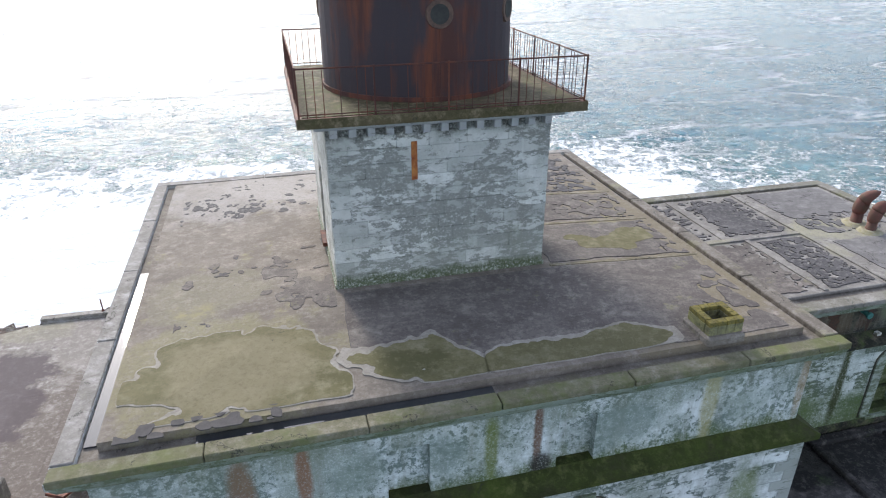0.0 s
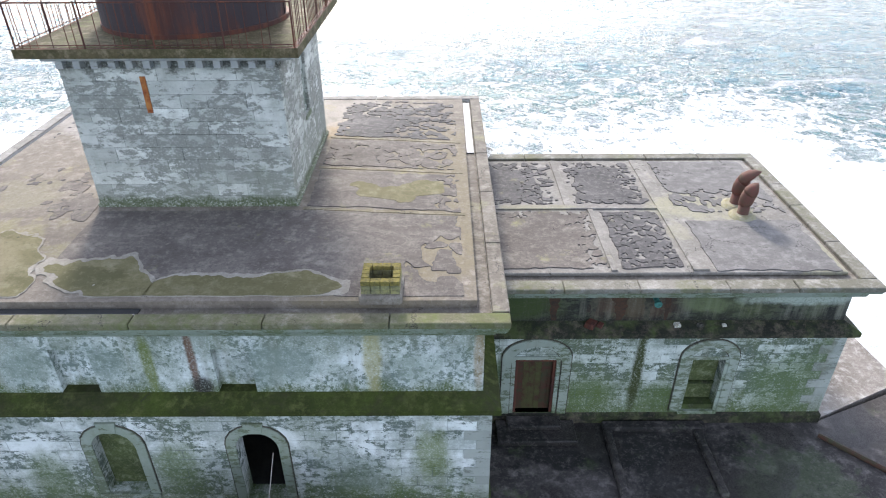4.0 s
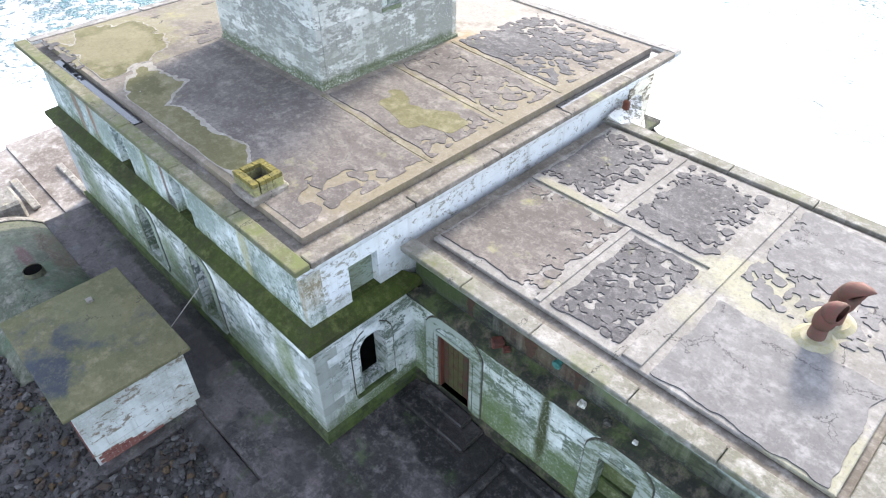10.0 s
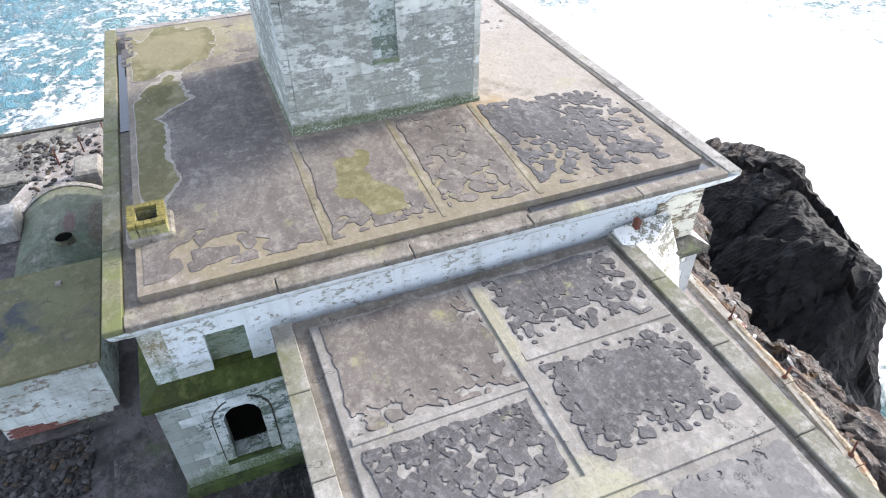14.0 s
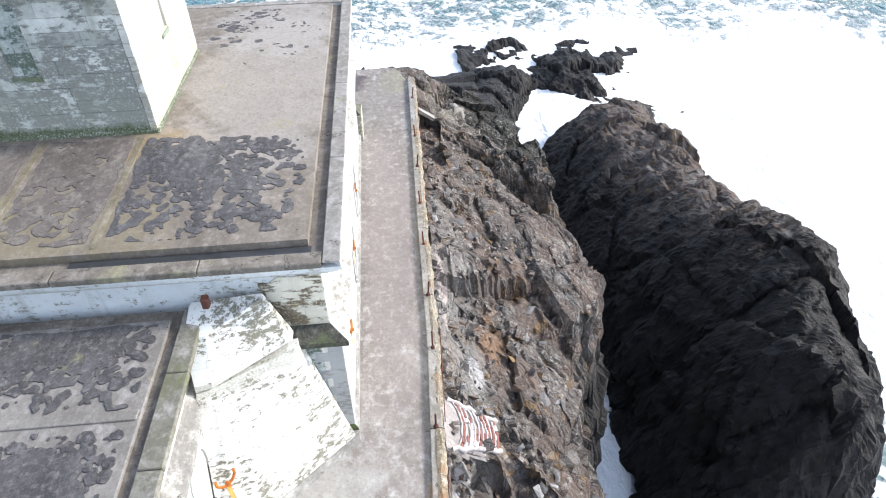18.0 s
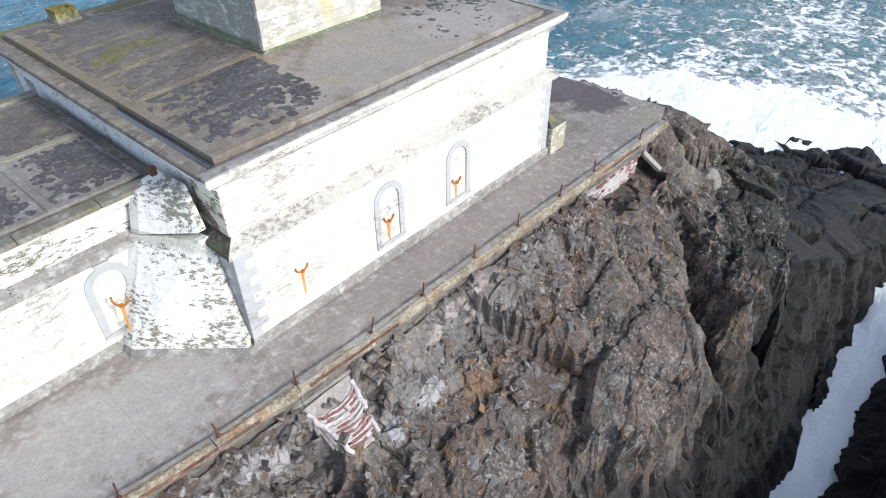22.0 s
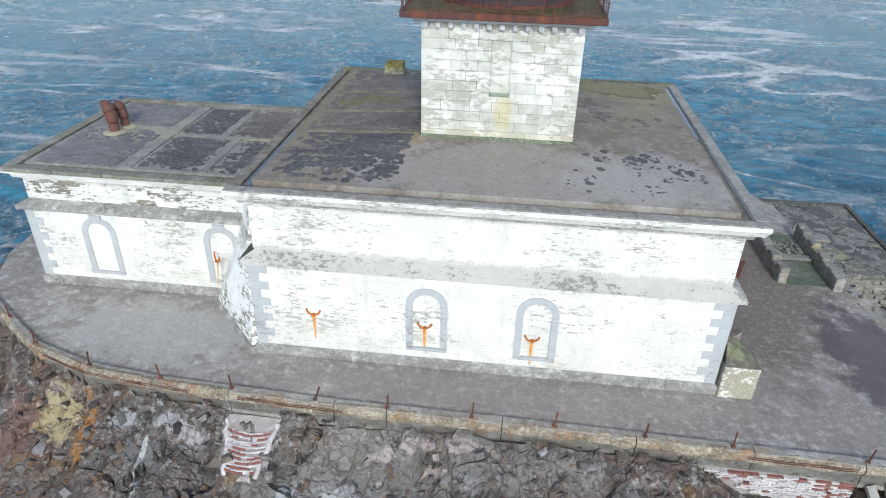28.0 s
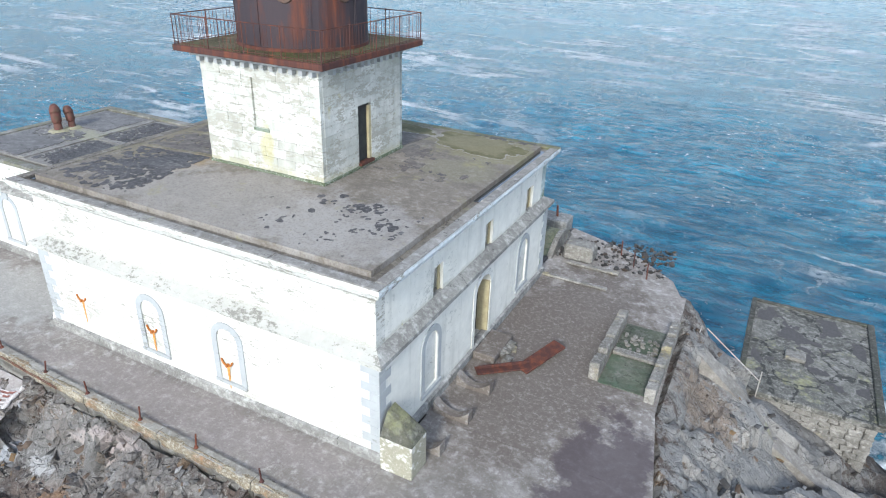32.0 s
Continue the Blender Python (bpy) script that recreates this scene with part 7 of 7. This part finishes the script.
boxed("chimney_base", (7.93, 9.33, 5.99, 8.82, 10.27, CZ + 0.16), COPING, chim, "mortar flashing", 0.05)
CB = unit_block("lichen brick", LICHEN_BRICK, 0.05, 0.02)
CB2 = unit_block("lichen brick face", concrete("chimney render", (0.22, 0.21, 0.12), (0.05, 0.05, 0.035), (0.3, 0.28, 0.12), 0.2), 0.05)
for k in range(3):
    z = CZ + 0.20 + 0.105 * k
    for i in range(4):
        o = 0.0 if k % 2 else 0.10
        for cx, cy, sx, sy in ((8.08 + 0.2 * i, 9.51, 0.19, 0.15), (8.08 + 0.2 * i, 10.09, 0.19, 0.15)):
            piece("brick", CB if k == 2 else CB2, (cx, cy, z), (sx, sy, 0.1), chim)
        if i < 3:
            for cx in (8.06, 8.70):
                piece("brick", CB if k == 2 else CB2, (cx, 9.68 + 0.145 * i, z), (0.15, 0.14, 0.1), chim)
# Dark plate: the flue's inner shade is in its colour.
boxed("flue", (8.14, 9.59, CZ + 0.12, 8.62, 10.01, CZ + 0.17), DARK, chim, "flue with its shade painted dark")

# ---- boiler shed in the south yard ----
shed = thing("shed", "small whitewashed brick shed with mossy flat roof", "shed")
SX0, SX1, SY0, SY1 = 3.45, 7.22, 4.62, 7.35
SHED_PAINT = wall_paint("peeling shed whitewash", (0.62, 0.66, 0.64), (0.20, 0.16, 0.12), 0.075, 0.12, 0.5, 0.4, 0.0, [(-0.3, 0.5, (0.09, 0.05, 0.035), 0.9)], [(1.9, 0.5, (0.2, 0.22, 0.14), 0.5)], 0.0, 0.5, stretch=0.55)
boxed("shed_wall", (SX0, SY0, -0.3, SX1, SY1, 1.93), SHED_PAINT, shed, "peeling whitewashed wall")
SHED_ROOF = concrete("mossy shed roof", (0.15, 0.135, 0.075), (0.085, 0.09, 0.045), (0.19, 0.165, 0.10), 0.12, (0.035, 0.045, 0.06), 0, 0.0, 1.0, ((5.9, 4.7, 0.8, 0.6, (0.03, 0.038, 0.055), 0.9), (5.0, 5.6, 0.7, 0.5, (0.035, 0.042, 0.055), 0.85), (4.6, 6.2, 1.5, 0.8, (0.125, 0.125, 0.07), 0.6)), 0.35)
boxed("shed_roof", (SX0 - 0.18, SY0 - 0.18, 1.93, SX1 + 0.22, SY1 + 0.16, 2.05), SHED_ROOF, shed, "olive mossy flat roof", 0.02)
boxed("roof_hatch", (4.05, 6.35, 2.05, 4.2, 6.5, 2.13), CURB, shed)
bm = bmesh.new()
tube(bm, (SX0 - 0.1, SY0 - 0.12, -0.1), (SX0 + 0.9, SY0 - 0.12, 1.8), 0.05, 6)
part("rusty_brace", bm, RUST_RED, shed)
for z, x0, x1 in ((-0.1, 5.6, 7.1), (0.05, 6.1, 7.0), (0.18, 6.4, 6.9)):
    x = x0
    while x < x1:
        piece("brick", BR[1], (x, SY0 - 0.005, z), (0.2, 0.05, 0.068), shed)
        x += 0.215

for k in range(6):
    y = SY0 + 0.06 + 0.1 * (k % 2)
    while y < SY0 + 1.55 - 0.2 * k + 0.15 * math.sin(k * 2.3):
        piece("brick", BR[1], (SX1 + 0.004, y + 0.1, -0.2 + 0.075 * k), (0.05, 0.2, 0.068), shed)
        y += 0.215

# ---- vaulted cistern with a round hatch ----
cist = thing("cistern", "barrel-vaulted concrete cistern with round pipe mouth", "cistern")
bm = bmesh.new()
n = 14
prof = [(4.0 + 3.4 * k / n, -0.25 + 0.95 * math.sin(math.pi * k / n) ** 0.8) for k in range(n + 1)]
prism(bm, [(-3.5, y, z) for y, z in prof], (6.85, 0, 0))
CIST = concrete("algae concrete", (0.135, 0.145, 0.105), (0.062, 0.07, 0.05), (0.20, 0.19, 0.165), 0.2, (0.06, 0.10, 0.06), 0.0, 0.9, 1.0, ((-1.0, 6.0, 0.9, 0.22, (0.10, 0.045, 0.05), 0.8), (-1.4, 6.9, 1.5, 0.5, (0.095, 0.068, 0.05), 0.85), (-3.2, 5.8, 0.3, 1.6, (0.27, 0.25, 0.16), 0.8)))
part("vault", bm, CIST, cist, "green-stained vault", True)
bm = bmesh.new()
prism(bm, [(-3.75, y * 1.0, z + 0.05) for y, z in prof], (0.26, 0, 0))
part("vault_rim", bm, RUBBLE, cist)
bm = bmesh.new()
bmesh.ops.create_cone(bm, cap_ends=False, segments=24, radius1=0.31, radius2=0.27, depth=0.26, matrix=Matrix.Translation((0.0, 5.94, 0.73)))
p = part("pipe_mouth", bm, DARK_CAP, cist, "round pipe mouth")
# Near-black plug paints the shade inside the pipe mouth.
bm = bmesh.new()
bmesh.ops.create_cone(bm, cap_ends=True, segments=24, radius1=0.255, radius2=0.255, depth=0.14, matrix=Matrix.Translation((0.0, 5.94, 0.765)))
part("pipe_hole", bm, plain("painted shaft shade", (0.004, 0.004, 0.004), (0.007, 0.007, 0.006), 3, 1.0, 0.0, 0.0), p)

# ---- west yard ----
blk = thing("corner_block", "whitewashed concrete block with rough sloping top", "block")
boxed("block_body", (-5.0, 21.85, 0, X0 - 0.10, 22.72, 1.18), BLOCK_PAINT, blk, "", 0.03)
loft("block_cap", [(-5.0, 21.85, 1.182), (-3.96, 21.85, 1.182), (-3.96, 22.7, 1.182), (-5.0, 22.7, 1.182)], [(-4.5, 21.95, 1.62), (-3.97, 21.9, 1.85), (-3.97, 22.3, 1.8), (-4.4, 22.3, 1.55)], DARK_CAP, blk, "rough dark concrete cap")


def cradle(y, s):
    ob = thing("stone_cradle", "curved concrete cradle beside the wall", "cradle", "tank cradles", pose(-4.75, y, 0.0))
    bm = bmesh.new()
    n = 10
    up = [(-0.62 * s + 1.24 * s * k / n, 0, 0.12 + 0.34 * (abs(2 * k / n - 1)) ** 2) for k in range(n + 1)]
    prism(bm, [(-0.62 * s, 0, 0)] + up + [(0.62 * s, 0, 0)], (0, 0.32, 0))
    part("cradle_body", bm, TERRACE, ob)


for y, s in ((17.85, 1.0), (19.5, 1.0), (21.15, 0.8)):
    cradle(y, s)
beam = thing("steel_plate_girder", "bent rust-orange steel plate lying on the terrace", "girder")
for name, m, dims, mt in (("plate", pose(-5.1, 16.72, 0.10, 0, 0, 40), (-0.95, -0.22, -0.03, 0.85, 0.22, 0.03), RUST_RED), ("plate", pose(-6.2, 15.5, 0.24, 0, 12, 63.6), (-0.95, -0.28, -0.04, 0.95, 0.28, 0.04), RUST_RED), ("flange", pose(-5.2, 16.52, 0.18, 0, 0, 40), (-0.95, -0.03, -0.1, 0.95, 0.03, 0.06), RUST_RED)):
    ob = boxed(name, dims, mt, beam, "", 0.01)
    ob.matrix_world = m
STONES = [unit_block("rubble %s" % c, RUBBLE, 0.12, 0.12, 20 + i) for i, c in enumerate("abc")]
rub = thing("rubble_heap", "grey rubble stones heaped by the door step", "rubble")
for _ in range(16):
    s = rnd.uniform(0.12, 0.3)
    piece("stone", STONES[rnd.randrange(3)], (-4.95 + rnd.uniform(-0.25, 0.3), 15.9 + rnd.uniform(-0.8, 0.9), s * 0.32), (s * 1.3, s, s * 0.75), rub, rnd.uniform(0, 180), rnd.uniform(-15, 15))

TANK_BLOCK = unit_block("tank block", RUBBLE, 0.06, 0.03, 33)
pit = thing("roofless_tank", "roofless concrete tank with crumbling block walls", "tank")
for x in (-8.15, -10.15):
    y = 11.3
    while y < 15.5:
        ln = rnd.uniform(0.42, 0.6)
        hgt = 0.42 + 0.18 * abs(math.sin(y * 2.6)) + rnd.uniform(0, 0.1)
        piece("wall_block", TANK_BLOCK, (x, y + ln / 2, hgt / 2 - 0.05), (0.36, ln - 0.02, hgt + 0.1), pit)
        y += ln
boxed("tank_floor", (-9.95, 11.3, 0.0, -8.35, 15.6, 0.03), CIST, pit, "damp tank floor")
boxed("tank_sill", (-9.95, 13.3, 0.03, -8.35, 13.7, 0.16), RUBBLE, pit, "", 0.04)
for _ in range(36):
    s = rnd.uniform(0.06, 0.16)
    piece("pebble", STONES[rnd.randrange(3)], (rnd.uniform(-9.8, -8.5), rnd.uniform(12.1, 13.2), 0.06), (s, s, s * 0.7), pit, rnd.uniform(0, 180))
drain = thing("drain_cover", "round drain cover with dark broken hole", "drain", "", pose(-10.9, 21.8, 0.004))
bm = bmesh.new()
bmesh.ops.create_cone(bm, cap_ends=True, segments=24, radius1=0.30, radius2=0.30, depth=0.03, matrix=Matrix.Translation((0, 0, 0.015)))
part("cover", bm, PLINTH_DRY, drain)
# The hole is a dark disc, its depth shade put into colour.
bm = bmesh.new()
bmesh.ops.create_cone(bm, cap_ends=True, segments=9, radius1=0.13, radius2=0.13, depth=0.012, matrix=Matrix.Translation((0.03, 0, 0.034)) @ Matrix.Diagonal((0.7, 1.3, 1, 1)))
part("hole", bm, DARK, drain)
for x0, y0, x1, y1, h in ((-6.9, 8.9, -3.9, 9.15, 0.10), (-7.0, 7.2, -4.5, 7.5, 0.12)):
    ob = boxed("fallen_lintel", (x0, y0, 0.0, x1, y1, h), RUBBLE, None, "", 0.03)
    tagged(ob, "broken concrete lintel lying on the terrace", "lintel", "fallen lintels")
tagged(boxed("concrete_block", (-5.6, 6.0, -0.05, -4.2, 7.0, 0.75), RUBBLE, None, "", 0.1), "rough weathered concrete block", "block")
anchor = thing("anchor_block", "concrete anchor block with rusty post", "anchor block")
boxed("block_body", (-3.4, 2.9, -0.4, -1.9, 4.1, 0.55), PLINTH_DRY, anchor, "", 0.06)
bm = bmesh.new()
tube(bm, (-2.7, 3.5, 0.5), (-2.65, 3.5, 1.15), 0.06, 8)
part("post", bm, RUST_RED, anchor)
for x, y in ((-6.6, 5.2), (-7.4, 6.1), (-8.2, 7.0)):
    bm = bmesh.new()
    tube(bm, (x, y, -0.2), (x + 0.05, y, 0.75), 0.03, 6)
    tagged(part("rail_post", bm, RUST_RED, None), "leaning rusted rail post", "post", "rail posts")
pipe = thing("fallen_handrail", "worn white painted handrail fallen down the slope", "handrail")
for p, q, r in (((-7.3, 6.9, -0.45), (-10.55, 9.2, -0.75), 0.026), ((-11.2, 8.6, -0.8), (-13.7, 8.3, -2.85), 0.024), ((-13.65, 8.35, -2.3), (-13.66, 8.35, -3.6), 0.024), ((-10.9, 9.1, -1.3), (-11.0, 9.1, -0.45), 0.024)):
    bm = bmesh.new()
    tube(bm, p, q, r, 8)
    part("pipe", bm, PIPE_WHITE, pipe)

# ---- lower derrick house with slab roof ----
low = thing("slab_roofed_store", "sunken stone store with cracked concrete slab roof", "store building")
boxed("store_wall", (-18.5, -1.4, -14, -13.1, 7.0, -4.32), RUBBLE, low, "rubble masonry wall")
boxed("roof_slab", (-18.72, -1.65, -4.32, -12.85, 7.25, -4.05), OLD_SLAB, low, "cracked grey roof slab", 0.04)
for dm in ((-18.72, -1.65, -4.05, -18.4, 7.25, -3.93), (-13.1, -1.65, -4.05, -12.85, 7.25, -3.95), (-18.4, -1.65, -4.05, -13.1, -1.4, -3.95)):
    boxed("slab_rim", dm, GRIME, low, "", 0.03)
boxed("roof_hatch", (-15.6, 3.2, -4.05, -14.7, 3.9, -3.85), RUBBLE, low, "", 0.05)
for k in range(9):
    z = -4.5 - 0.3 * k
    x = -18.5
    while x < -13.2:
        ln = rnd.uniform(0.35, 0.7)
        piece("wall_stone", STONES[rnd.randrange(3)], (x + ln / 2, 7.02, z), (ln * 0.95, 0.22, 0.29), low)
        x += ln
flake_sheet("slab_stain", -18.3, -13.2, -1.2, 7.0, 0.08, lambda X, Y: np.minimum(0.56 - fbm(X * 0.6, Y * 0.6, 0, 6, 131, 0.62) - 0.10 * np.abs(np.sin(X * 1.1 + Y * 0.5)), 1.0) * 0.4 - 0.045, lambda x, y: -4.045, 0.006, TORN_AND_SHADE, low, "black lichen stain on the slab")
ramp = thing("ramp", "worn concrete ramp running down the rock", "ramp")
ra = np.array([-11.3, 10.2]) + np.linspace(0, 1, 9)[:, None] * np.array([[-13.5, 0.5]])
side = np.array([0.04, 1.0]) * 0.42
rv = []
for p in ra:
    zc = max(rock_z(*(p + side)), rock_z(*(p - side)), rock_z(*p)) + 0.02
    rv += [(*(p + side), zc), (*(p - side), zc), (*(p - side), zc - 1.6), (*(p + side), zc - 1.6)]
for k in range(8):
    b = 4 * k
    q = [rv[b + i] for i in (0, 1, 2, 3)], [rv[b + 4 + i] for i in (0, 1, 2, 3)]
    loft("ramp_length", q[0], q[1], RAMP, ramp)
winch = thing("derrick_winch", "rusted derrick winch on a concrete footing", "winch", "", pose(-25.2, 1.6, -11.6))
boxed("footing", (-0.8, -0.7, -3.0, 0.8, 0.7, 0.5), RUBBLE, winch, "", 0.08)
for p, q, r in (((-0.3, 0, 0.4), (-0.1, 0, 2.4), 0.16), ((0.3, 0.2, 0.4), (0.1, 0.1, 2.3), 0.14), ((0, 0, 1.2), (-2.6, 0.8, 0.2), 0.14)):
    bm = bmesh.new()
    tube(bm, p, q, r, 8)
    part("spar", bm, RUST_RED, winch)


# ---- loose rubble ----
def scatter(name, label, count, region, lo, hi, mat, seed, zfun):
    r = random.Random(seed)
    v, f = [], []
    base = []
    bm = bmesh.new()
    bmesh.ops.create_icosphere(bm, subdivisions=1, radius=0.5)
    bv = [tuple(p.co) for p in bm.verts]
    bf = [[q.index for q in p.verts] for p in bm.faces]
    bm.free()
    x0, x1, y0, y1 = region
    for _ in range(count):
        x, y = r.uniform(x0, x1), r.uniform(y0, y1)
        s = lo + (hi - lo) * r.random() ** 2.5
        m = pose(x, y, zfun(x, y) + s * 0.15, r.uniform(-30, 30), r.uniform(-30, 30), r.uniform(0, 360)) @ Matrix.Diagonal((s * r.uniform(0.8, 1.5), s, s * r.uniform(0.5, 0.8), 1))
        k = len(v)
        v += [tuple(m @ (Vector(p) * r.uniform(0.8, 1.15))) for p in bv]
        f += [[q + k for q in p] for p in bf]
    return tagged(raw(name, v, f, mat), label, "rubble", "", "stuff")


DARK_RUBBLE = scree_mat("dark rubble", 0.42)
scatter("rubble", "dark wet rubble beside the shed", 1300, (7.6, 10.2, 2.4, 6.6), 0.04, 0.26, DARK_RUBBLE, 3, lambda x, y: -0.27)
scatter("rubble", "dark rubble round the shed", 1200, (1.0, 7.6, 2.2, 4.6), 0.04, 0.24, DARK_RUBBLE, 4, lambda x, y: -0.16)
scatter("rubble", "broken stone on the southern apron", 500, (-9.0, -3.7, 3.5, 6.8), 0.05, 0.3, DARK_RUBBLE, 5, lambda x, y: -0.05 if y > 4.7 + 0.35 * (-3.6 - x) * -1 else -0.3)
slope = random.Random(11)
gx = [slope.uniform(-9, 19) for _ in range(480)]
zz = {}
pts = np.array([[x, north_edge(x) + 0.05 + 4.0 * slope.random() ** 2.4] for x in gx])
hz = rock_height(pts[:, 0][None, :], pts[:, 1][None, :])[0]
table = iter(list(zip(pts[:, 0], pts[:, 1], hz)))


def talus():
    r = random.Random(13)
    bm = bmesh.new()
    bmesh.ops.create_cube(bm, size=1.0)
    bv = [tuple(p.co) for p in bm.verts]
    bf = [[q.index for q in p.verts] for p in bm.faces]
    bm.free()
    v, f = [], []
    for x, y, z in table:
        s = 0.05 + 0.38 * r.random() ** 3
        m = pose(x, y, z + s * 0.1, r.uniform(-35, 35), r.uniform(-35, 35), r.uniform(0, 360)) @ Matrix.Diagonal((s * r.uniform(0.8, 1.8), s, s * r.uniform(0.35, 0.7), 1))
        k = len(v)
        v += [tuple(m @ Vector([c * r.uniform(0.75, 1.1) for c in p])) for p in bv]
        f += [[q + k for q in p] for p in bf]
    return tagged(raw("talus", v, f, ROCK), "angular broken stones on the rock slope", "rubble", "", "stuff")


talus()


# ---- stains with a shape of their own ----
def run(face, u, z1, z0, width, mat, parent, name="rust_run", seed=1):
    """A ragged run of rust or damp down a wall, thin as paint."""
    r = random.Random(seed)
    k = 9
    zs = [z1 + (z0 - z1) * i / k for i in range(k + 1)]
    wl = [width * (0.5 + 0.5 * r.random()) * (1 - 0.6 * i / k) for i in range(k + 1)]
    wr = [width * (0.5 + 0.5 * r.random()) * (1 - 0.6 * i / k) for i in range(k + 1)]
    bm = bmesh.new()
    for i in range(k):
        prism(bm, [face.at(u - wl[i], zs[i], 0.003), face.at(u + wr[i], zs[i], 0.003), face.at(u + wr[i + 1], zs[i + 1], 0.003), face.at(u - wl[i + 1], zs[i + 1], 0.003)], face.out(0.003))
    bmesh.ops.remove_doubles(bm, verts=bm.verts, dist=0.0002)
    return part(name, bm, mat, parent)


RUN_BROWN = plain("brown rust run", (0.075, 0.036, 0.02), (0.03, 0.024, 0.018), 6, 0.9)
for u, w, sd in ((12.5, 0.2, 1), (13.5, 0.14, 2), (14.2, 0.3, 3), (14.9, 0.16, 4), (15.4, 0.12, 5)):
    run(FR, u, 4.3, 3.5, w, RUN_BROWN if sd % 2 else DARK_STAIN, annex, "rust_run", 20 + sd)


# ---- small things on the south side ----
bm = bmesh.new()
tube(bm, (5.76, 8.86, 2.22), (5.76, SY1 + 0.015, 2.22 - (8.86 - SY1) * 0.72), 0.012, 6)
tagged(part("leaning_rod", bm, PIPE_WHITE, None), "thin pale rod leaning from the window to the shed", "rod")
COPPER = plain("green copper", (0.06, 0.24, 0.21), (0.03, 0.10, 0.09), 12, 0.6, 0.3)
fitting = thing("copper_pipe_stub", "verdigris copper pipe stub sticking out of the stained frieze", "pipe stub")
bm = bmesh.new()
tube(bm, (15.04, 12.10, 4.22), (15.04, 11.80, 4.20), 0.07, 10)
part("pipe", bm, COPPER, fitting)
bm = bmesh.new()
tube(bm, (15.04, 11.83, 4.20), (15.04, 11.78, 4.197), 0.10, 10)
part("flange", bm, COPPER, fitting)
CHIP = [unit_block("ledge stone", m, 0.12, 0.1, 4 + k) for k, m in enumerate((WHITE_CHIPPED, GRIME, RUST_RED))]
for x, s, k in ((15.68, 0.13, 0), (16.28, 0.11, 1), (13.45, 0.22, 2), (13.7, 0.13, 2), (16.9, 0.08, 0)):
    ob = piece("loose_stone", CHIP[k], (x, 11.93, 3.405 + s * 0.36), (s * 1.3, s, s * 0.8), None, 25 * k)
    tagged(ob, "loose broken chip lying on the stained ledge", "stone", "chips on the ledge")
